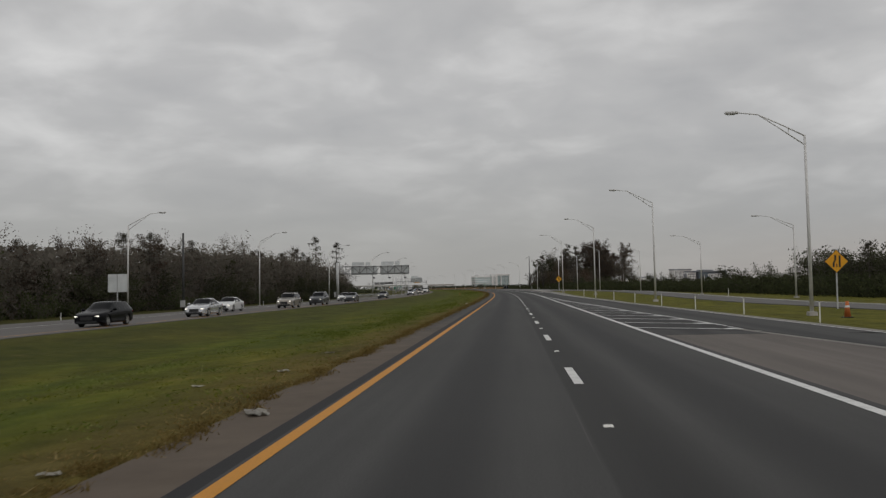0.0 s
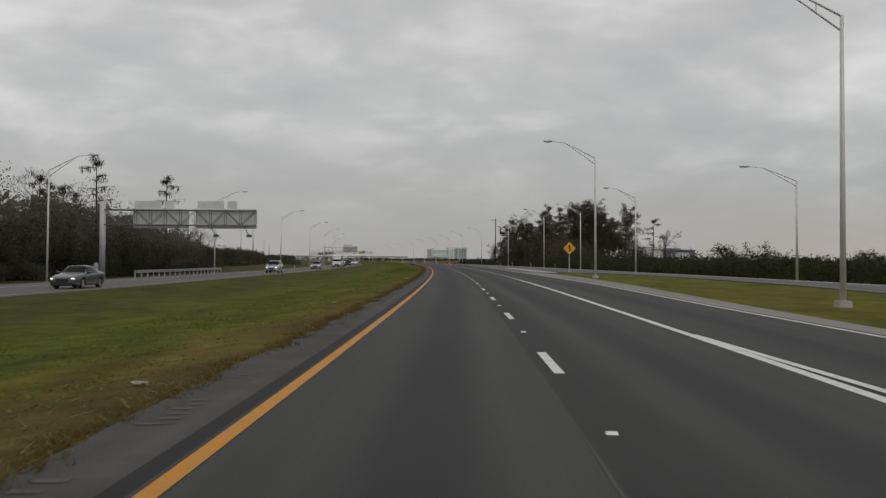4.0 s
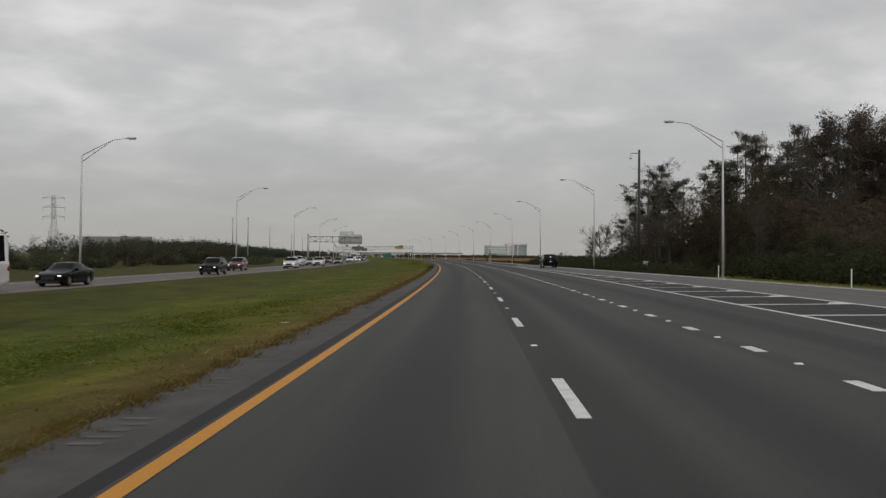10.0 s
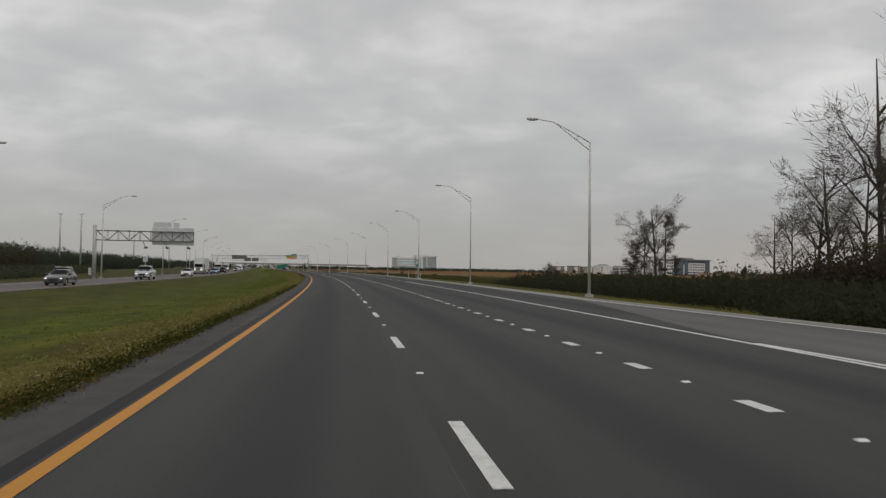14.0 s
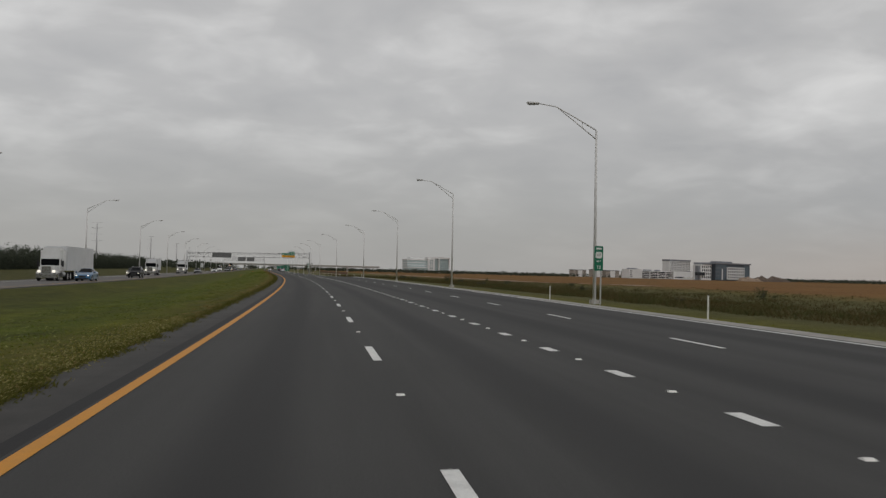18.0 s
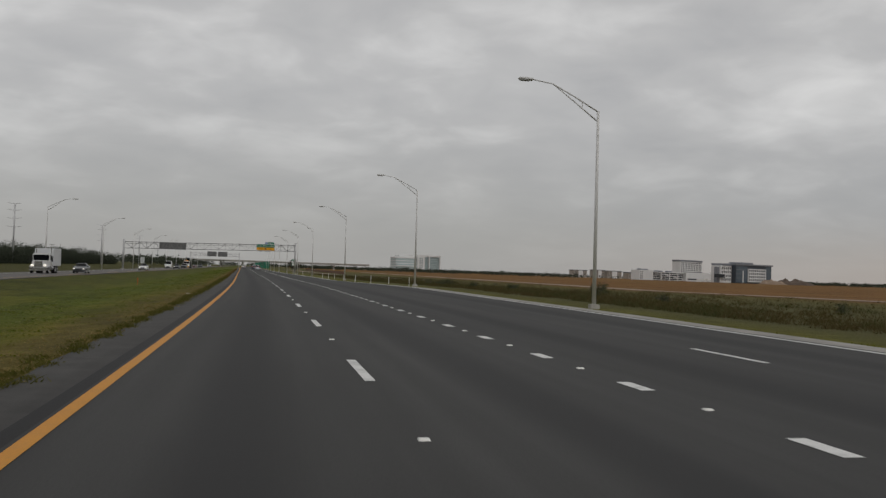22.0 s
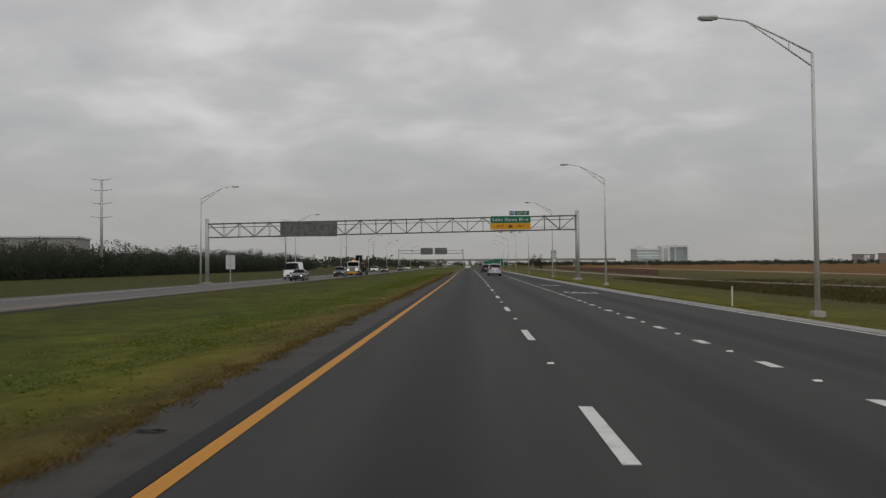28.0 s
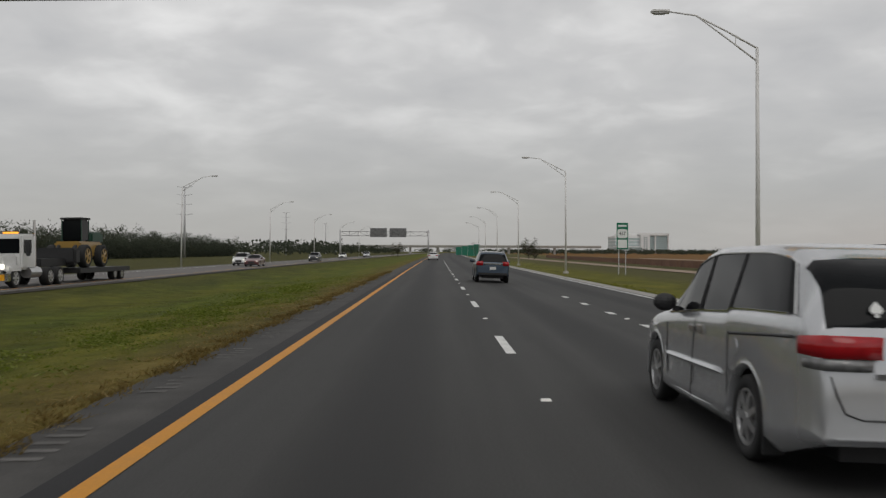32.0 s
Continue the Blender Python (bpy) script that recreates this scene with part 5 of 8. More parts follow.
def leaf_mat(name, cols, through_light=0.5):
    """Thin leaves and blades, each piece its own tone; part of the light passes through."""
    m = Mat(name, 0.9, spec=0.1)
    geo, info = m.node("ShaderNodeNewGeometry"), m.node("ShaderNodeObjectInfo")
    a = m.ramp(geo.outputs["Random Per Island"], [(i / (len(cols) - 1), c) for i, c in enumerate(cols)])
    b = m.ramp(info.outputs["Random"], [(0.0, (0.78, 0.76, 0.74)), (1.0, (1.18, 1.15, 1.08))])
    c = m.blend(1.0, a, b, "MULTIPLY")
    m.base(c)
    thin, mix = m.node("ShaderNodeBsdfTranslucent"), m.node("ShaderNodeMixShader")
    mix.inputs[0].default_value = through_light
    m.link(c, thin.inputs["Color"])
    m.link(m.p.outputs[0], mix.inputs[1])
    m.link(thin.outputs[0], mix.inputs[2])
    m.link(mix.outputs[0], m.nt.nodes["Material Output"].inputs["Surface"])
    return m.mat


BARK = plain("grey_brown_bark", (0.075, 0.065, 0.056), 0.95, 0, 0.3, 1.5)
# far foliage: distance haze mixed into the leaf colour, paler and bluer
LEAF_HAZED = leaf_mat("hazed_far_leaves", [(0.066, 0.080, 0.060), (0.078, 0.092, 0.068), (0.090, 0.104, 0.076)])
LEAF_DARK = leaf_mat("dark_olive_leaves", [(0.048, 0.055, 0.031), (0.060, 0.067, 0.037), (0.072, 0.078, 0.043)])
LEAF_BROWN = leaf_mat("rusty_winter_leaves", [(0.090, 0.066, 0.054), (0.104, 0.078, 0.063), (0.118, 0.091, 0.072)])
LEAF_GREY = leaf_mat("grey_moss_and_twigs", [(0.104, 0.096, 0.084), (0.116, 0.107, 0.094), (0.130, 0.120, 0.104)])
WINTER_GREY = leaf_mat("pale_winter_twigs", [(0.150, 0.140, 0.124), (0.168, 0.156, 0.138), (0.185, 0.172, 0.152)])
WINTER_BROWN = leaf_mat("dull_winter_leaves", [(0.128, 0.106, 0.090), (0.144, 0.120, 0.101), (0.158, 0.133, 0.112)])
LEAF_GREEN = leaf_mat("mid_green_leaves", [(0.056, 0.072, 0.032), (0.074, 0.092, 0.040), (0.094, 0.108, 0.050)])


def leaves(rng, centres, n, size, spread, flat=0.6, way="leaf"):
    """Small sprays round centres, as arrays: leaves turned at random, twigs reaching outwards or moss hanging down."""
    cs = centres[rng.integers(0, len(centres), n)]
    p = cs + rng.normal(0, 1, (n, 3)) * spread * np.array([1, 1, flat])
    a = rng.normal(0, 1, (n, 3))
    if way == "twig":
        a = a * np.array([1, 1, 0.5]) + np.array([0, 0, 0.6]) + (p - centres.mean(0)) * 0.25
    elif way == "moss":
        a = a * 0.12 + np.array([0, 0, -1.0])
    a /= np.linalg.norm(a, axis=1)[:, None]
    b = np.cross(a, rng.normal(0, 1, (n, 3))); b /= np.linalg.norm(b, axis=1)[:, None]
    sz = size * rng.uniform(0.5, 1.4, (n, 1))
    wide = {"leaf": 0.55, "twig": 0.035, "moss": 0.16}[way]
    if way != "leaf":
        p = p + a * sz
    quad = np.stack([p - a * sz, p + b * sz * wide, p + a * sz, p - b * sz * wide], 1).reshape(-1, 3)
    return quad, np.arange(4 * n).reshape(-1, 4)


def limb(bm, rng, start, direction, length, radius, depth, tips, droop=0.1, forks=3):
    """A bent limb with forks; its ends go to tips."""
    p, d = Vector(start), Vector(direction).normalized()
    pts, rad = [p.copy()], [radius]
    n = 4
    for k in range(n):
        d = (d + Vector(rng.normal(0, 0.16, 3)) + Vector((0, 0, droop))).normalized()
        p = p + d * length / n
        pts.append(p.copy())
        rad.append(radius * (1 - 0.75 * (k + 1) / n))
    tube(bm, pts, rad, 5 if depth > 1 else 4, False)
    tips.append(tuple(pts[-1]))
    if depth > 0:
        for k in range(forks):
            i = 1 + int(rng.integers(0, n))
            side = (d + Vector(rng.normal(0, 0.75, 3))).normalized()
            limb(bm, rng, pts[i], side, length * rng.uniform(0.4, 0.65), rad[i] * 0.6, depth - 1, tips, droop, forks)
    else:
        tips.append(tuple(pts[2]))


def tree(name, seed, high, style, label, group, fine=1.0):
    """One tree, with trunk and crown as parts, at the origin."""
    rng = np.random.default_rng(seed)
    ob = thing(name, Matrix.Identity(4), label, "tree", group)
    bm, tips = bmesh.new(), []
    lean = rng.normal(0, 0.02, 2) * high
    trunk = [(0, 0, -0.3), (lean[0] * 0.3, lean[1] * 0.3, high * 0.4), (lean[0], lean[1], high * (0.93 if style != "round" else 0.55))]
    r0 = 0.016 * high if style != "round" else 0.02 * high
    tube(bm, trunk, [r0, r0 * 0.65, r0 * 0.16], 8, False)

    def along(z):
        u = max(0.0, min(1.0, z / trunk[2][2]))
        return Vector((lean[0] * u, lean[1] * u, z))

    if style == "cypress":
        # flat pads of fine foliage on level limbs, in loose tiers under a flat top
        pads = []
        for k in range(11):
            u = 0.46 + 0.46 * (k + rng.uniform(0, 0.8)) / 11
            a = rng.uniform(0, 6.28)
            reach = high * rng.uniform(0.05, 0.145) * (1.15 - 0.5 * abs(u - 0.72) / 0.26)
            root = along(high * u)
            end = root + Vector((math.cos(a) * reach, math.sin(a) * reach, reach * rng.uniform(-0.1, 0.4)))
            tube(bm, [root, root.lerp(end, 0.5) + Vector((0, 0, 0.12 * reach)), end], [0.065, 0.045, 0.025], 4, False)
            pads.append((end, reach * rng.uniform(0.4, 0.6), 0.26))
            if rng.random() < 0.5:
                pads.append((root.lerp(end, 0.55) + Vector(rng.normal(0, 0.2, 3)), reach * 0.3, 0.35))
        for k in range(6):
            a = 6.28 * k / 6 + rng.uniform(-0.4, 0.4)
            end = along(high * rng.uniform(0.93, 0.985)) + Vector((math.cos(a), math.sin(a), 0)) * high * rng.uniform(0.015, 0.06)
            tube(bm, [along(high * 0.9), end], [0.05, 0.02], 4, False)
            pads.append((end, high * rng.uniform(0.024, 0.04), 0.5))
        for c, r, flat in pads:
            for k in range(22):
                p = c + Vector(rng.normal(0, 0.62, 3) * (r, r, r * flat))
                tips.append(tuple(p))
                if k < 5:
                    tube(bm, [c, p], [0.022, 0.010], 3, False)
        crown = [(LEAF_GREY, 2600, 0.060, 0.15, 0.5, "leaf"), (LEAF_DARK, 1700, 0.062, 0.14, 0.45, "leaf"), (LEAF_GREY, 1300, 0.20, 0.14, 0.5, "twig"), (LEAF_GREY, 620, 0.26, 0.12, 0.5, "moss")]
    elif style == "bare":
        for k in range(9):
            z = high * rng.uniform(0.28, 0.78)
            a = rng.uniform(0, 6.28)
            limb(bm, rng, along(z), (math.cos(a), math.sin(a), 1.0), high * rng.uniform(0.22, 0.36), 0.085, 3 if fine > 0.9 else 2, tips, 0.05, 3)
        crown = [(LEAF_GREY, 2600, 0.34, 0.13, 0.8, "twig"), (LEAF_BROWN, 420, 0.06, 0.25, 0.8, "leaf")]
    elif style == "pine":
        for k in range(16):
            z = high * rng.uniform(0.62, 0.96)
            a = rng.uniform(0, 6.28)
            limb(bm, rng, along(z), (math.cos(a), math.sin(a), 0.2), high * rng.uniform(0.08, 0.17), 0.06, 1, tips, 0.05, 2)
        crown = [(LEAF_DARK, 3200, 0.12, 0.30, 0.5, "leaf"), (LEAF_DARK, 1500, 0.22, 0.25, 0.5, "twig")]
    elif style == "round":
        for k in range(14):
            z = high * rng.uniform(0.12, 0.5)
            a = rng.uniform(0, 6.28)
            limb(bm, rng, along(z), (math.cos(a), math.sin(a), rng.uniform(0.2, 1.2)), high * rng.uniform(0.28, 0.5), 0.09, 1, tips, 0.08, 5)
        crown = [(LEAF_DARK, 3600, 0.115, 0.40, 0.7, "leaf"), (LEAF_GREY, 1200, 0.09, 0.42, 0.8, "leaf"), (LEAF_GREY, 700, 0.28, 0.3, 0.8, "twig")]
    elif style == "rust":
        for k in range(16):
            z = high * rng.uniform(0.2, 0.92)
            a = rng.uniform(0, 6.28)
            limb(bm, rng, along(z), (math.cos(a), math.sin(a), 0.5), high * rng.uniform(0.14, 0.26) * (1.25 - 0.7 * z / high), 0.09, 1, tips, 0.05, 4)
        crown = [(LEAF_BROWN, 5200, 0.095, 0.34, 0.5, "leaf"), (LEAF_GREY, 1500, 0.08, 0.34, 0.6, "leaf"), (LEAF_GREY, 900, 0.30, 0.25, 0.8, "twig"), (LEAF_GREY, 300, 0.30, 0.2, 0.5, "moss")]
    else:  # shrub
        for k in range(10):
            a = rng.uniform(0, 6.28)
            limb(bm, rng, (0, 0, 0), (math.cos(a), math.sin(a), rng.uniform(0.4, 1.8)), high * rng.uniform(0.45, 0.85), 0.05, 1, tips, 0.04, 3)
        crown = [(LEAF_GREEN if seed % 2 else LEAF_DARK, 2300, 0.10, 0.36, 0.9, "leaf"), (LEAF_GREY, 700, 0.09, 0.4, 0.9, "leaf"), (LEAF_GREY, 600, 0.25, 0.3, 0.9, "twig")]
    part("trunk", bm, BARK, ob)
    centres = np.array(tips)
    if style in ("shrub", "round"):
        centres[:, 2] = np.clip(centres[:, 2], 0.35, None)
    verts, faces, mats, base = [], [], [], 0
    for i, (mt, n, size, spread, flat, way) in enumerate(crown):
        v, f = leaves(rng, centres, int(n * fine), size * fine ** -0.45, spread, flat, way)
        v[:, 2] = np.maximum(v[:, 2], 0.02)
        verts.append(v); faces.append(f + base); mats += [i] * len(f)
        base += len(v)
    me = bpy.data.meshes.new("crown")
    me.from_pydata(np.concatenate(verts).tolist(), [], np.concatenate(faces).tolist())
    for mt, *_ in crown:
        me.materials.append(mt)
    me.polygons.foreach_set("material_index", mats)
    c = new("crown", me)
    c.parent = ob
    return ob


WOODS, VERGES = "trees of the roadside woods", "bushes along the verges"
SORTS = (
    ("cypress", "cypress_tree", 1, 17, "bare grey cypress tree hung with moss", WOODS),
    ("cypress", "cypress_tree", 2, 20, "tall thin cypress with flat mossy crown", WOODS),
    ("cypress", "cypress_tree", 9, 13, "slender cypress with ragged grey crown", WOODS),
    ("bare", "bare_tree", 3, 12, "leafless winter tree with fine twigs", WOODS),
    ("bare", "bare_tree", 14, 9, "small leafless grey tree", WOODS),
    ("pine", "pine_tree", 4, 15, "dark pine with a high tufted crown", WOODS),
    ("round", "broadleaf_tree", 5, 9, "dense dark olive broadleaf tree", WOODS),
    ("round", "broadleaf_tree", 6, 7, "dense low dark evergreen tree", WOODS),
    ("rust", "rusty_tree", 7, 17, "tall tree with rust-brown winter foliage", WOODS),
    ("rust", "rusty_tree", 8, 14, "reddish-brown winter tree with dense crown", WOODS),
    ("shrub", "shrub", 10, 3.2, "dark green scrub bush", VERGES),
    ("shrub", "shrub", 11, 4.2, "dense olive scrub bush", VERGES),
    ("shrub", "shrub", 13, 2.4, "low mixed scrub bush", VERGES),
)
FINE = {"near": 1.0, "mid": 0.4, "far": 0.24}
MADE = {}
USED = set()
PICK = random.Random(5)


def plant(kind, s, lat, size=1.0, which=None, detail="near"):
    """Set a copy of a tree there, or the first tree itself if it is still unplaced."""
    pool = [row for row in SORTS if row[0] == kind]
    row = pool[PICK.randrange(len(pool)) if which is None else which]
    if (row[2], detail) not in MADE:
        MADE[row[2], detail] = tree(row[1], row[2], row[3], kind, row[4], row[5], FINE[detail])
    ob = MADE[row[2], detail]
    m = spot(s, lat, land(s, lat) - 0.05, PICK.uniform(0, 360)) @ Matrix.Diagonal((size * PICK.uniform(0.9, 1.15), size * PICK.uniform(0.9, 1.15), size, 1))
    if ob.name in USED:
        c = copy_thing(ob, Matrix.Identity(4))
        c.matrix_basis = m
    else:
        USED.add(ob.name)
        ob.matrix_basis = m


def wood(n, s0, s1, near, far, mix, size, detail="far"):
    """n trees between two lateral lines, jittered along the stretch."""
    for k in range(n):
        s = s0 + (s1 - s0) * (k + PICK.random()) / n
        u = PICK.random() ** 1.6
        a, b = (near(s) if callable(near) else near), (far(s) if callable(far) else far)
        plant(PICK.choice(mix), s, a + (b - a) * u, PICK.uniform(*size), None, detail)


L_EDGE = line((-100, -56), (100, -53), (230, -47), (300, -46), (400, -64), (520, -66), (600, -72), (800, -92), (1400, -100))
# the wood left of the motorway
wood(110, -60, 240, lambda s: L_EDGE(s) - 3, lambda s: L_EDGE(s) - 24, ["cypress", "bare", "rust", "cypress", "pine"], (0.56, 0.76), "mid")
wood(80, -60, 240, lambda s: L_EDGE(s) - 2, lambda s: L_EDGE(s) - 16, ["round", "bare", "round"], (0.85, 1.08), "mid")
wood(95, -70, 255, L_EDGE, lambda s: L_EDGE(s) - 6, ["shrub", "round", "shrub"], (0.8, 1.0), "mid")
wood(48, 232, 305, L_EDGE, lambda s: L_EDGE(s) - 24, ["round", "shrub", "shrub", "round"], (0.7, 0.95), "mid")
wood(18, 236, 304, lambda s: L_EDGE(s) - 2, lambda s: L_EDGE(s) - 14, ["round", "cypress", "bare"], (0.78, 0.95), "mid")
plant("cypress", 262, -55, 0.72, 0)
plant("cypress", 250, -60, 0.66, 1)
# lower bushes further on
wood(120, 305, 640, L_EDGE, lambda s: L_EDGE(s) - 24, ["shrub", "shrub", "shrub", "round"], (0.75, 1.0))
wood(70, 330, 780, lambda s: L_EDGE(s) - 25, lambda s: L_EDGE(s) - 85, ["round", "shrub", "round", "bare"], (0.6, 0.85))
for s, lat, z in ((384, -65, 1.2), (396, -63, 1.15), (374, -68, 0.9), (390, -70, 1.2)):
    plant("round", s, lat, z, None, "mid")
wood(70, 740, 1420, lambda s: L_EDGE(s) - 3, lambda s: L_EDGE(s) - 14, ["round", "round", "shrub"], (0.75, 0.95), "mid")
wood(36, 620, 800, lambda s: L_EDGE(s) - 10, lambda s: L_EDGE(s) - 60, ["round", "shrub"], (0.7, 0.9))
# the wood on the right
R_EDGE = line((225, 44), (300, 42), (350, 38), (400, 32.5), (450, 31.5), (470, 34))
wood(26, 398, 466, lambda s: R_EDGE(s) + 10, lambda s: 46 + (s - 398) * 0.55, ["cypress", "bare", "cypress", "rust", "cypress"], (0.95, 1.2), "near")
wood(14, 404, 468, lambda s: R_EDGE(s) + 2, lambda s: R_EDGE(s) + 14, ["cypress", "bare", "cypress", "pine"], (0.8, 1.0), "near")
wood(42, 335, 430, lambda s: R_EDGE(s) + 0.5, lambda s: R_EDGE(s) + 16, ["round", "shrub", "round", "bare", "shrub"], (0.6, 0.88), "near")
wood(26, 430, 472, lambda s: R_EDGE(s) + 0.5, lambda s: R_EDGE(s) + 16, ["shrub", "bare", "shrub", "bare", "cypress"], (0.62, 0.9), "near")
for s, lat, z, w in ((431, 44.4, 1.0, 1), (420.5, 43, 1.07, 0), (432, 51, 0.92, 1), (440, 42, 0.95, 0), (447, 40, 0.9, 0)):
    plant("cypress", s, lat, z, w)
for kind, s, lat, z in (("bare", 484, 44, 1.75), ("bare", 486, 41, 1.0), ("rust", 482, 43, 0.66), ("cypress", 478, 45, 1.0), ("bare", 480, 40, 0.95), ("bare", 473, 46, 1.6), ("bare", 489, 41.5, 0.9), ("bare", 466, 40, 1.25)):
    plant(kind, s, lat, z, 0)
plant("bare", 516, 52, 0.8, 0)
plant("round", 485, 40.5, 0.6, 1)
wood(12, 411, 431, 55, 68, ["rust"], (1.28, 1.45), "near")
wood(12, 399, 415, 57, 73, ["rust", "rust", "round"], (1.08, 1.28), "near")
# scrub right of the ramp before the wood
wood(60, -40, 335, lambda s: RAMP_R(s) + 14, lambda s: RAMP_R(s) + 34, ["shrub", "shrub", "round"], (0.65, 0.95), "mid")
wood(20, 150, 330, lambda s: RAMP_R(s) + 24, lambda s: RAMP_R(s) + 60, ["shrub", "round", "shrub"], (0.6, 0.8), "mid")
plant("cypress", 295, 46, 0.56, 1)
plant("bare", 300, 50, 0.85, 1)
wood(24, 104, 150, 55, 78, ["round"], (0.9, 1.2), "mid")
plant("cypress", 118, 54, 0.46, 0)
wood(26, 120, 330, 75, 130, ["round", "shrub", "shrub"], (0.65, 0.95))
# single trees and bushes by the field
plant("bare", 530, 43.5, 0.95, 0)
plant("rust", 531, 45, 0.62, 0)
plant("rust", 533, 41.5, 0.5, 1)
plant("bare", 529, 41.5, 0.95, 1)
plant("shrub", 531, 42, 0.9, 0)
for s, lat, k, z in ((568, 40, "round", 0.5), (505, 44, "shrub", 0.8), (515, 47, "shrub", 0.9), (548, 46, "shrub", 0.7), (522, 38, "shrub", 0.6), (503, 47, "bare", 0.75), (1312, 34, "round", 1.0), (1318, 36.5, "round", 0.85), (1250, 12.9, "bare", 0.35), (850, 40, "shrub", 0.4), (842, 36, "shrub", 0.35), (858, 44, "shrub", 0.4), (770, 42, "shrub", 0.45), (1330, -14, "round", 0.7)):
    plant(k, s, lat, z, None, "mid")
wood(16, 560, 900, 34, 70, ["shrub"], (0.14, 0.42))


def thicket(name, label, n, s0, s1, near, deep, high, seed, mats, grain=0.24, leaf=0.26):
    """Tangle of twigs, stems and leaves that fills a wood below its crowns, too dense to count."""
    rng = np.random.default_rng(seed)
    base = np.empty((n, 3))
    for k in range(n):
        s = rng.uniform(s0, s1)
        lat = near(s) + deep * rng.random() ** 1.3
        top = high(s) * (0.74 + 0.45 * noise.noise(Vector((s * 0.12, lat * 0.12, seed))) + 0.22 * noise.noise(Vector((s * 0.5, lat * 0.5, seed))))
        p = at(s, lat, land(s, lat) + max(0.3, top) * rng.random() ** 0.9)
        base[k] = p
    half = n // 2
    idx = np.arange(n)
    v1 = leaves(rng, base[idx[:half]], half, leaf, 0.25, 1.0, "leaf")[0]
    v2 = leaves(rng, base[idx[half:]], half, 0.9 * grain, 0.2, 1.0, "leaf" if grain < 0.3 else "twig")[0]
    inner = np.empty((n // 6, 3))
    for k in range(len(inner)):
        s = rng.uniform(s0 + 2, s1 - 2)
        lat = near(s) + deep * rng.uniform(0.10, 0.8)
        inner[k] = at(s, lat, land(s, lat) + high(s) * 0.72 * rng.random())
    v3 = leaves(rng, inner, len(inner), leaf * 3.6, 0.3, 1.0, "leaf")[0]
    v = np.concatenate([v1, v3, v2])
    half += len(inner)
    ob = mesh_ob(name, v.tolist(), np.arange(len(v)).reshape(-1, 4).tolist(), mats)
    ob.data.polygons.foreach_set("material_index", [0] * half + [1] * (len(v) // 4 - half))
    tagged(ob, label, "undergrowth", kind="stuff")


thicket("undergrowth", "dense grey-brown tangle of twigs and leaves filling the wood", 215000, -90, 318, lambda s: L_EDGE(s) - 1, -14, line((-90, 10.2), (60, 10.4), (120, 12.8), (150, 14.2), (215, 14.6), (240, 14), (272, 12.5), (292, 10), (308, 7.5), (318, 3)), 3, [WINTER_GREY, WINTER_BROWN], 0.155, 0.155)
thicket("undergrowth", "dense dark tangle of stems and leaves in the roadside wood", 125000, 372, 466, lambda s: R_EDGE(s) + 4, 18, line((372, 3), (390, 9), (398, 12.5), (425, 13.5), (436, 11), (446, 7.5), (456, 5), (466, 3.4)), 5, [LEAF_BROWN, LEAF_DARK], 0.13, 0.12)
thicket("undergrowth", "brown and olive tree belt beyond the far carriageway", 60000, 585, 735, lambda s: L_EDGE(s) + 3, -14, line((585, 4.0), (610, 6.2), (660, 7.0), (735, 8.2)), 9, [LEAF_DARK, LEAF_BROWN], 0.20, 0.19)
thicket("undergrowth", "low olive scrub before the tree belt", 42000, 560, 800, lambda s: L_EDGE(s) + 20, -18, line((560, 1.2), (600, 2.2), (740, 2.6), (800, 1.5)), 23, [LEAF_DARK, LEAF_HAZED], 0.19, 0.18)
thicket("undergrowth", "dense dark green tree belt behind the far carriageway", 120000, 720, 1440, lambda s: L_EDGE(s) + 1, -12, line((720, 6), (760, 7.5), (1440, 7.5)), 8, [LEAF_HAZED, LEAF_HAZED], 0.24, 0.22)
thicket("undergrowth", "tangle of bare scrub at the end of the wood", 52000, 452, 492, lambda s: 33.5 + (s - 452) * 0.06, 12, line((452, 5.6), (470, 5.2), (484, 3.6), (492, 1.6)), 12, [LEAF_BROWN, LEAF_DARK], 0.12, 0.11)
thicket("undergrowth", "continuous dark green scrub right of the entry ramp", 90000, -40, 395, lambda s: RAMP_R(s) + 13, 16, line((-40, 3.6), (100, 3.6), (200, 3.2), (395, 3.4)), 15, [LEAF_DARK, LEAF_GREEN], 0.17, 0.15)
thicket("undergrowth", "low dark green scrub along the verge beside the field", 62000, 436, 548, lambda s: 22.6 + (s - 436) * 0.03, 13, line((436, 0.8), (446, 1.8), (480, 1.9), (530, 1.7), (548, 0.5)), 19, [LEAF_DARK, LEAF_DARK], 0.11, 0.10)
thicket("undergrowth", "low dark scrub between the pavement and the wood", 60000, 392, 458, lambda s: RAMP_R(s) + 5.5, 7, line((392, 0.5), (405, 1.1), (445, 1.1), (458, 0.5)), 6, [LEAF_DARK, LEAF_DARK], 0.09, 0.085)


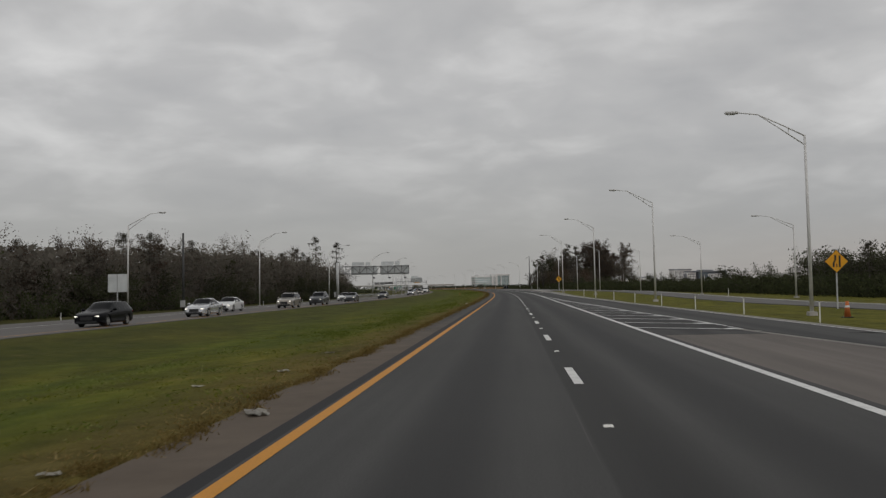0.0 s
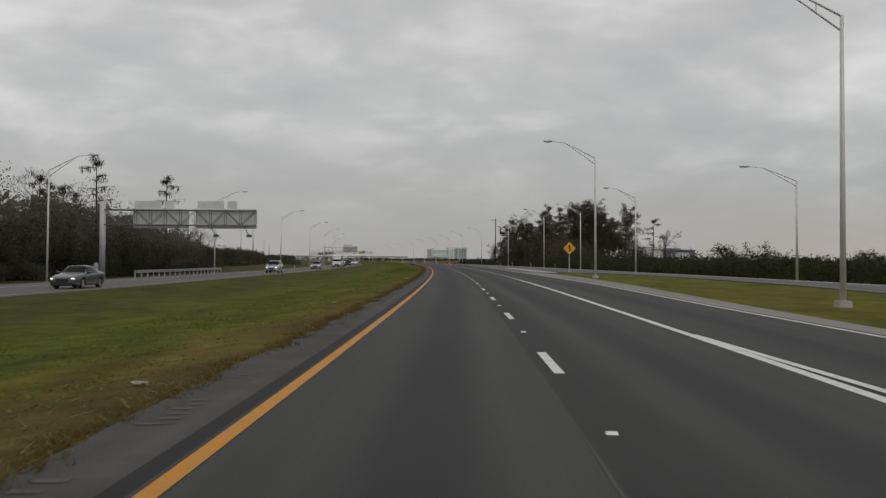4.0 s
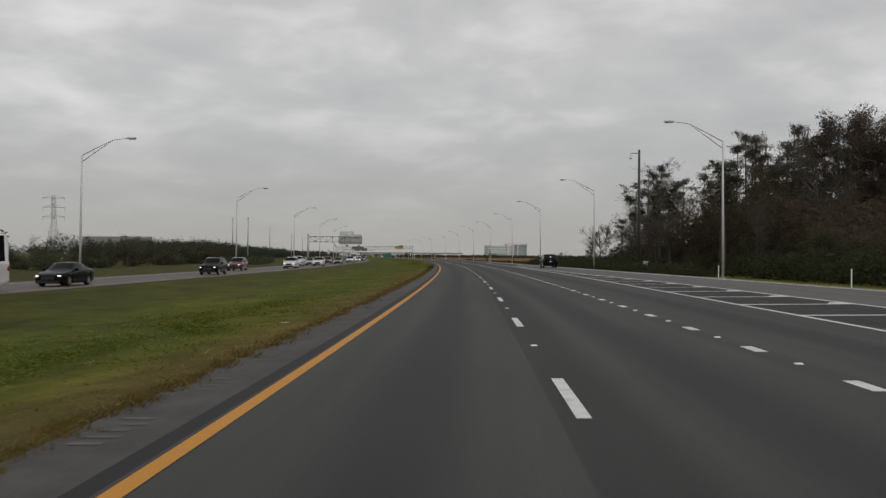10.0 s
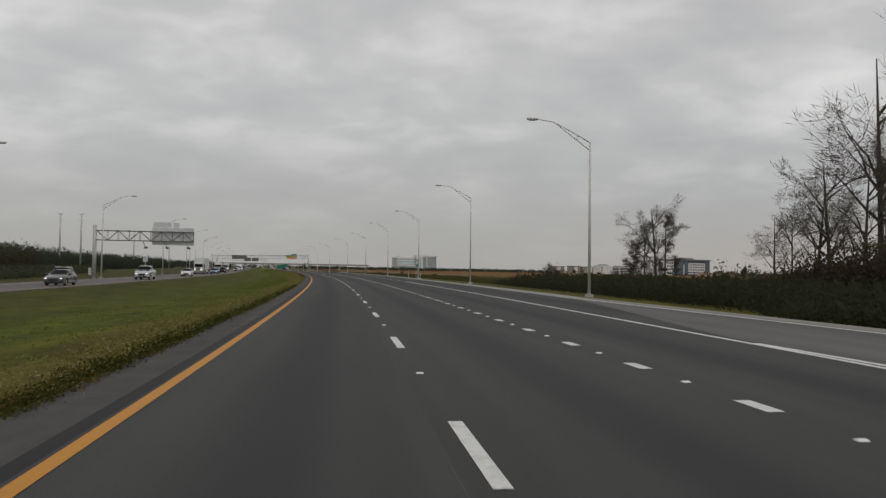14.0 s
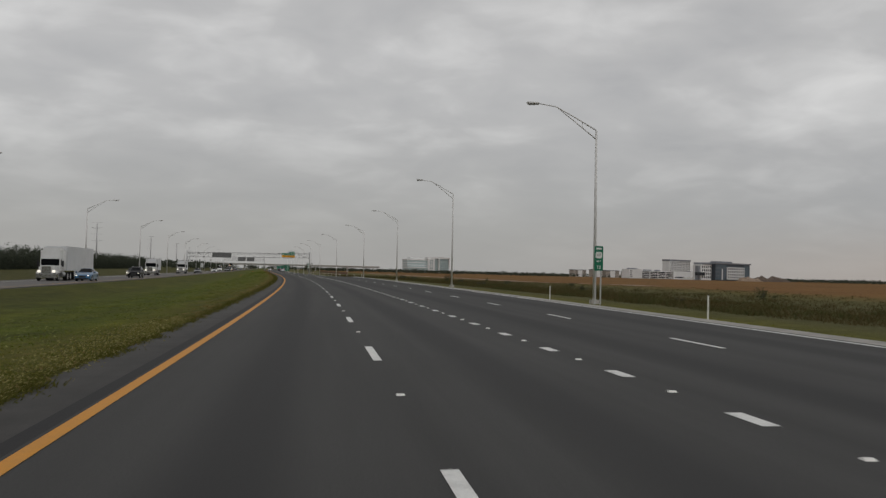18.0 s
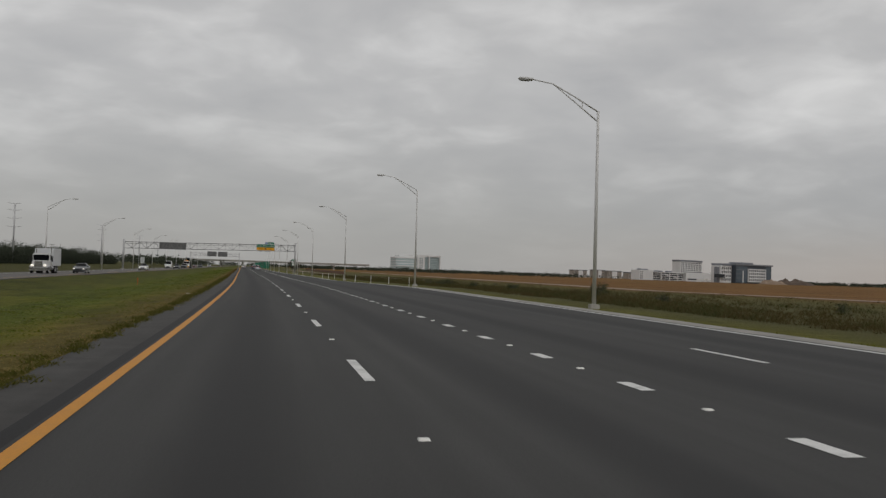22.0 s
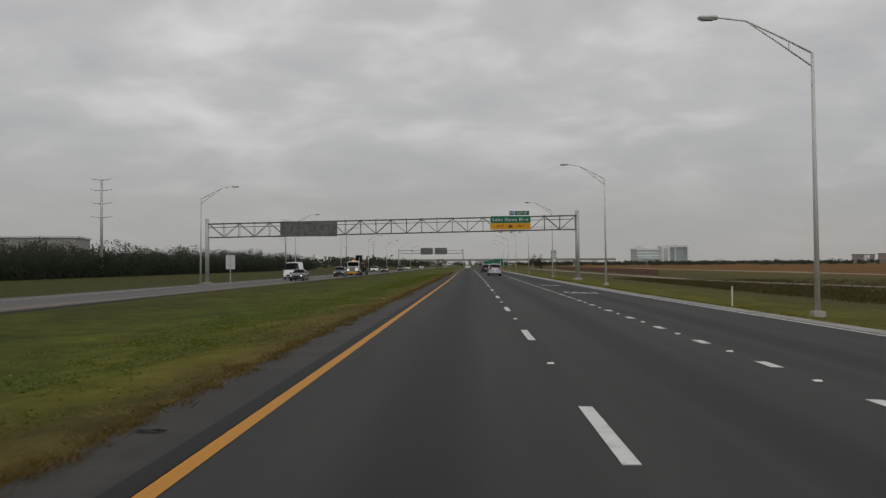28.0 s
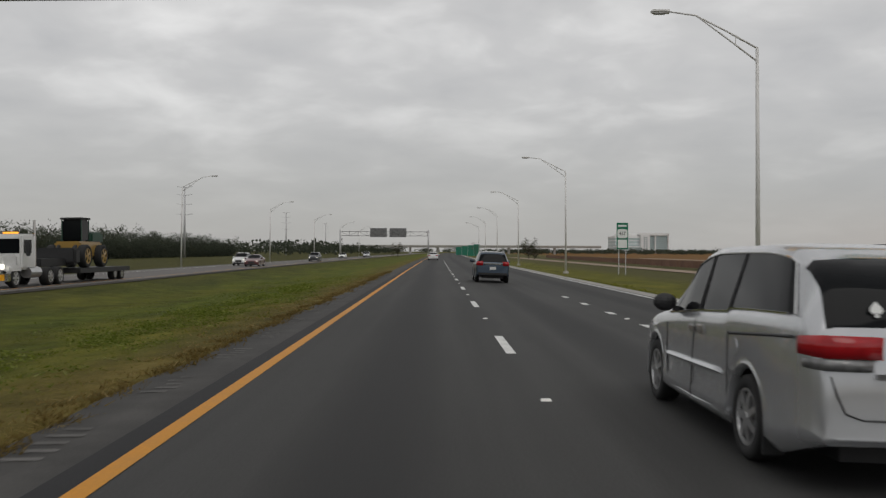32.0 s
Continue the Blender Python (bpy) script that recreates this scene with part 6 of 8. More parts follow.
def far_woods():
    """Tree line on the horizon, crowns of many small sprays, too far to count."""
    rng = np.random.default_rng(21)
    groups = []
    for s0, s1, a0, a1, n, hi in ((1440, 2300, -60, -140, 260, 8), (760, 1440, -98, -150, 700, 9.5), (640, 780, -85, -150, 150, 8.5), (2100, 3000, 40, 1300, 1100, 6.5), (1900, 2600, 60, 600, 420, 5), (1800, 2600, 800, 1500, 620, 6), (1450, 2800, -150, -700, 380, 10), (900, 1500, -220, -420, 160, 9), (2400, 3000, -60, 60, 70, 8), (600, 1200, 700, 1200, 160, 9), (200, 700, 300, 560, 170, 9)):
        for k in range(n):
            s, lat = rng.uniform(s0, s1), rng.uniform(min(a0, a1), max(a0, a1))
            if 1700 < s < 2700 and 560 < lat < 900 and s < 2480:
                continue
            close = s < 1440 and lat < 0
            h = hi * (rng.uniform(0.75, 1.1) if close else rng.uniform(0.55, 1.15))
            p = at(s, lat, -0.8)
            c = np.array([[p.x + rng.normal(0, h * 0.22), p.y + rng.normal(0, h * 0.22), p.z + h * rng.uniform(0.25, 0.95)] for _ in range(9 if close else 6)])
            groups.append(leaves(rng, c, 200 if close else 34, 0.27 if close else 0.95, 0.7 if close else 1.6, 0.9 if close else 0.45)[0])
    v = np.concatenate(groups)
    ob = mesh_ob("far_trees", v.tolist(), np.arange(len(v)).reshape(-1, 4).tolist(), LEAF_HAZED)
    tagged(ob, "distant dark tree line on the horizon", "trees", kind="stuff")


far_woods()
# ---- vehicles ----


def carpaint(name, col, metal=0.35, rough=0.28, coat=0.6):
    m = Mat(name, rough, metal, 0.5 if coat > 0.5 else 0.08)
    v = m.coords()
    dirt = m.noise(v, 2.2, 4)
    low = m.ramp(dirt, [(0.3, tuple(c * 0.9 for c in col)), (0.7, col)])
    m.base(low)
    m.p.inputs["Coat Weight"].default_value = coat
    m.p.inputs["Coat Roughness"].default_value = 0.06
    return m.mat


def lit(name, col, power):
    m = Mat(name, 0.2)
    m.p.inputs["Base Color"].default_value = (*col, 1)
    m.p.inputs["Emission Color"].default_value = (*col, 1)
    m.p.inputs["Emission Strength"].default_value = power
    return m.mat


SILVER = carpaint("silver_car_paint", (0.56, 0.57, 0.585), 0.7, 0.24, 0.7)
BLUE = carpaint("slate_blue_car_paint", (0.020, 0.040, 0.066), 0.4)
BLACKCAR = carpaint("black_car_paint", (0.004, 0.0045, 0.0055), 0.0, 0.25, 0.05)
WHITECAR = carpaint("white_car_paint", (0.68, 0.68, 0.67), 0.0, 0.3)
GREYCAR = carpaint("dark_grey_car_paint", (0.05, 0.055, 0.06), 0.4)
REDCAR = carpaint("maroon_car_paint", (0.10, 0.02, 0.02), 0.3)
TEALCAR = carpaint("bright_blue_car_paint", (0.02, 0.12, 0.25), 0.3)
TANCAR = carpaint("champagne_car_paint", (0.33, 0.30, 0.26), 0.5)
YELLOWCAR = carpaint("yellow_machine_paint", (0.30, 0.18, 0.03), 0.0, 0.5)
TINT = plain("tinted_car_glass", (0.006, 0.007, 0.008), 0.06, 0.0, 0.05, spec=0.1)
TYRE = plain("tyre_rubber", (0.014, 0.014, 0.014), 0.85)
ALLOY = plain("alloy_wheel", (0.50, 0.50, 0.50), 0.3, 0.8, 0.06)
TRIM = plain("black_plastic_trim", (0.018, 0.018, 0.019), 0.6)
BRIGHTRIM = plain("polished_wheel", (0.72, 0.72, 0.72), 0.3, 0.3, 0.05)
CHROME = plain("chrome_trim", (0.62, 0.62, 0.62), 0.12, 1.0, 0.03)
LAMPRED = plain("red_tail_lamp", (0.36, 0.008, 0.012), 0.12, 0, 0.2, 9.0)
LAMPCLEAR = plain("clear_lamp_lens", (0.20, 0.20, 0.20), 0.1, 0.3, 0.35, 14.0)
HEADLIT = lit("lit_headlamp", (1.0, 0.95, 0.84), 0.8)
PLATE = plain("number_plate", (0.6, 0.6, 0.58), 0.5)


def lathe(profile, sides, side=1):
    """Turn (x, radius) points about the x axis."""
    bm = bmesh.new()
    rings = [[bm.verts.new((x * side, r * math.cos(6.28318 * k / sides), r * math.sin(6.28318 * k / sides))) for k in range(sides)] for x, r in profile]
    for a, b in zip(rings, rings[1:]):
        for k in range(sides):
            f = (a[k], a[(k + 1) % sides], b[(k + 1) % sides], b[k])
            bm.faces.new(f if side > 0 else f[::-1])
    bmesh.ops.recalc_face_normals(bm, faces=bm.faces)
    return bm


def wheel(ob, x, y, r, side, spokes=5, width=0.23, rim_mat=None):
    """A tyre with its rim as sub-part; side is the outward direction."""
    w = width / 2
    bm = lathe([(-w, r * 0.62), (-w, r * 0.9), (-w * 0.8, r * 0.985), (-w * 0.4, r), (w * 0.4, r), (w * 0.8, r * 0.985), (w, r * 0.9), (w * 0.96, r * 0.68), (w * 0.7, r * 0.66), (w * 0.7, 0.01)], 28, side)
    tyre = part("wheel", bm, TYRE, ob, "black tyre", True)
    tyre.location = (x, y, r)
    bm = lathe([(w * 0.72, r * 0.66), (w * 0.95, r * 0.67), (w * 0.95, r * 0.62), (w * 0.74, r * 0.6)], 28, side)
    for k in range(spokes):
        a = 6.28318 * k / spokes
        c, s = math.cos(a), math.sin(a)
        hw0, hw1 = r * 0.10, r * (0.12 if spokes < 7 else 0.075)
        pts = [(w * 0.98, r * 0.08, -hw0), (w * 0.98, r * 0.08, hw0), (w * 0.9, r * 0.63, hw1), (w * 0.9, r * 0.63, -hw1)]
        vs = [bm.verts.new((px * side, py * c - pz * s, py * s + pz * c)) for px, py, pz in pts]
        vb = [bm.verts.new((v.co.x - 0.03 * side, v.co.y, v.co.z)) for v in vs]
        bm.faces.new(vs)
        for i in range(4):
            bm.faces.new((vs[i], vs[(i + 1) % 4], vb[(i + 1) % 4], vb[i]))
    disc_x(bm, w * 0.9 * side, w * 1.02 * side, r * 0.13, r * 0.11, 14)
    part("rim", bm, rim_mat or ALLOY, tyre, "spoked alloy rim")
    return tyre


def curve(points):
    """A smooth line through the points that never overshoots them."""
    xs, ys = (np.array(c, float) for c in zip(*points))
    h, d = np.diff(xs), np.diff(ys) / np.diff(xs)
    m = np.zeros(len(xs))
    m[0], m[-1] = d[0], d[-1]
    for k in range(1, len(xs) - 1):
        if d[k - 1] * d[k] > 0:
            m[k] = 2 * d[k - 1] * d[k] / (d[k - 1] + d[k])

    def value(u):
        k = int(min(max(np.searchsorted(xs, u) - 1, 0), len(h) - 1))
        q = min(max((u - xs[k]) / h[k], 0.0), 1.0)
        a, b = q * q * (3 - 2 * q), q * q * (q - 1)
        return float(ys[k] * (1 - a) + ys[k + 1] * a + h[k] * (m[k] * q * (1 - q) ** 2 + m[k + 1] * b))

    return value


def shell(ob, spec, body_mat):
    """The skin of a car from its side and plan curves: body, and each window as a part."""
    L, hw = spec["L"], spec["W"] / 2
    top, belt, plan, roofw = curve(spec["top"]), curve(spec["belt"]), curve(spec["plan"]), curve(spec["roof"])
    clear, r = spec["clear"], spec["r"]
    lean = curve(spec.get("lean", [(0, 0), (1, 0)]))
    axles = [spec["rear_axle"], spec["front_axle"]]
    ra = r * 1.17
    us = set(np.linspace(0, 1, 57).round(4)) | {p[0] for p in spec["top"]}
    for a, b in spec["sides"]:
        us |= {a, b}
    for a, b in (spec["screen"], spec["back"]):
        us |= {a, b}
    for ax in axles:
        for k in np.linspace(-1, 1, 13):
            us.add(round((ax + math.sin(k * 1.5708) * ra * 0.999 + L / 2) / L, 4))
    us = sorted(u for u in us if 0 <= u <= 1)
    us = [u for i, u in enumerate(us) if i == 0 or u - us[i - 1] > 0.0008]
    rows = []
    for u in us:
        y = u * L - L / 2
        zb = clear + 0.16 * max(0.0, 1 - u / 0.10) + 0.10 * max(0.0, (u - 0.92) / 0.08)
        for ax in axles:
            d = abs(y - ax)
            if d < ra:
                zb = max(zb, r + math.sqrt(ra * ra - d * d) * 0.99)
        zt = top(u)
        w = hw * plan(u)
        zbelt = min(belt(u), zt - 0.07)
        tall = max(0.0, min(1.0, (zt - belt(u)) / 0.45))
        rw = hw * (roofw(u) * tall + plan(u) * 0.9 * (1 - tall))
        zs = (zt - 0.10) * tall + (zt - 0.03) * (1 - tall)
        zmid = max(zb + 0.10, (clear + zbelt) * 0.52)
        row = [(w * 0.93, zb), (w * 0.995, zb + 0.14 * (zmid - zb)), (w * 1.0, zb + 0.34 * (zmid - zb)), (w * 0.986, zb + 0.52 * (zmid - zb)), (w, zmid), (w * 0.994, max(zmid + 0.01, zbelt - 0.12)), (w * 0.985, max(zmid + 0.015, zbelt - 0.05)), (w * 0.962, max(zmid + 0.02, zbelt)), (rw, max(zs, zbelt + 0.012)), (rw * 0.93, zt - 0.035 * (0.4 + 0.6 * tall)), (rw * 0.55, zt - 0.008), (0.0, zt)]
        ahead = lean(u) * tall
        rows.append([(x, y + (ahead if k > 7 else 0.0), z) for k, (x, z) in enumerate(row)])
    n = len(rows[0])
    full = [[(-x, y, z) for x, y, z in row] + [p for p in row[-2::-1]] for row in rows]
    m = len(full[0])
    cells = {"body": []}
    for i in range(len(us) - 1):
        mid = (us[i] + us[i + 1]) / 2
        for j in range(m - 1):
            k = min(j, m - 2 - j)
            where = "body"
            if k == 7:
                for q, (a, b) in enumerate(spec["sides"]):
                    if a <= mid <= b and top(mid) - belt(mid) > 0.2:
                        where = ("side_window", q, j < m // 2)
                if where == "body" and min(a for a, _ in spec["sides"]) <= mid <= max(b for _, b in spec["sides"]) and top(mid) - belt(mid) > 0.2:
                    where = ("pillar", int(mid * 40), j < m // 2)
            if k >= 8:
                a, b = spec["screen"]
                if a <= mid <= b:
                    where = ("windscreen", 0, True)
                a, b = spec["back"]
                if a <= mid <= b:
                    where = ("rear_window", 0, True)
            cells.setdefault(where, []).append((i, j))
    for where, quads in cells.items():
        bm = bmesh.new()
        vs = {}

        def v(i, j):
            if (i, j) not in vs:
                vs[i, j] = bm.verts.new(full[i][j])
            return vs[i, j]

        for i, j in quads:
            bm.faces.new((v(i, j), v(i, j + 1), v(i + 1, j + 1), v(i + 1, j)))
        if where == "body":
            for i in (0, len(us) - 1):
                ring = [v(i, j) for j in range(m)]
                bm.faces.new(ring if i else ring[::-1])
        bmesh.ops.remove_doubles(bm, verts=bm.verts, dist=0.0005)
        bmesh.ops.recalc_face_normals(bm, faces=bm.faces)
        if where == "body":
            part("body", bm, body_mat, ob, spec.get("body_label", ""), True)
        else:
            part(where[0], bm, TRIM if where[0] == "pillar" else TINT, ob, "black pillar" if where[0] == "pillar" else "dark tinted glass", True)


def wrap_lamp(spec, sd, inner, outer, z0, z1, reach):
    """A lamp that lies on the skin round a rear corner, thinning to a point along the side."""
    L, hw = spec["L"], spec["W"] / 2
    plan = curve(spec["plan"])
    path = [(inner * hw, -L / 2 - 0.016), ((inner + outer) / 2 * hw * 0.97, -L / 2 - 0.015)]
    for k in range(6):
        u = reach * k / 5
        path.append((hw * plan(u) * 0.996 + 0.004, u * L - L / 2 - 0.010 * (1 - k / 5)))
    bm = bmesh.new()
    rows = []
    for k, (x, y) in enumerate(path):
        thin = 0.0 if k < 4 else (k - 3) / 4.6
        if spec.get("blunt_tail"):
            thin *= 0.3
        zl, zh = z0 + (z1 - z0) * 0.28 * thin, z1 - (z1 - z0) * 0.55 * thin
        nx, ny = (0.0, 0.06) if k < 3 else (-0.06, 0.0)
        rows.append([bm.verts.new((sd * (x + nx), y + ny, zl)), bm.verts.new((sd * x, y, zl)), bm.verts.new((sd * (x + 0.006), y - 0.006 * (k < 3), (zl + zh) / 2)), bm.verts.new((sd * x, y, zh)), bm.verts.new((sd * (x + nx), y + ny, zh))])
    for r0, r1 in zip(rows, rows[1:]):
        for j in range(4):
            bm.faces.new((r0[j], r1[j], r1[j + 1], r0[j + 1]))
    bm.faces.new(rows[0]); bm.faces.new(rows[-1][::-1])
    bmesh.ops.recalc_face_normals(bm, faces=bm.faces)
    return bm


def car(name, m, spec, paint_mat, label, group="", rim=None, spokes=5, lights=True, category="car"):
    ob = thing(name, m, label, category, group)
    L, W, r, clear = spec["L"], spec["W"], spec["r"], spec["clear"]
    hw = W / 2
    shell(ob, spec, paint_mat)
    part("underbody", boxed(-hw * 0.62, hw * 0.62, -L / 2 + 0.25, L / 2 - 0.25, clear + 0.0, clear + 0.55), TRIM, ob)
    for y in (spec["rear_axle"], spec["front_axle"]):
        for sd in (-1, 1):
            wheel(ob, sd * (hw - 0.135), y, r, sd, spokes, rim_mat=rim)
            part("wheel_well", boxed(sd * hw * 0.55 - 0.12, sd * hw * 0.55 + 0.12, y - r * 1.1, y + r * 1.1, clear + 0.1, r * 2.12), TRIM, ob)
    zb = spec["bumper"]
    part("bumper_rear", boxed(-hw * 0.80, hw * 0.80, -L / 2 - 0.02, -L / 2 + 0.1, clear + 0.17, clear + 0.24, bevel=0.03) if spec.get("soft_bumper") else boxed(-hw * 0.86, hw * 0.86, -L / 2 - 0.03, -L / 2 + 0.1, clear + 0.15, zb * 0.76, bevel=0.03), TRIM if spec.get("dark_bumper") else paint_mat, ob)
    part("bumper_front", boxed(-hw * 0.72, hw * 0.72, L / 2 - 0.12, L / 2 + 0.03, clear + 0.02, zb * 0.62, bevel=0.03), TRIM, ob)
    part("grille", boxed(-hw * 0.42, hw * 0.42, L / 2 - 0.06, L / 2 + 0.02, zb * 0.66, zb * 1.02, bevel=0.015), TRIM, ob, "black grille")
    part("plate", boxed(-0.16, 0.16, -L / 2 - 0.035, -L / 2 - 0.005, zb * 0.98, zb * 0.98 + 0.15), PLATE, ob, "pale number plate")
    zl = spec["lamp"]
    for sd in (-1, 1):
        bm = boxed(min(sd * hw * 0.58, sd * hw * 0.83), max(sd * hw * 0.58, sd * hw * 0.83), L / 2 - 0.22, L / 2 - 0.02, zb * 0.96, zb * 1.10, bevel=0.03)
        part("headlamp", bm, HEADLIT if lights else LAMPCLEAR, ob, "headlamp")
        t0, t1, z0, z1 = spec["tail"]
        tail = part("tail_lamp", wrap_lamp(spec, sd, t0, t1, z0, z1, spec.get("wrap", 0.045)), LAMPRED, ob, "red tail lamp", True)
        if spec.get("clear_tail"):
            part("reversing_lens", wrap_lamp(spec, sd, t0 + 0.06, t1, z0 - 0.085, z0 - 0.006, spec.get("wrap", 0.045) * 0.75), LAMPCLEAR, tail, "clear lower lens", True)
        u = spec["mirror"]
        y = u * L - L / 2
        zm = curve(spec["belt"])(u) + 0.07
        bm = bmesh.new()
        bmesh.ops.create_uvsphere(bm, u_segments=14, v_segments=9, radius=1.0, matrix=Matrix.Translation((sd * (hw + 0.09), y + 0.01, zm + 0.03)) @ Matrix.Diagonal((0.125, 0.085, 0.095, 1)))
        mirror = part("door_mirror", bm, TRIM if spec.get("dark_mirror") else paint_mat, ob)
        part("mirror_stalk", boxed(min(sd * (hw - 0.14), sd * hw), max(sd * (hw - 0.14), sd * hw), y - 0.03, y + 0.05, zm - 0.06, zm - 0.01), TRIM, mirror)
        for u in spec["handles"]:
            y = u * L - L / 2
            zh = curve(spec["belt"])(u) - 0.15
            part("door_handle", boxed(min(sd * (hw - 0.015), sd * (hw + 0.02)), max(sd * (hw - 0.015), sd * (hw + 0.02)), y - 0.1, y + 0.1, zh - 0.018, zh + 0.018, bevel=0.008), CHROME if spec.get("chrome") else paint_mat, ob)
        if spec.get("rails"):
            a, b, z = spec["rails"]
            part("roof_rail", tubed([(sd * hw * 0.66, a * L - L / 2, z - 0.06), (sd * hw * 0.66, a * L - L / 2 + 0.15, z + 0.01), (sd * hw * 0.66, b * L - L / 2 - 0.15, z + 0.01), (sd * hw * 0.66, b * L - L / 2, z - 0.06)], 0.022, 6), ALLOY, ob)
    return ob


SEDAN = dict(L=4.85, W=1.84, r=0.33, clear=0.19, rear_axle=-1.38, front_axle=1.42, bumper=0.62, lamp=0.66,
    top=[(0, 0.72), (0.012, 0.98), (0.04, 1.04), (0.13, 1.09), (0.30, 1.42), (0.40, 1.465), (0.52, 1.45), (0.70, 1.0), (0.75, 0.96), (0.92, 0.80), (0.985, 0.68), (1, 0.55)],
    belt=[(0, 0.98), (0.3, 0.97), (0.7, 0.90), (1, 0.8)], plan=[(0, 0.84), (0.03, 0.93), (0.12, 0.985), (0.3, 1), (0.8, 1), (0.92, 0.95), (0.98, 0.84), (1, 0.72)],
    roof=[(0, 0.62), (0.4, 0.68), (0.7, 0.70), (1, 0.7)], screen=(0.535, 0.69), back=(0.145, 0.28), sides=[(0.27, 0.42), (0.435, 0.62)], tail=(0.52, 0.84, 0.78, 0.95), mirror=0.64, handles=(0.33, 0.50))
WAGON = dict(SEDAN, L=4.9, top=[(0, 0.7), (0.012, 1.0), (0.06, 1.42), (0.12, 1.50), (0.40, 1.52), (0.53, 1.48), (0.70, 1.02), (0.75, 0.97), (0.92, 0.82), (0.985, 0.70), (1, 0.55)], back=(0.014, 0.055), sides=[(0.07, 0.24), (0.255, 0.42), (0.435, 0.62)])
SUV = dict(L=4.65, W=1.88, r=0.36, clear=0.24, rear_axle=-1.33, front_axle=1.38, bumper=0.72, lamp=0.8, dark_bumper=True,
    top=[(0, 0.86), (0.012, 1.06), (0.065, 1.56), (0.11, 1.66), (0.40, 1.70), (0.54, 1.65), (0.70, 1.14), (0.76, 1.08), (0.93, 0.96), (0.985, 0.82), (1, 0.62)],
    belt=[(0, 1.10), (0.3, 1.08), (0.7, 1.02), (1, 0.95)], plan=[(0, 0.86), (0.03, 0.95), (0.1, 0.99), (0.3, 1), (0.82, 1), (0.93, 0.95), (0.98, 0.85), (1, 0.74)],
    roof=[(0, 0.70), (0.1, 0.74), (0.5, 0.76), (1, 0.72)], screen=(0.545, 0.69), back=(0.016, 0.062), sides=[(0.09, 0.20), (0.215, 0.40), (0.415, 0.62)], tail=(0.56, 0.93, 0.92, 1.14), mirror=0.63, handles=(0.30, 0.48), rails=(0.12, 0.48, 1.71))
BIGSUV = dict(L=5.27, W=2.0, r=0.40, clear=0.27, rear_axle=-1.52, front_axle=1.60, bumper=0.80, lamp=0.9,
    top=[(0, 0.95), (0.010, 1.20), (0.045, 1.72), (0.075, 1.86), (0.40, 1.90), (0.56, 1.84), (0.68, 1.30), (0.73, 1.25), (0.94, 1.14), (0.988, 0.98), (1, 0.75)],
    belt=[(0, 1.28), (0.3, 1.25), (0.7, 1.20), (1, 1.1)], plan=[(0, 0.93), (0.02, 0.97), (0.08, 1), (0.85, 1), (0.94, 0.97), (0.985, 0.9), (1, 0.82)],
    roof=[(0, 0.78), (0.1, 0.80), (0.6, 0.80), (1, 0.78)], screen=(0.565, 0.675), back=(0.014, 0.044), sides=[(0.06, 0.22), (0.235, 0.41), (0.425, 0.61)], wrap=0.02, tail=(0.80, 0.97, 0.98, 1.24), mirror=0.62, handles=(0.30, 0.48), rails=(0.06, 0.50, 1.93), chrome=True)
MINIVAN = dict(L=5.15, W=2.0, r=0.345, clear=0.20, rear_axle=-1.40, front_axle=1.60, bumper=0.66, lamp=0.8,
    top=[(0, 0.72), (0.006, 0.98), (0.014, 1.12), (0.030, 1.42), (0.046, 1.63), (0.058, 1.695), (0.09, 1.735), (0.25, 1.775), (0.45, 1.765), (0.58, 1.68), (0.76, 1.13), (0.80, 1.06), (0.93, 0.90), (0.985, 0.74), (1, 0.55)],
    belt=[(0, 1.235), (0.10, 1.225), (0.325, 1.185), (0.335, 1.155), (0.50, 1.11), (0.72, 1.02), (1, 0.88)], plan=[(0, 0.84), (0.015, 0.90), (0.05, 0.96), (0.12, 0.99), (0.3, 1), (0.82, 1), (0.92, 0.95), (0.975, 0.85), (1, 0.70)],
    roof=[(0, 0.74), (0.1, 0.80), (0.45, 0.82), (0.75, 0.80), (1, 0.74)], lean=[(0, 0), (0.035, 0.12), (0.058, 0.38), (0.11, 0.27), (0.20, 0.09), (0.33, 0), (1, 0)], screen=(0.585, 0.745), back=(0.017, 0.050), sides=[(0.058, 0.325), (0.335, 0.492), (0.508, 0.668), (0.675, 0.715)], tail=(0.46, 0.93, 0.955, 1.11), clear_tail=True, blunt_tail=True, soft_bumper=True, wrap=0.044, mirror=0.665, handles=(0.475, 0.525), chrome=True, dark_mirror=True)
PICKUP = dict(BIGSUV, L=5.8, top=[(0, 0.9), (0.008, 1.28), (0.34, 1.32), (0.352, 1.36), (0.385, 1.80), (0.42, 1.90), (0.55, 1.88), (0.60, 1.82), (0.71, 1.30), (0.75, 1.25), (0.95, 1.16), (0.988, 0.98), (1, 0.75)], back=(0.354, 0.383), screen=(0.605, 0.705), sides=[(0.40, 0.49), (0.505, 0.635)], rear_axle=-1.75, front_axle=1.95, rails=None, mirror=0.64, handles=(0.43, 0.52))
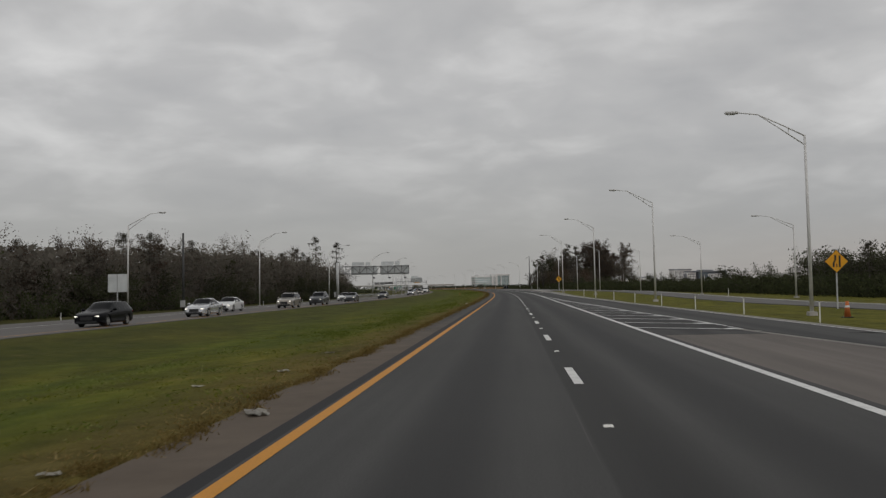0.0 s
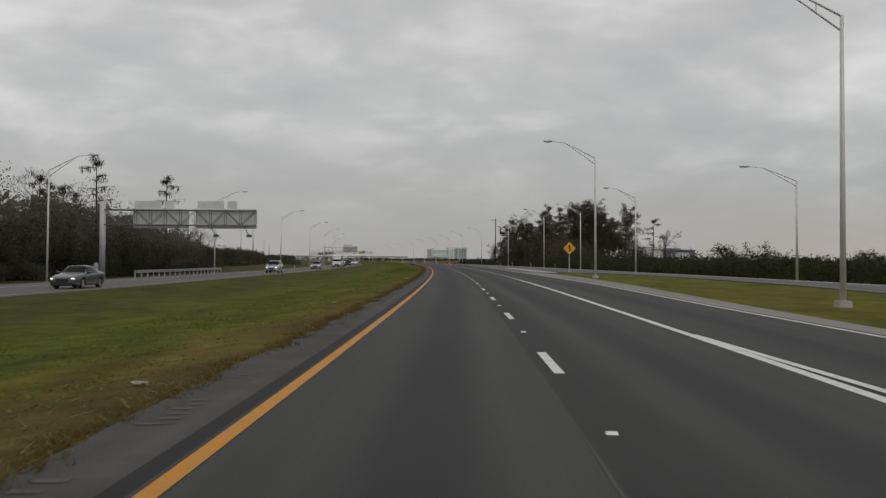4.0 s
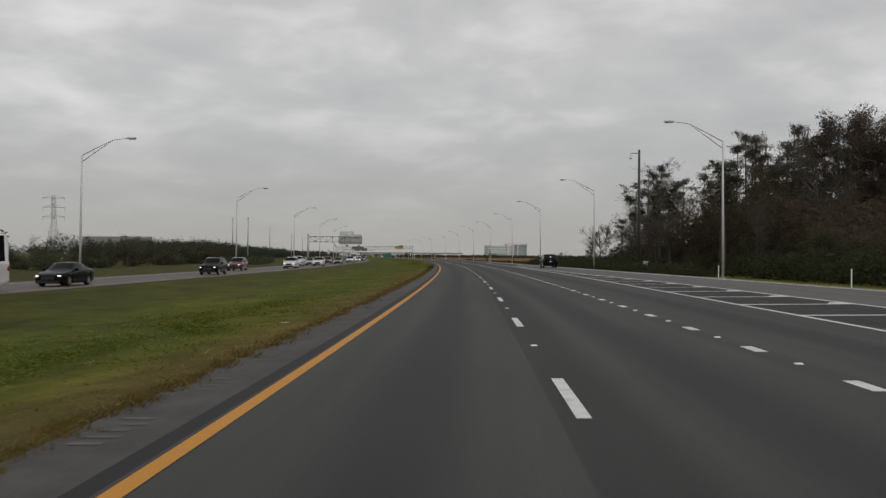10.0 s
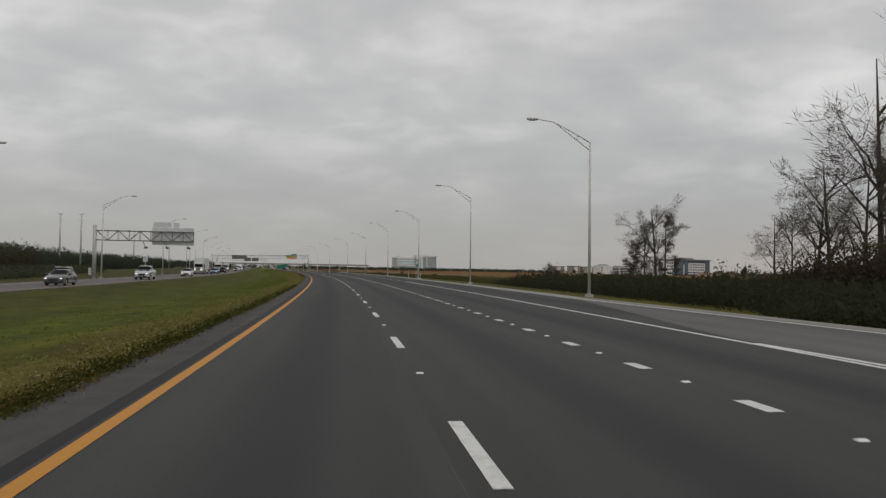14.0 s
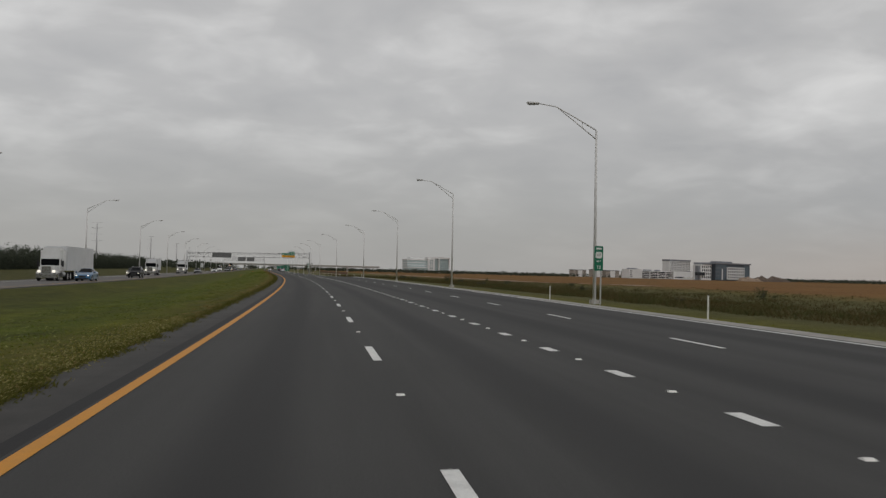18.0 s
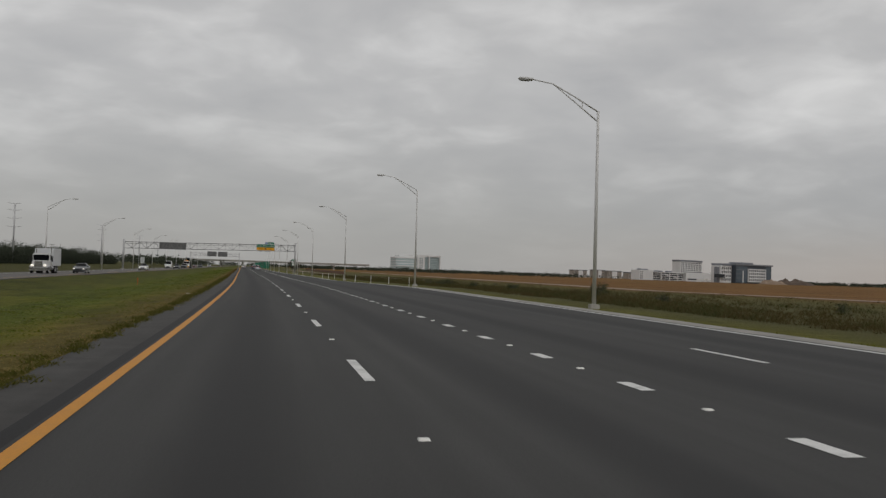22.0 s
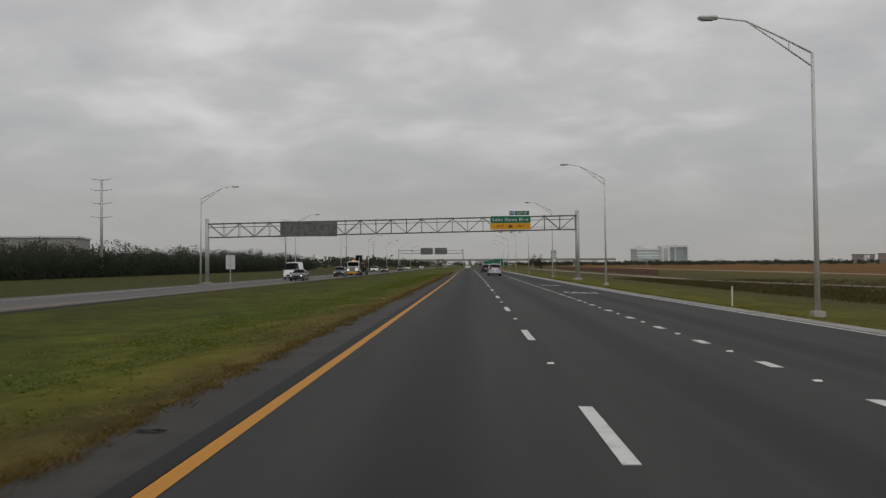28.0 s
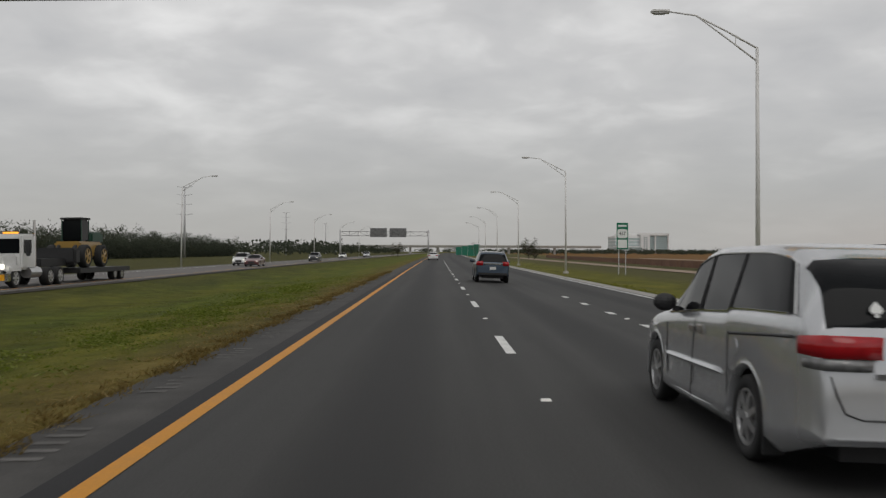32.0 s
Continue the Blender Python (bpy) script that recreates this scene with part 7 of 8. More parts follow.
CARGOVAN = dict(L=5.9, W=2.06, r=0.35, clear=0.22, rear_axle=-1.75, front_axle=1.95, bumper=0.7, lamp=0.85,
    top=[(0, 2.2), (0.01, 2.42), (0.05, 2.50), (0.60, 2.52), (0.70, 2.42), (0.84, 1.38), (0.88, 1.24), (0.96, 1.02), (0.99, 0.85), (1, 0.6)],
    belt=[(0, 1.3), (0.7, 1.28), (1, 1.0)], plan=[(0, 0.95), (0.03, 1), (0.85, 1), (0.95, 0.93), (1, 0.78)], roof=[(0, 0.84), (0.6, 0.84), (1, 0.8)], screen=(0.715, 0.835), back=(0.0, 0.0), sides=[(0.635, 0.80)], tail=(0.88, 0.97, 0.9, 1.5), mirror=0.80, handles=(0.62,))
SHUTTLE = dict(L=7.4, W=2.3, r=0.39, clear=0.30, rear_axle=-1.9, front_axle=2.35, bumper=0.8, lamp=0.95,
    top=[(0, 2.6), (0.008, 2.85), (0.04, 2.98), (0.70, 3.0), (0.76, 2.86), (0.775, 2.2), (0.815, 1.95), (0.87, 1.42), (0.90, 1.32), (0.985, 1.2), (0.995, 1.0), (1, 0.7)],
    belt=[(0, 1.55), (0.74, 1.5), (0.8, 1.35), (1, 1.15)], plan=[(0, 0.96), (0.02, 1), (0.76, 1), (0.80, 0.9), (0.97, 0.86), (1, 0.74)], roof=[(0, 0.92), (0.74, 0.92), (0.8, 0.75), (1, 0.8)], screen=(0.816, 0.868), back=(0.0, 0.0), sides=[(0.06, 0.17), (0.19, 0.30), (0.32, 0.43), (0.45, 0.56), (0.58, 0.69), (0.79, 0.845)], tail=(0.88, 0.96, 1.0, 1.4), mirror=0.83, handles=(0.80,))


def on_road(s, lat, spin=0.0):
    """Standing on the pavement, tilted as it is."""
    th = math.atan((plane(s, lat + 0.5) - plane(s, lat - 0.5)))
    return spot(s, lat, plane(s, lat) + 0.004) @ Matrix.Rotation(-th, 4, "Y") @ Matrix.Rotation(radians(spin), 4, "Z")


def silver_van():
    ob = car("minivan", on_road(992.38, 5.92), MINIVAN, SILVER, "silver minivan with tinted windows and alloy wheels", rim=ALLOY, spokes=7, lights=False)
    L, hw = MINIVAN["L"], 1.0

    def seam(pts, w=0.006, name="door_seam", mat=TRIM, label=""):
        bm = bmesh.new()
        tube(bm, pts, w, 5)
        part(name, bm, mat, ob, label)

    for sd in (-1, 1):
        x = sd * 1.001
        seam([(x * 0.997, 0.13, 0.28), (x, 0.10, 0.62), (x * 0.995, 0.06, 0.98), (x * 0.966, 0.03, 1.10)])
        seam([(x * 0.99, -0.95, 0.36), (x * 1.002, -0.97, 0.62), (x * 0.997, -0.94, 0.97), (x * 0.968, -0.88, 1.16)])
        seam([(x * 0.99, 1.02, 0.30), (x, 1.06, 0.62), (x * 0.995, 1.10, 0.92)])
        seam([(x * 0.999, -0.98, 0.985), (x * 0.992, -1.6, 1.03), (x * 0.965, -2.3, 1.075)], 0.013, "slide_rail", TRIM, "black sliding door rail")
        bm = bmesh.new()
        tube(bm, [(x * 1.0, -0.82, 0.62), (x * 1.004, -0.7, 0.63), (x * 1.004, 0.95, 0.60), (x, 1.05, 0.59)], [0.012, 0.03, 0.03, 0.012], 6)
        part("side_moulding", bm, SILVER, ob, "silver rubbing strip")
        bm = bmesh.new()
        tube(bm, [(x * 0.955, -2.16, 1.232), (x * 0.966, -1.4, 1.212), (x * 0.968, -0.91, 1.192), (x * 0.968, -0.84, 1.162), (x * 0.968, 0.0, 1.118), (x * 0.968, 1.1, 1.032)], 0.010, 5)
        part("belt_chrome", bm, CHROME, ob, "chrome window strip")
        for y in (-0.02, -0.28):
            bm = boxed(min(x * 0.99, x * 1.02), max(x * 0.99, x * 1.02), y + 0.02, y + 0.22, 0.905, 0.965, bevel=0.012)
            part("handle_cup", bm, CHROME, ob, "chrome door handle")
        part("fuel_flap", lathe([(0.99 * sd, 0.085), (1.003 * sd, 0.08), (1.003 * sd, 0.001)], 18), SILVER, ob).location = (0, -1.12, 0.88)
        part("mud_flap", boxed(min(x * 0.82, x * 0.985), max(x * 0.82, x * 0.985), -1.40 - 0.43, -1.40 - 0.41, 0.13, 0.42), TRIM, ob)
        roofw, top = curve(MINIVAN["roof"]), curve(MINIVAN["top"])
        lean, belt = curve(MINIVAN["lean"]), curve(MINIVAN["belt"])
        rim = [(x * roofw(u) * 1.004, u * L - L / 2 + lean(u), top(u) - 0.098) for u in (0.062, 0.085, 0.12, 0.17, 0.22, 0.27, 0.33, 0.40, 0.47, 0.54, 0.60, 0.66, 0.70)]
        seam([(x * 0.945, 0.058 * L - L / 2, belt(0.058))] + rim, 0.010, "window_chrome", CHROME, "chrome strip over the side windows")
        for u in (0.33, 0.50):
            seam([(x * 0.965, u * L - L / 2, belt(u) + 0.01), (x * roofw(u) * 1.002, u * L - L / 2 + lean(u), top(u) - 0.11)], 0.016, "window_divider", TRIM, "black window divider")
        seam([(sd * 0.80, -L / 2 + 0.02, 0.83), (sd * 0.76, -L / 2 - 0.004, 0.70), (sd * 0.70, -L / 2 - 0.006, 0.58), (sd * 0.58, -L / 2 - 0.006, 0.54), (0, -L / 2 - 0.006, 0.53)], 0.007, "tailgate_seam")
        seam([(x * 0.975, -1.0, 0.30), (x * 0.985, 0.0, 0.27), (x * 0.975, 1.1, 0.28)], 0.022, "sill_moulding", SILVER)
    bm = bmesh.new()
    pts = [(0, 0.11), (0.07, 0.04), (0.085, -0.01), (0.05, -0.05), (0.015, -0.03), (0.03, -0.09), (-0.03, -0.09), (-0.015, -0.03), (-0.05, -0.05), (-0.085, -0.01), (-0.07, 0.04)]
    bm.faces.new([bm.verts.new((x * 0.55 - 0.46, -2.492 + 0.083 * ((z * 0.55 + 0.08) / 0.28), 1.29 + z * 0.55)) for x, z in pts])
    part("window_sticker", bm, SIGNWHITE, ob, "white spade sticker")
    part("badge", boxed(-0.5, -0.25, -L / 2 - 0.02, -L / 2 + 0.03, 0.82, 0.86), CHROME, ob, "chrome badge")
    return ob


silver_van()
blue = car("suv", on_road(1035.0, 5.5), SUV, BLUE, "slate blue compact SUV with a black rear bumper", lights=False)
part("rear_trim", boxed(-0.5, 0.5, -SUV["L"] / 2 - 0.015, -SUV["L"] / 2 + 0.03, 0.99, 1.04), CHROME, blue, "chrome tailgate strip")
black = car("suv", on_road(421.5, 15.1), BIGSUV, BLACKCAR, "large black SUV with roof rails and a round window sticker", rim=BRIGHTRIM, spokes=6, lights=False)
bm = bmesh.new()
bm.faces.new([bm.verts.new((0.11 * math.cos(k * 0.4488), -2.535 + 0.025 * math.sin(k * 0.4488), 1.52 + 0.11 * math.sin(k * 0.4488))) for k in range(14)])
part("window_sticker", bm, SIGNWHITE, black, "round white sticker")
part("side_step", boxed(-1.03, -0.9, -1.0, 1.05, 0.36, 0.42, bevel=0.015), CHROME, black, "chrome side step")
part("side_strip", boxed(-1.012, -0.99, -1.0, 1.0, 0.70, 0.74), CHROME, black, "chrome door strip")
part("tail_badge", boxed(-0.08, 0.08, -2.65, -2.62, 1.05, 1.2), CHROME, black, "chrome badge")
car("sedan", on_road(1150, 1.7), SEDAN, WHITECAR, "white sedan driving far ahead on the motorway", lights=False)

LANE1, LANE2 = (lambda s: NEAR(s) - (2.1 if s < 150 else 2.6)), (lambda s: NEAR(s) - (5.6 if s < 150 else 6.3))
ONCOMING = "oncoming cars on the opposite carriageway"
FLEET = [
    ("estate_car", 38.5, 1, WAGON, BLACKCAR, "black estate car with headlamps on"), ("sedan", 57, 1, SEDAN, SILVER, "silver sedan coming towards the camera"), ("sedan", 75, 2, SEDAN, WHITECAR, "white sedan coming towards the camera"),
    ("suv", 86, 1, SUV, TANCAR, "champagne SUV with headlamps on"), ("suv", 102, 1, SUV, GREYCAR, "dark grey SUV coming towards the camera"), ("sedan", 126, 1, SEDAN, GREYCAR, "dark grey sedan coming towards the camera"),
    ("sedan", 139, 2, SEDAN, WHITECAR, "white saloon with a dark glass roof"), ("sedan", 166, 1, SEDAN, GREYCAR, "dark sedan with headlamps on"),
    ("suv", 236, 1, SUV, SILVER, "silver SUV with headlamps on"), ("sedan", 286, 1, SEDAN, TANCAR, "pale silver sedan in the near lane"),
    ("sedan", 350, 1, SEDAN, BLACKCAR, "black sedan with headlamps on"), ("suv", 385, 1, SUV, BLACKCAR, "black SUV with headlamps on"), ("suv", 412, 2, SUV, REDCAR, "maroon SUV in the far lane"), ("suv", 432, 1, SUV, WHITECAR, "white SUV in the near lane"),
    ("pickup", 464, 2, PICKUP, WHITECAR, "white pickup truck with a black grille"), ("minivan", 466, 1, SUV, WHITECAR, "white people carrier with headlamps on"), ("sedan", 483, 2, SEDAN, TANCAR, "pale grey sedan in the far lane"), ("sedan", 506, 1, SEDAN, GREYCAR, "dark grey sedan in the near lane"), ("suv", 520, 2, SUV, REDCAR, "maroon SUV with headlamps on"), ("pickup", 548, 1, PICKUP, SILVER, "silver pickup truck in the near lane"),
    ("sedan", 593, 1, SEDAN, WHITECAR, "white sedan with a dark grille"), ("sedan", 654, 1, SEDAN, TEALCAR, "bright blue hatchback in the near lane"), ("suv", 690, 1, SUV, BLACKCAR, "black SUV with headlamps on"), ("sedan", 712, 2, SEDAN, TANCAR, "champagne sedan in the far lane"),
    ("sedan", 808, 1, SEDAN, GREYCAR, "dark sedan with headlamps on"), ("sedan", 884, 1, SEDAN, WHITECAR, "white sedan with headlamps on"), ("sedan", 975, 1, SEDAN, GREYCAR, "dark grey sedan in the near lane"), ("suv", 1013, 1, SUV, GREYCAR, "dark grey SUV in the near lane"),
    ("sedan", 1096, 1, SEDAN, REDCAR, "maroon sedan in the near lane"), ("suv", 1106, 2, SUV, WHITECAR, "white SUV in the far lane"), ("suv", 1150, 1, SUV, GREYCAR, "dark SUV with headlamps on"), ("sedan", 1230, 2, SEDAN, WHITECAR, "white sedan with headlamps on"), ("suv", 1262, 1, SUV, SILVER, "silver SUV with headlamps on"),
]
built = {}
for name, s, lane, spec, paint_mat, label in FLEET:
    lat = (LANE1 if lane == 1 else LANE2)(s)
    key = (id(spec), paint_mat.name)
    m = on_road(s, lat, 180)
    if key in built:
        c = copy_thing(built[key], m)
        c.name, c["label"] = name, label
    else:
        built[key] = car(name, m, spec, paint_mat, label, ONCOMING)
car("cargo_van", on_road(990, LANE2(990), 180), CARGOVAN, WHITECAR, "white high-roof cargo van", ONCOMING, category="van")
car("shuttle_bus", on_road(337, LANE1(337), 180), SHUTTLE, WHITECAR, "white shuttle bus with a tall box body", ONCOMING, category="bus")


def tractor(ob, y0, cab_mat, sleeper=True):
    """A bonneted truck tractor whose front is at +y0."""
    part("bonnet", boxed(-0.85, 0.85, y0 - 1.7, y0, 0.75, 1.75, bevel=0.15), cab_mat, ob, smooth=False)
    part("grille", boxed(-0.5, 0.5, y0 - 0.02, y0 + 0.04, 0.85, 1.65, bevel=0.02), CHROME, ob, "chrome grille")
    part("bumper", boxed(-1.15, 1.15, y0 - 0.3, y0 + 0.12, 0.35, 0.75, bevel=0.05), CHROME, ob)
    part("cab", boxed(-1.1, 1.1, y0 - 3.3, y0 - 1.6, 0.9, 2.75, bevel=0.12), cab_mat, ob)
    part("windscreen", boxed(-0.98, 0.98, y0 - 1.62, y0 - 1.57, 1.75, 2.5, bevel=0.02), TINT, ob, "dark windscreen")
    for sd in (-1, 1):
        part("side_window", boxed(sd * 1.09 - 0.03, sd * 1.09 + 0.03, y0 - 2.7, y0 - 1.85, 1.75, 2.45), TINT, ob)
        part("headlamp", boxed(sd * 0.78 - 0.16, sd * 0.78 + 0.16, y0 - 0.1, y0 + 0.03, 0.95, 1.2, bevel=0.03), HEADLIT, ob)
        part("mirror", boxed(sd * 1.35 - 0.1, sd * 1.35 + 0.1, y0 - 1.85, y0 - 1.7, 1.6, 2.3, bevel=0.03), TRIM, ob)
        part("fender", boxed(sd * 0.98 - 0.2, sd * 0.98 + 0.2, y0 - 1.4, y0 - 0.25, 0.75, 1.15, bevel=0.1), cab_mat, ob)
        wheel(ob, sd * 1.0, y0 - 0.85, 0.5, sd, 6, 0.3)
        for y in (y0 - 4.9, y0 - 6.2):
            wheel(ob, sd * 0.95, y, 0.5, sd, 6, 0.5)
        part("stack", tubed([(sd * 0.95, y0 - 3.45, 1.0), (sd * 0.95, y0 - 3.45, 3.5)], 0.07, 8), CHROME, ob)
        part("tank", tubed([(sd * 0.9, y0 - 3.8, 0.75), (sd * 0.9, y0 - 2.5, 0.75)], 0.3, 12), ALLOY, ob)
    if sleeper:
        part("sleeper", boxed(-1.2, 1.2, y0 - 4.0, y0 - 2.0, 0.95, 3.75, bevel=0.25), cab_mat, ob, "tall white sleeper cab")
    part("frame", boxed(-0.45, 0.45, y0 - 7.0, y0 - 1.0, 0.65, 0.95), TRIM, ob)


def lorry():
    ob = thing("articulated_lorry", on_road(653, LANE2(653), 180), "white articulated lorry with a box trailer", "truck", ONCOMING)
    tractor(ob, 2.0, WHITECAR)
    part("trailer", boxed(-1.28, 1.28, -16.5, -2.2, 1.15, 4.0, bevel=0.04), WHITEBOX, ob, "white box trailer")
    for sd in (-1, 1):
        for y in (-13.2, -14.5):
            wheel(ob, sd * 0.95, y, 0.5, sd, 6, 0.5)
        part("skirt", boxed(sd * 1.2 - 0.02, sd * 1.2 + 0.02, -11.5, -6.0, 0.45, 1.15), WHITEBOX, ob)
    b = thing("box_truck", on_road(737, LANE2(737), 180), "white box delivery truck with a bonnet", "truck", ONCOMING)
    tractor(b, 2.0, WHITECAR, False)
    part("box", boxed(-1.2, 1.2, -6.8, -1.4, 1.0, 3.4, bevel=0.04), WHITEBOX, b, "white cargo box")
    copy_thing(b, on_road(800, LANE2(800), 180))


WHITEBOX = plain("white_trailer_panel", (0.60, 0.61, 0.62), 0.5, 0, 0.06, 0.6)


def low_loader():
    ob = thing("low_loader", on_road(1031, LANE1(1031), 180), "pale truck tractor with a loaded low-bed trailer", "truck", ONCOMING)
    tractor(ob, 2.0, WHITECAR, False)
    part("lightbar", boxed(-0.4, 0.4, -0.85, -0.68, 2.78, 2.88, bevel=0.03), AMBERLAMP, ob, "amber beacon bar")
    part("warning_board", boxed(-1.0, 1.0, 2.13, 2.18, 0.4, 0.7), AMBER, ob, "yellow warning board")
    part("gooseneck", boxed(-0.6, 0.6, -7.2, -3.0, 1.0, 1.45, bevel=0.05), TRIM, ob)
    part("deck", boxed(-1.3, 1.3, -15.5, -6.8, 0.55, 0.85, bevel=0.03), TRIM, ob)
    for sd in (-1, 1):
        for y in (-13.0, -14.3):
            wheel(ob, sd * 1.0, y, 0.42, sd, 6, 0.4)
    ld = thing("wheel_loader", on_road(1031 + 9.5, LANE1(1031), 180) @ Matrix.Translation((0, 0, 0.86)), "dark green and yellow wheel loader standing on the low loader", "machine")
    part("chassis", boxed(-0.8, 0.8, -2.2, 1.4, 0.6, 1.6, bevel=0.1), YELLOWCAR, ld, "yellow chassis")
    part("engine_cover", boxed(-0.75, 0.75, -2.6, -0.6, 1.5, 2.2, bevel=0.12), GREENMACHINE, ld, "dark green engine cover")
    cab = part("cab", boxed(-0.6, 0.6, -0.5, 0.7, 1.6, 2.95, bevel=0.08), TINT, ld, "dark glazed cab")
    part("cab_roof", boxed(-0.68, 0.68, -0.6, 0.8, 2.95, 3.07, bevel=0.03), TRIM, cab)
    for x in (-0.62, 0.57):
        for y in (-0.52, 0.67):
            part("pillar", boxed(x, x + 0.05, y, y + 0.05, 1.6, 2.95), GREENMACHINE, cab)
    part("bucket", boxed(-1.2, 1.2, 2.4, 3.2, 0.2, 1.2, bevel=0.15), TRIM, ld, "black bucket")
    for sd in (-1, 1):
        part("lift_arm", tubed([(sd * 0.5, 0.9, 1.5), (sd * 0.5, 2.5, 0.8)], 0.12, 6), TRIM, ld)
        for y in (-1.5, 1.2):
            wheel(ld, sd * 0.95, y, 0.7, sd, 5, 0.5, YELLOWCAR)


AMBERLAMP = lit("amber_beacon", (1.0, 0.45, 0.05), 0.7)
GREENMACHINE = plain("dark_green_machine_paint", (0.02, 0.06, 0.04), 0.5)
lorry(), low_loader()

# ---- verge: tufts, weeds, litter, rumble grooves ----


def tuft_cloud(name, label, seed, n, s0, s1, place, blades, tall, lean, mat, clump=0.12, wide=0.05, lift=0.0):
    """Clumps of grass blades standing on the verge, too many to count."""
    rng = np.random.default_rng(seed)
    p = np.empty((n, 3))
    for k in range(n):
        s = rng.uniform(s0, s1)
        lat = place(s, rng)
        p[k] = at(s, lat, land(s, lat) - 0.01 if lat < -1.36 or lat > 3 else plane(s, lat) - 0.012)
    size = np.repeat(rng.uniform(0.5, 1.3, n), blades)[:, None]
    m = n * blades
    a = rng.uniform(0, 6.283, m)
    flat = np.array([1.0, 1.0, 0.0])
    root = np.repeat(p, blades, 0) + rng.normal(0, clump, (m, 3)) * flat * size + rng.random((m, 1)) * np.array([0, 0, lift]) * size
    side = np.stack([np.cos(a), np.sin(a), 0 * a], 1) * wide * size * rng.uniform(0.6, 1.3, (m, 1))
    tip = root + (rng.normal(0, lean, (m, 3)) * flat + np.array([0, 0, 1.0])) * tall * size * rng.uniform(0.5, 1.2, (m, 1))
    v = np.stack([root - side, root + side, tip], 1)
    ob = mesh_ob(name, v.reshape(-1, 3).tolist(), np.arange(len(v) * 3).reshape(-1, 3).tolist(), mat)
    tagged(ob, label, "grass", kind="stuff")


BLADE_STRAW = leaf_mat("dry_straw_blades", [(0.14, 0.105, 0.040), (0.23, 0.175, 0.070), (0.33, 0.26, 0.125)])
BLADE_GREEN = leaf_mat("green_blades", [(0.075, 0.095, 0.008), (0.125, 0.140, 0.016), (0.19, 0.19, 0.034)])
REED = leaf_mat("dull_marsh_reeds", [(0.088, 0.076, 0.030), (0.115, 0.096, 0.040), (0.145, 0.112, 0.050)])
SEDGE_GREEN = leaf_mat("dark_marsh_sedge", [(0.048, 0.055, 0.022), (0.072, 0.078, 0.030), (0.10, 0.098, 0.042)])
WEED_PALE = leaf_mat("pale_weed_leaves", [(0.085, 0.12, 0.02), (0.15, 0.19, 0.04), (0.27, 0.29, 0.12)])
WEED_FLOWER = leaf_mat("yellow_green_weeds", [(0.10, 0.12, 0.02), (0.24, 0.23, 0.06), (0.50, 0.46, 0.22)])
WEED_DARK = leaf_mat("dark_weed_leaves", [(0.025, 0.034, 0.006), (0.045, 0.055, 0.01), (0.06, 0.07, 0.014)])


def ragged(s):
    """Edge of the grass over the shoulder."""
    return -1.30 + 0.16 * noise.noise(Vector((s * 0.3, 0, 0))) + 0.22 * max(0.0, noise.noise(Vector((s * 0.9, 7, 0))))


tuft_cloud("grass", "straw-coloured dry grass fringe along the asphalt shoulder", 31, 9000, -14, 1060, lambda s, rng: ragged(s) - abs(rng.normal(0, 0.6)), 8, 0.06, 1.5, BLADE_STRAW, 0.12, 0.012)
tuft_cloud("grass", "short mixed green grass of the median", 32, 20000, -14, 1060, lambda s, rng: -2.0 - rng.uniform(0, 1) ** 1.3 * 9, 7, 0.045, 2.2, BLADE_GREEN, 0.18, 0.015)


def patchy(lo, hi, cut, freq, key):
    def place(s, rng):
        for _ in range(12):
            lat = rng.uniform(lo, hi)
            if noise.noise(Vector((s * freq, lat * freq * 1.6, key))) > cut:
                return lat
        return rng.uniform(lo, hi)
    return place


tuft_cloud("weeds", "pale leafy weed patches in the median grass", 33, 7500, -10, 1060, patchy(-9.5, -2.6, 0.34, 0.20, 4), 14, 0.04, 1.6, WEED_PALE, 0.22, 0.026, 0.08)
tuft_cloud("weeds", "low leafy green weed clumps in the median grass", 34, 1500, -10, 1060, patchy(-9, -1.5, 0.36, 0.3, 9), 26, 0.03, 1.2, BLADE_GREEN, 0.24, 0.02, 0.05)
# a dense row of pale flowering weeds over the shoulder
tuft_cloud("weeds", "leafy green weeds crowding the shoulder's edge", 35, 2200, 426, 500, lambda s, rng: -1.22 - abs(rng.normal(0, 0.28)), 16, 0.035, 0.8, WEED_DARK, 0.12, 0.013, 0.15)
tuft_cloud("weeds", "small pale yellow flower heads on the weeds at the shoulder", 38, 3600, 430, 572, lambda s, rng: -1.3 - abs(rng.normal(0, 0.75)), 20, 0.028, 0.9, WEED_FLOWER, 0.15, 0.017, 0.20)
tuft_cloud("weeds", "dark green weeds at the shoulder's edge", 36, 260, 420, 505, lambda s, rng: -1.25 - abs(rng.normal(0, 0.3)), 22, 0.04, 0.8, WEED_DARK, 0.13, 0.014, 0.1)
# ragged fringe that overhangs the shoulder
FRINGE_DRY = leaf_mat("brown_fringe_blades", [(0.095, 0.068, 0.022), (0.145, 0.105, 0.034), (0.21, 0.155, 0.058)])
FRINGE_GREEN = leaf_mat("green_fringe_blades", [(0.075, 0.085, 0.016), (0.12, 0.125, 0.026), (0.17, 0.155, 0.046)])


def overhang(cut, key):
    def place(s, rng):
        wave = noise.noise(Vector((s * 0.55, key, 0)))
        return ragged(s) + 0.02 + 0.10 * max(0.0, wave) - abs(rng.normal(0, 0.14)) - (0.25 if wave < cut else 0.0)
    return place


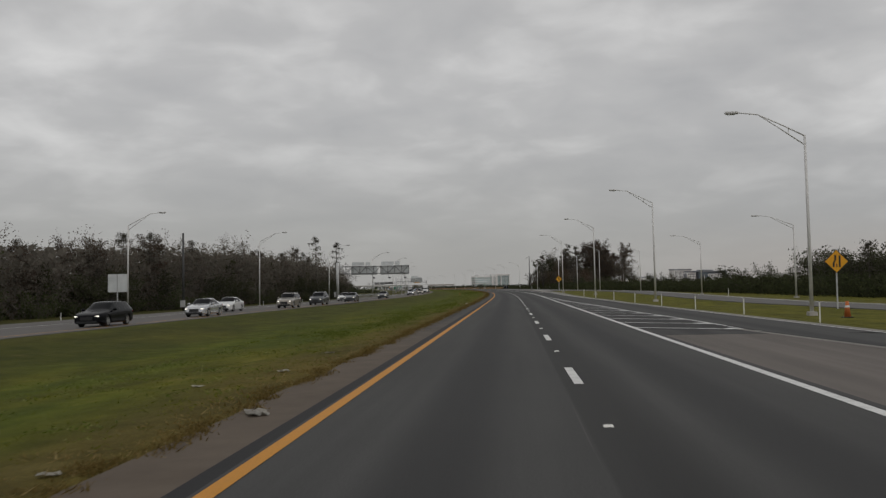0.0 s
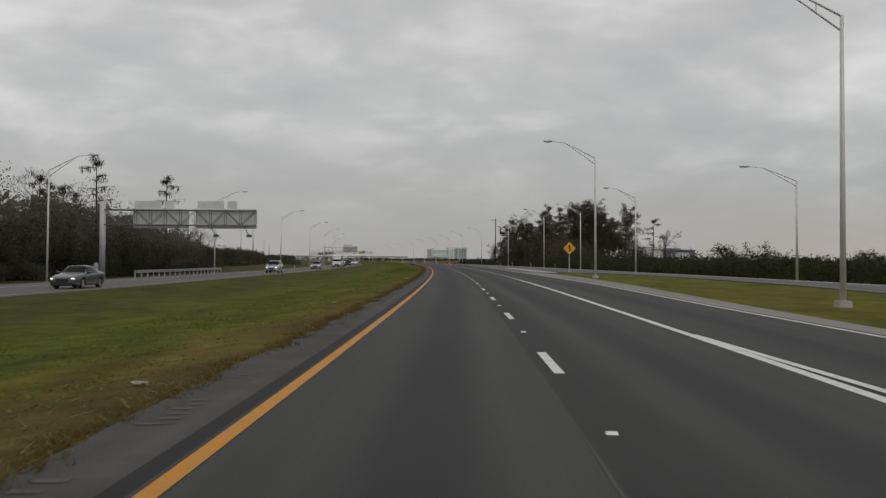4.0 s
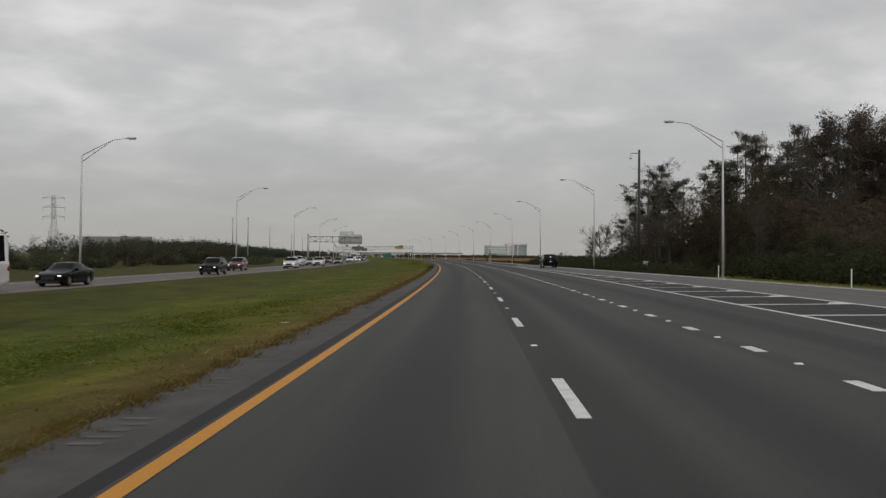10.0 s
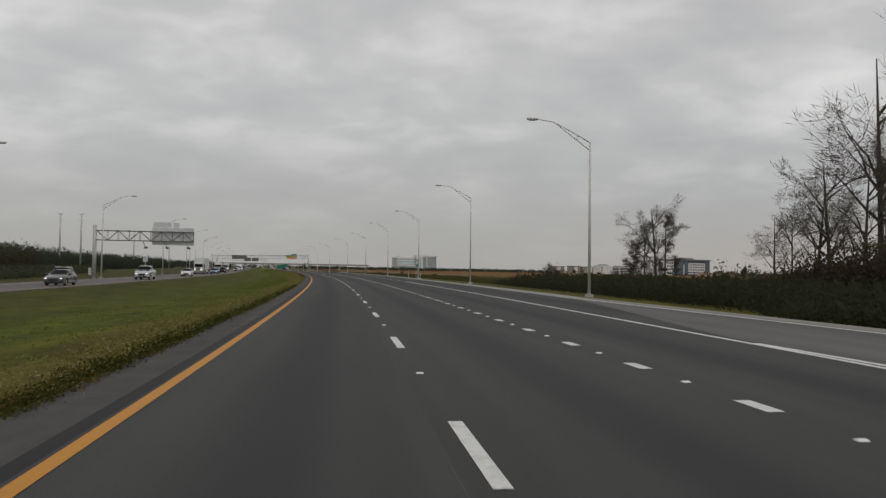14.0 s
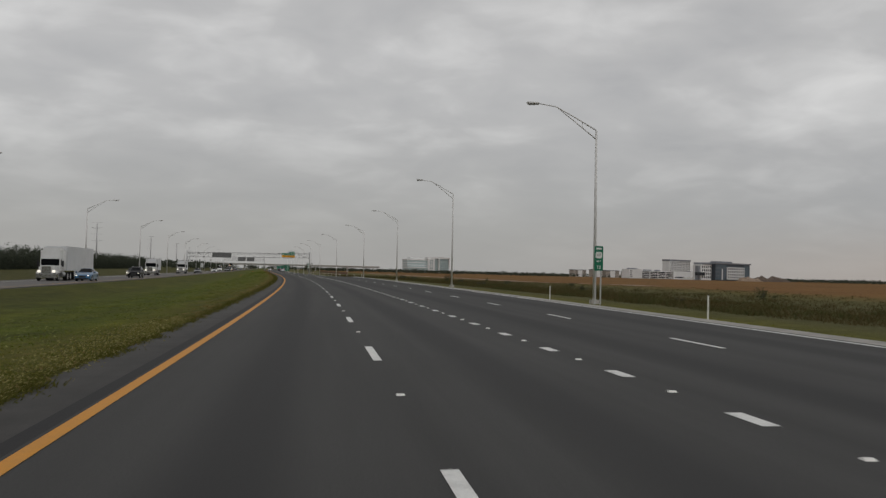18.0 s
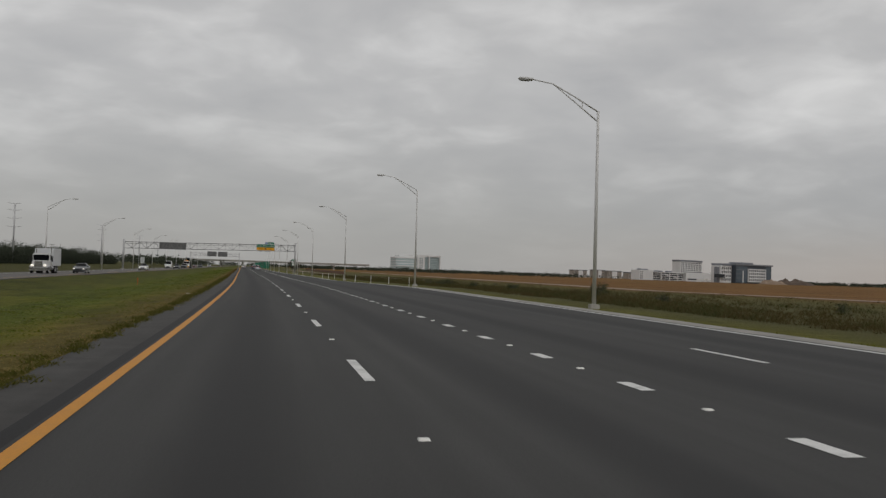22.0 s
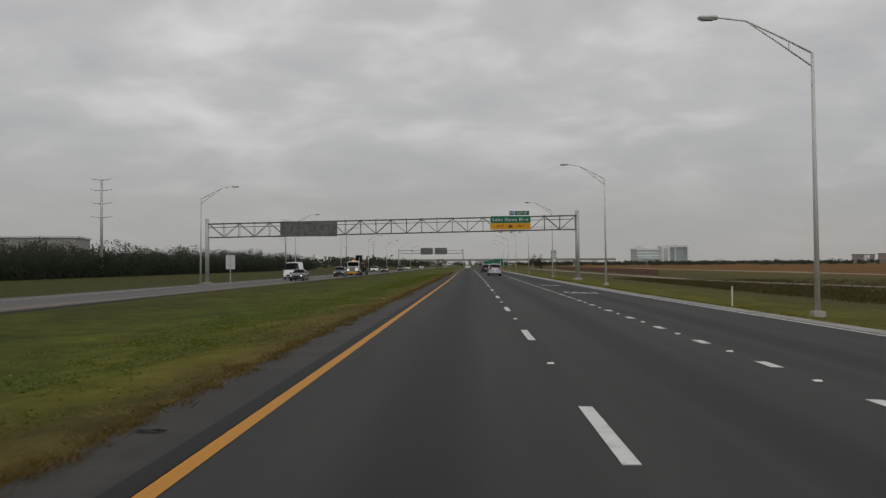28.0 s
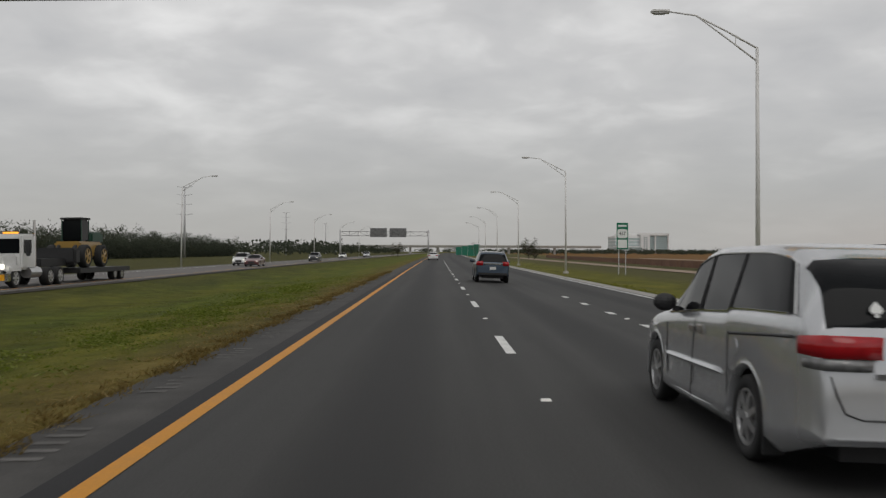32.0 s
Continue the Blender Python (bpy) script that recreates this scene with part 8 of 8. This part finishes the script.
tuft_cloud("grass", "tufted brown grass overhanging the shoulder", 51, 6500, -14, 440, overhang(-0.1, 3), 12, 0.075, 1.1, FRINGE_DRY, 0.10, 0.011)
tuft_cloud("grass", "tufted dark green grass overhanging the shoulder", 52, 6500, 400, 800, overhang(-0.1, 5), 12, 0.08, 1.0, FRINGE_GREEN, 0.10, 0.011)
tuft_cloud("grass", "tufted brown grass overhanging the shoulder", 53, 3500, 790, 1060, overhang(-0.1, 8), 12, 0.07, 1.1, FRINGE_DRY, 0.10, 0.011)
# broad-leaved weeds in lumpy rows along the median
WEED_BROAD = leaf_mat("broad_weed_leaves", [(0.085, 0.120, 0.014), (0.145, 0.185, 0.024), (0.26, 0.29, 0.09)])


def weed_row(mid, wide, key):
    def place(s, rng):
        for _ in range(10):
            lat = mid + 0.9 * noise.noise(Vector((s * 0.03, key, 2))) + rng.normal(0, wide)
            if noise.noise(Vector((s * 0.35, lat * 0.6, key))) > 0.08:
                return lat
        return mid
    return place


for seed, n, s0, s1, mid, wide in ((61, 1500, 935, 1040, -5.2, 0.8), (62, 1300, 255, 335, -5.6, 1.2), (63, 500, 20, 90, -4.6, 1.0), (64, 420, 500, 560, -4.4, 1.2), (65, 450, 855, 935, -5.5, 1.1)):
    tuft_cloud("weeds", "lumpy rows of broad-leaved green weeds in the median", seed, n, s0, s1, weed_row(mid, wide, seed), 26, 0.035, 1.6, WEED_BROAD, 0.20, 0.034, 0.12)
# right verge beyond the kerb strip
tuft_cloud("grass", "rough grass along the right edge of the pavement", 37, 3500, 470, 1060, lambda s, rng: EDGE(s) + 1.45 + abs(rng.normal(0, 1.6)), 7, 0.10, 0.7, BLADE_GREEN, 0.14, 0.02)


def marsh(s, rng):
    """Reeds begin beyond the mown strip and thin out into the field."""
    return 27.0 + 1.5 * noise.noise(Vector((s * 0.06, 3, 0))) + min(rng.exponential(13.0), 60.0)


def sedge_clumps(s, rng):
    for _ in range(8):
        lat = 26.8 + rng.exponential(9.0)
        if noise.noise(Vector((s * 0.11, lat * 0.2, 17))) > 0.12:
            return lat
    return 26.8 + rng.exponential(9.0)


tuft_cloud("reeds", "dull olive and brown reeds between the mown verge and the field", 41, 15000, 535, 1010, marsh, 10, 0.30, 0.75, REED, 0.32, 0.03)
tuft_cloud("reeds", "dark green sedge clumps in the wet strip beside the verge", 42, 5000, 535, 1010, sedge_clumps, 12, 0.34, 0.7, SEDGE_GREEN, 0.30, 0.032)

LITTER = plain("dirty_white_paper", (0.48, 0.46, 0.41), 0.8, 0, 0.25, 6)
RUBBER = plain("black_tyre_rubber", (0.012, 0.012, 0.012), 0.8, 0, 0.3, 8)


def scrap(s, lat, length, width, seed, material=LITTER, name="litter", label="crumpled scrap of dirty white litter"):
    """A crumpled sheet lying on the verge."""
    rng = random.Random(seed)
    bm = bmesh.new()
    n = 4
    grid = [[bm.verts.new((length * (i / n - 0.5) + rng.uniform(-0.12, 0.12) * length, width * (j / n - 0.5) + rng.uniform(-0.12, 0.12) * width, 0.02 + rng.uniform(-0.01, 0.05) * min(1, width * 3))) for j in range(n + 1)] for i in range(n + 1)]
    for i in range(n):
        for j in range(n):
            bm.faces.new((grid[i][j], grid[i + 1][j], grid[i + 1][j + 1], grid[i][j + 1]))
    bmesh.ops.solidify(bm, geom=bm.faces[:], thickness=0.012)
    me = bpy.data.meshes.new(name)
    bm.to_mesh(me)
    bm.free()
    me.materials.append(material)
    ob = new(name, me)
    z = land(s, lat) if lat < -1.36 else plane(s, lat) - 0.012
    ob.matrix_world = spot(s, lat, z, rng.uniform(0, 360) if length < width * 2.5 else rng.uniform(-25, 25))
    tagged(ob, label, "litter")


for k, (s, lat, a, b) in enumerate(((1.2, -3.75, 0.22, 0.2), (3.3, -2.53, 0.25, 0.22), (9.0, -2.62, 0.25, 0.2), (-8.2, -1.95, 0.2, 0.15), (178.9, -2.01, 0.2, 0.16), (191.3, -2.07, 0.4, 0.25), (58.2, -3.51, 0.28, 0.22), (81.4, -2.22, 0.45, 0.3), (66, -2.6, 0.2, 0.15), (120, -2.3, 0.22, 0.2), (146, -3.1, 0.3, 0.2), (233, -1.9, 0.25, 0.2), (318, -2.4, 0.22, 0.18), (352, -2.0, 0.2, 0.2), (545, -2.2, 0.25, 0.2), (640, -2.7, 0.22, 0.18), (722, -1.9, 0.2, 0.2), (905, -2.3, 0.28, 0.2), (962, -2.0, 0.2, 0.18))):
    scrap(s, lat, a, b, k)
scrap(-4.3, -1.0, 0.5, 0.3, 71, label="flattened white plastic sheet on the shoulder")
scrap(271.9, -1.4, 0.24, 0.16, 72, label="torn pale plastic sheet at the shoulder's edge")
scrap(181.2, -1.25, 0.7, 0.05, 73, name="stick", label="bleached bare stick lying on the shoulder")
scrap(276.8, -1.05, 0.42, 0.12, 74, RUBBER, "tyre_scrap", "torn black strip of tyre rubber")
scrap(275.2, -1.32, 0.3, 0.22, 75, RUBBER, "tyre_scrap", "crumpled black rubber lump in the grass")
for k, (s, lat) in enumerate(((38, -0.95), (104, -1.05), (205, -1.0), (404, -0.9), (612, -1.0), (866, -0.95), (948, -1.1))):
    scrap(s, lat, 0.3, 0.09, 80 + k, RUBBER, "tyre_scrap", "small dark strip of tyre rubber on the shoulder")

GROOVE = asphalt("groove_asphalt", (0.105, 0.100, 0.095), blotch=0.4)


def rumble_strip():
    """Milled cross grooves in the left shoulder, in short groups, each a shallow sunk tray."""
    verts, faces = [], []
    rng = random.Random(12)
    s = 20.0
    while s < 1050:
        if 330 < s < 900:
            s = 900.0
        for g in range(rng.choice((4, 5, 5, 6))):
            a, b = s + g * 0.32, s + g * 0.32 + 0.13
            l0, l1 = -1.05 + rng.uniform(-0.09, 0.09), -0.79 + rng.uniform(-0.05, 0.05)
            base = len(verts)
            for ss, z in ((a, -0.006), (a + 0.04, -0.0095), (b - 0.04, -0.0095), (b, -0.006)):
                for lat in (l0, l1):
                    verts.append(at(ss, lat, plane(ss, lat) + z))
            for q in range(3):
                c = base + q * 2
                faces.append((c, c + 1, c + 3, c + 2))
        s += rng.choice((3.4, 3.6, 3.8))
    uv = [(v[0], v[1]) for v in verts]
    tagged(mesh_ob("rumble_grooves", verts, faces, GROOVE, uv), "groups of dark worn cross grooves in the left shoulder", "rumble strip", kind="structure")


rumble_strip()


JOINT = asphalt("worn_joint_asphalt", (0.074, 0.072, 0.069))


def paving_joint(lat0, s0, s1, wide, seed, label):
    """Wavering open joint between two paving courses, with broken stretches."""
    verts, faces, uv = [], [], []
    n = int((s1 - s0) / 1.2)
    for k in range(n + 1):
        s = s0 + (s1 - s0) * k / n
        lat = lat0 + 0.05 * noise.noise(Vector((s * 0.15, seed, 0))) + 0.025 * noise.noise(Vector((s * 0.9, seed, 3)))
        w = wide * max(0.0, 0.1 + 1.6 * noise.noise(Vector((s * 0.25, seed, 9))))
        for side in (-w / 2, w / 2):
            verts.append(at(s, lat + side, plane(s, lat + side) + 0.004))
            uv.append((lat + side, s))
    for k in range(n):
        a = 2 * k
        faces.append((a, a + 1, a + 3, a + 2))
    tagged(mesh_ob("road_joint", verts, faces, JOINT, uv), label, "road joint", kind="structure")


paving_joint(3.36, -20, 440, 0.03, 2, "thin pale worn joint beside the lane dashes")


def guard_rail(s0, s1, off):
    """W-beam on posts, beyond the far edge of the opposite carriageway."""
    edge = lambda s: FAR(s) + off
    base = spot(s0, edge(s0), plane(s0, edge(s0)), 0)
    ob = thing("guard_rail", base, "pale galvanised guard rail beside the opposite carriageway", "guard rail")
    back = base.inverted()
    n = int((s1 - s0) / 2)
    for k in range(n + 1):
        s = s0 + 2 * k
        p = back @ at(s, edge(s) - 0.1, plane(s, edge(s)))
        part("post", boxed(p.x - 0.05, p.x + 0.05, p.y - 0.08, p.y + 0.08, p.z - 0.4, p.z + 0.74), GALV, ob)
    bm = bmesh.new()
    prof = [(0.0, 0.40), (0.05, 0.46), (0.05, 0.50), (0.0, 0.56), (0.0, 0.58), (0.05, 0.64), (0.05, 0.68), (0.0, 0.74)]
    rows = []
    for k in range(n + 1):
        s = s0 + 2 * k
        rows.append([bm.verts.new(back @ at(s, edge(s) + x, plane(s, edge(s)) + z)) for x, z in prof])
    for r0, r1 in zip(rows, rows[1:]):
        for j in range(len(prof) - 1):
            bm.faces.new((r0[j], r0[j + 1], r1[j + 1], r1[j]))
    bmesh.ops.solidify(bm, geom=bm.faces[:], thickness=0.006)
    part("rail", bm, GALV, ob)


guard_rail(209, 247, -1.6)
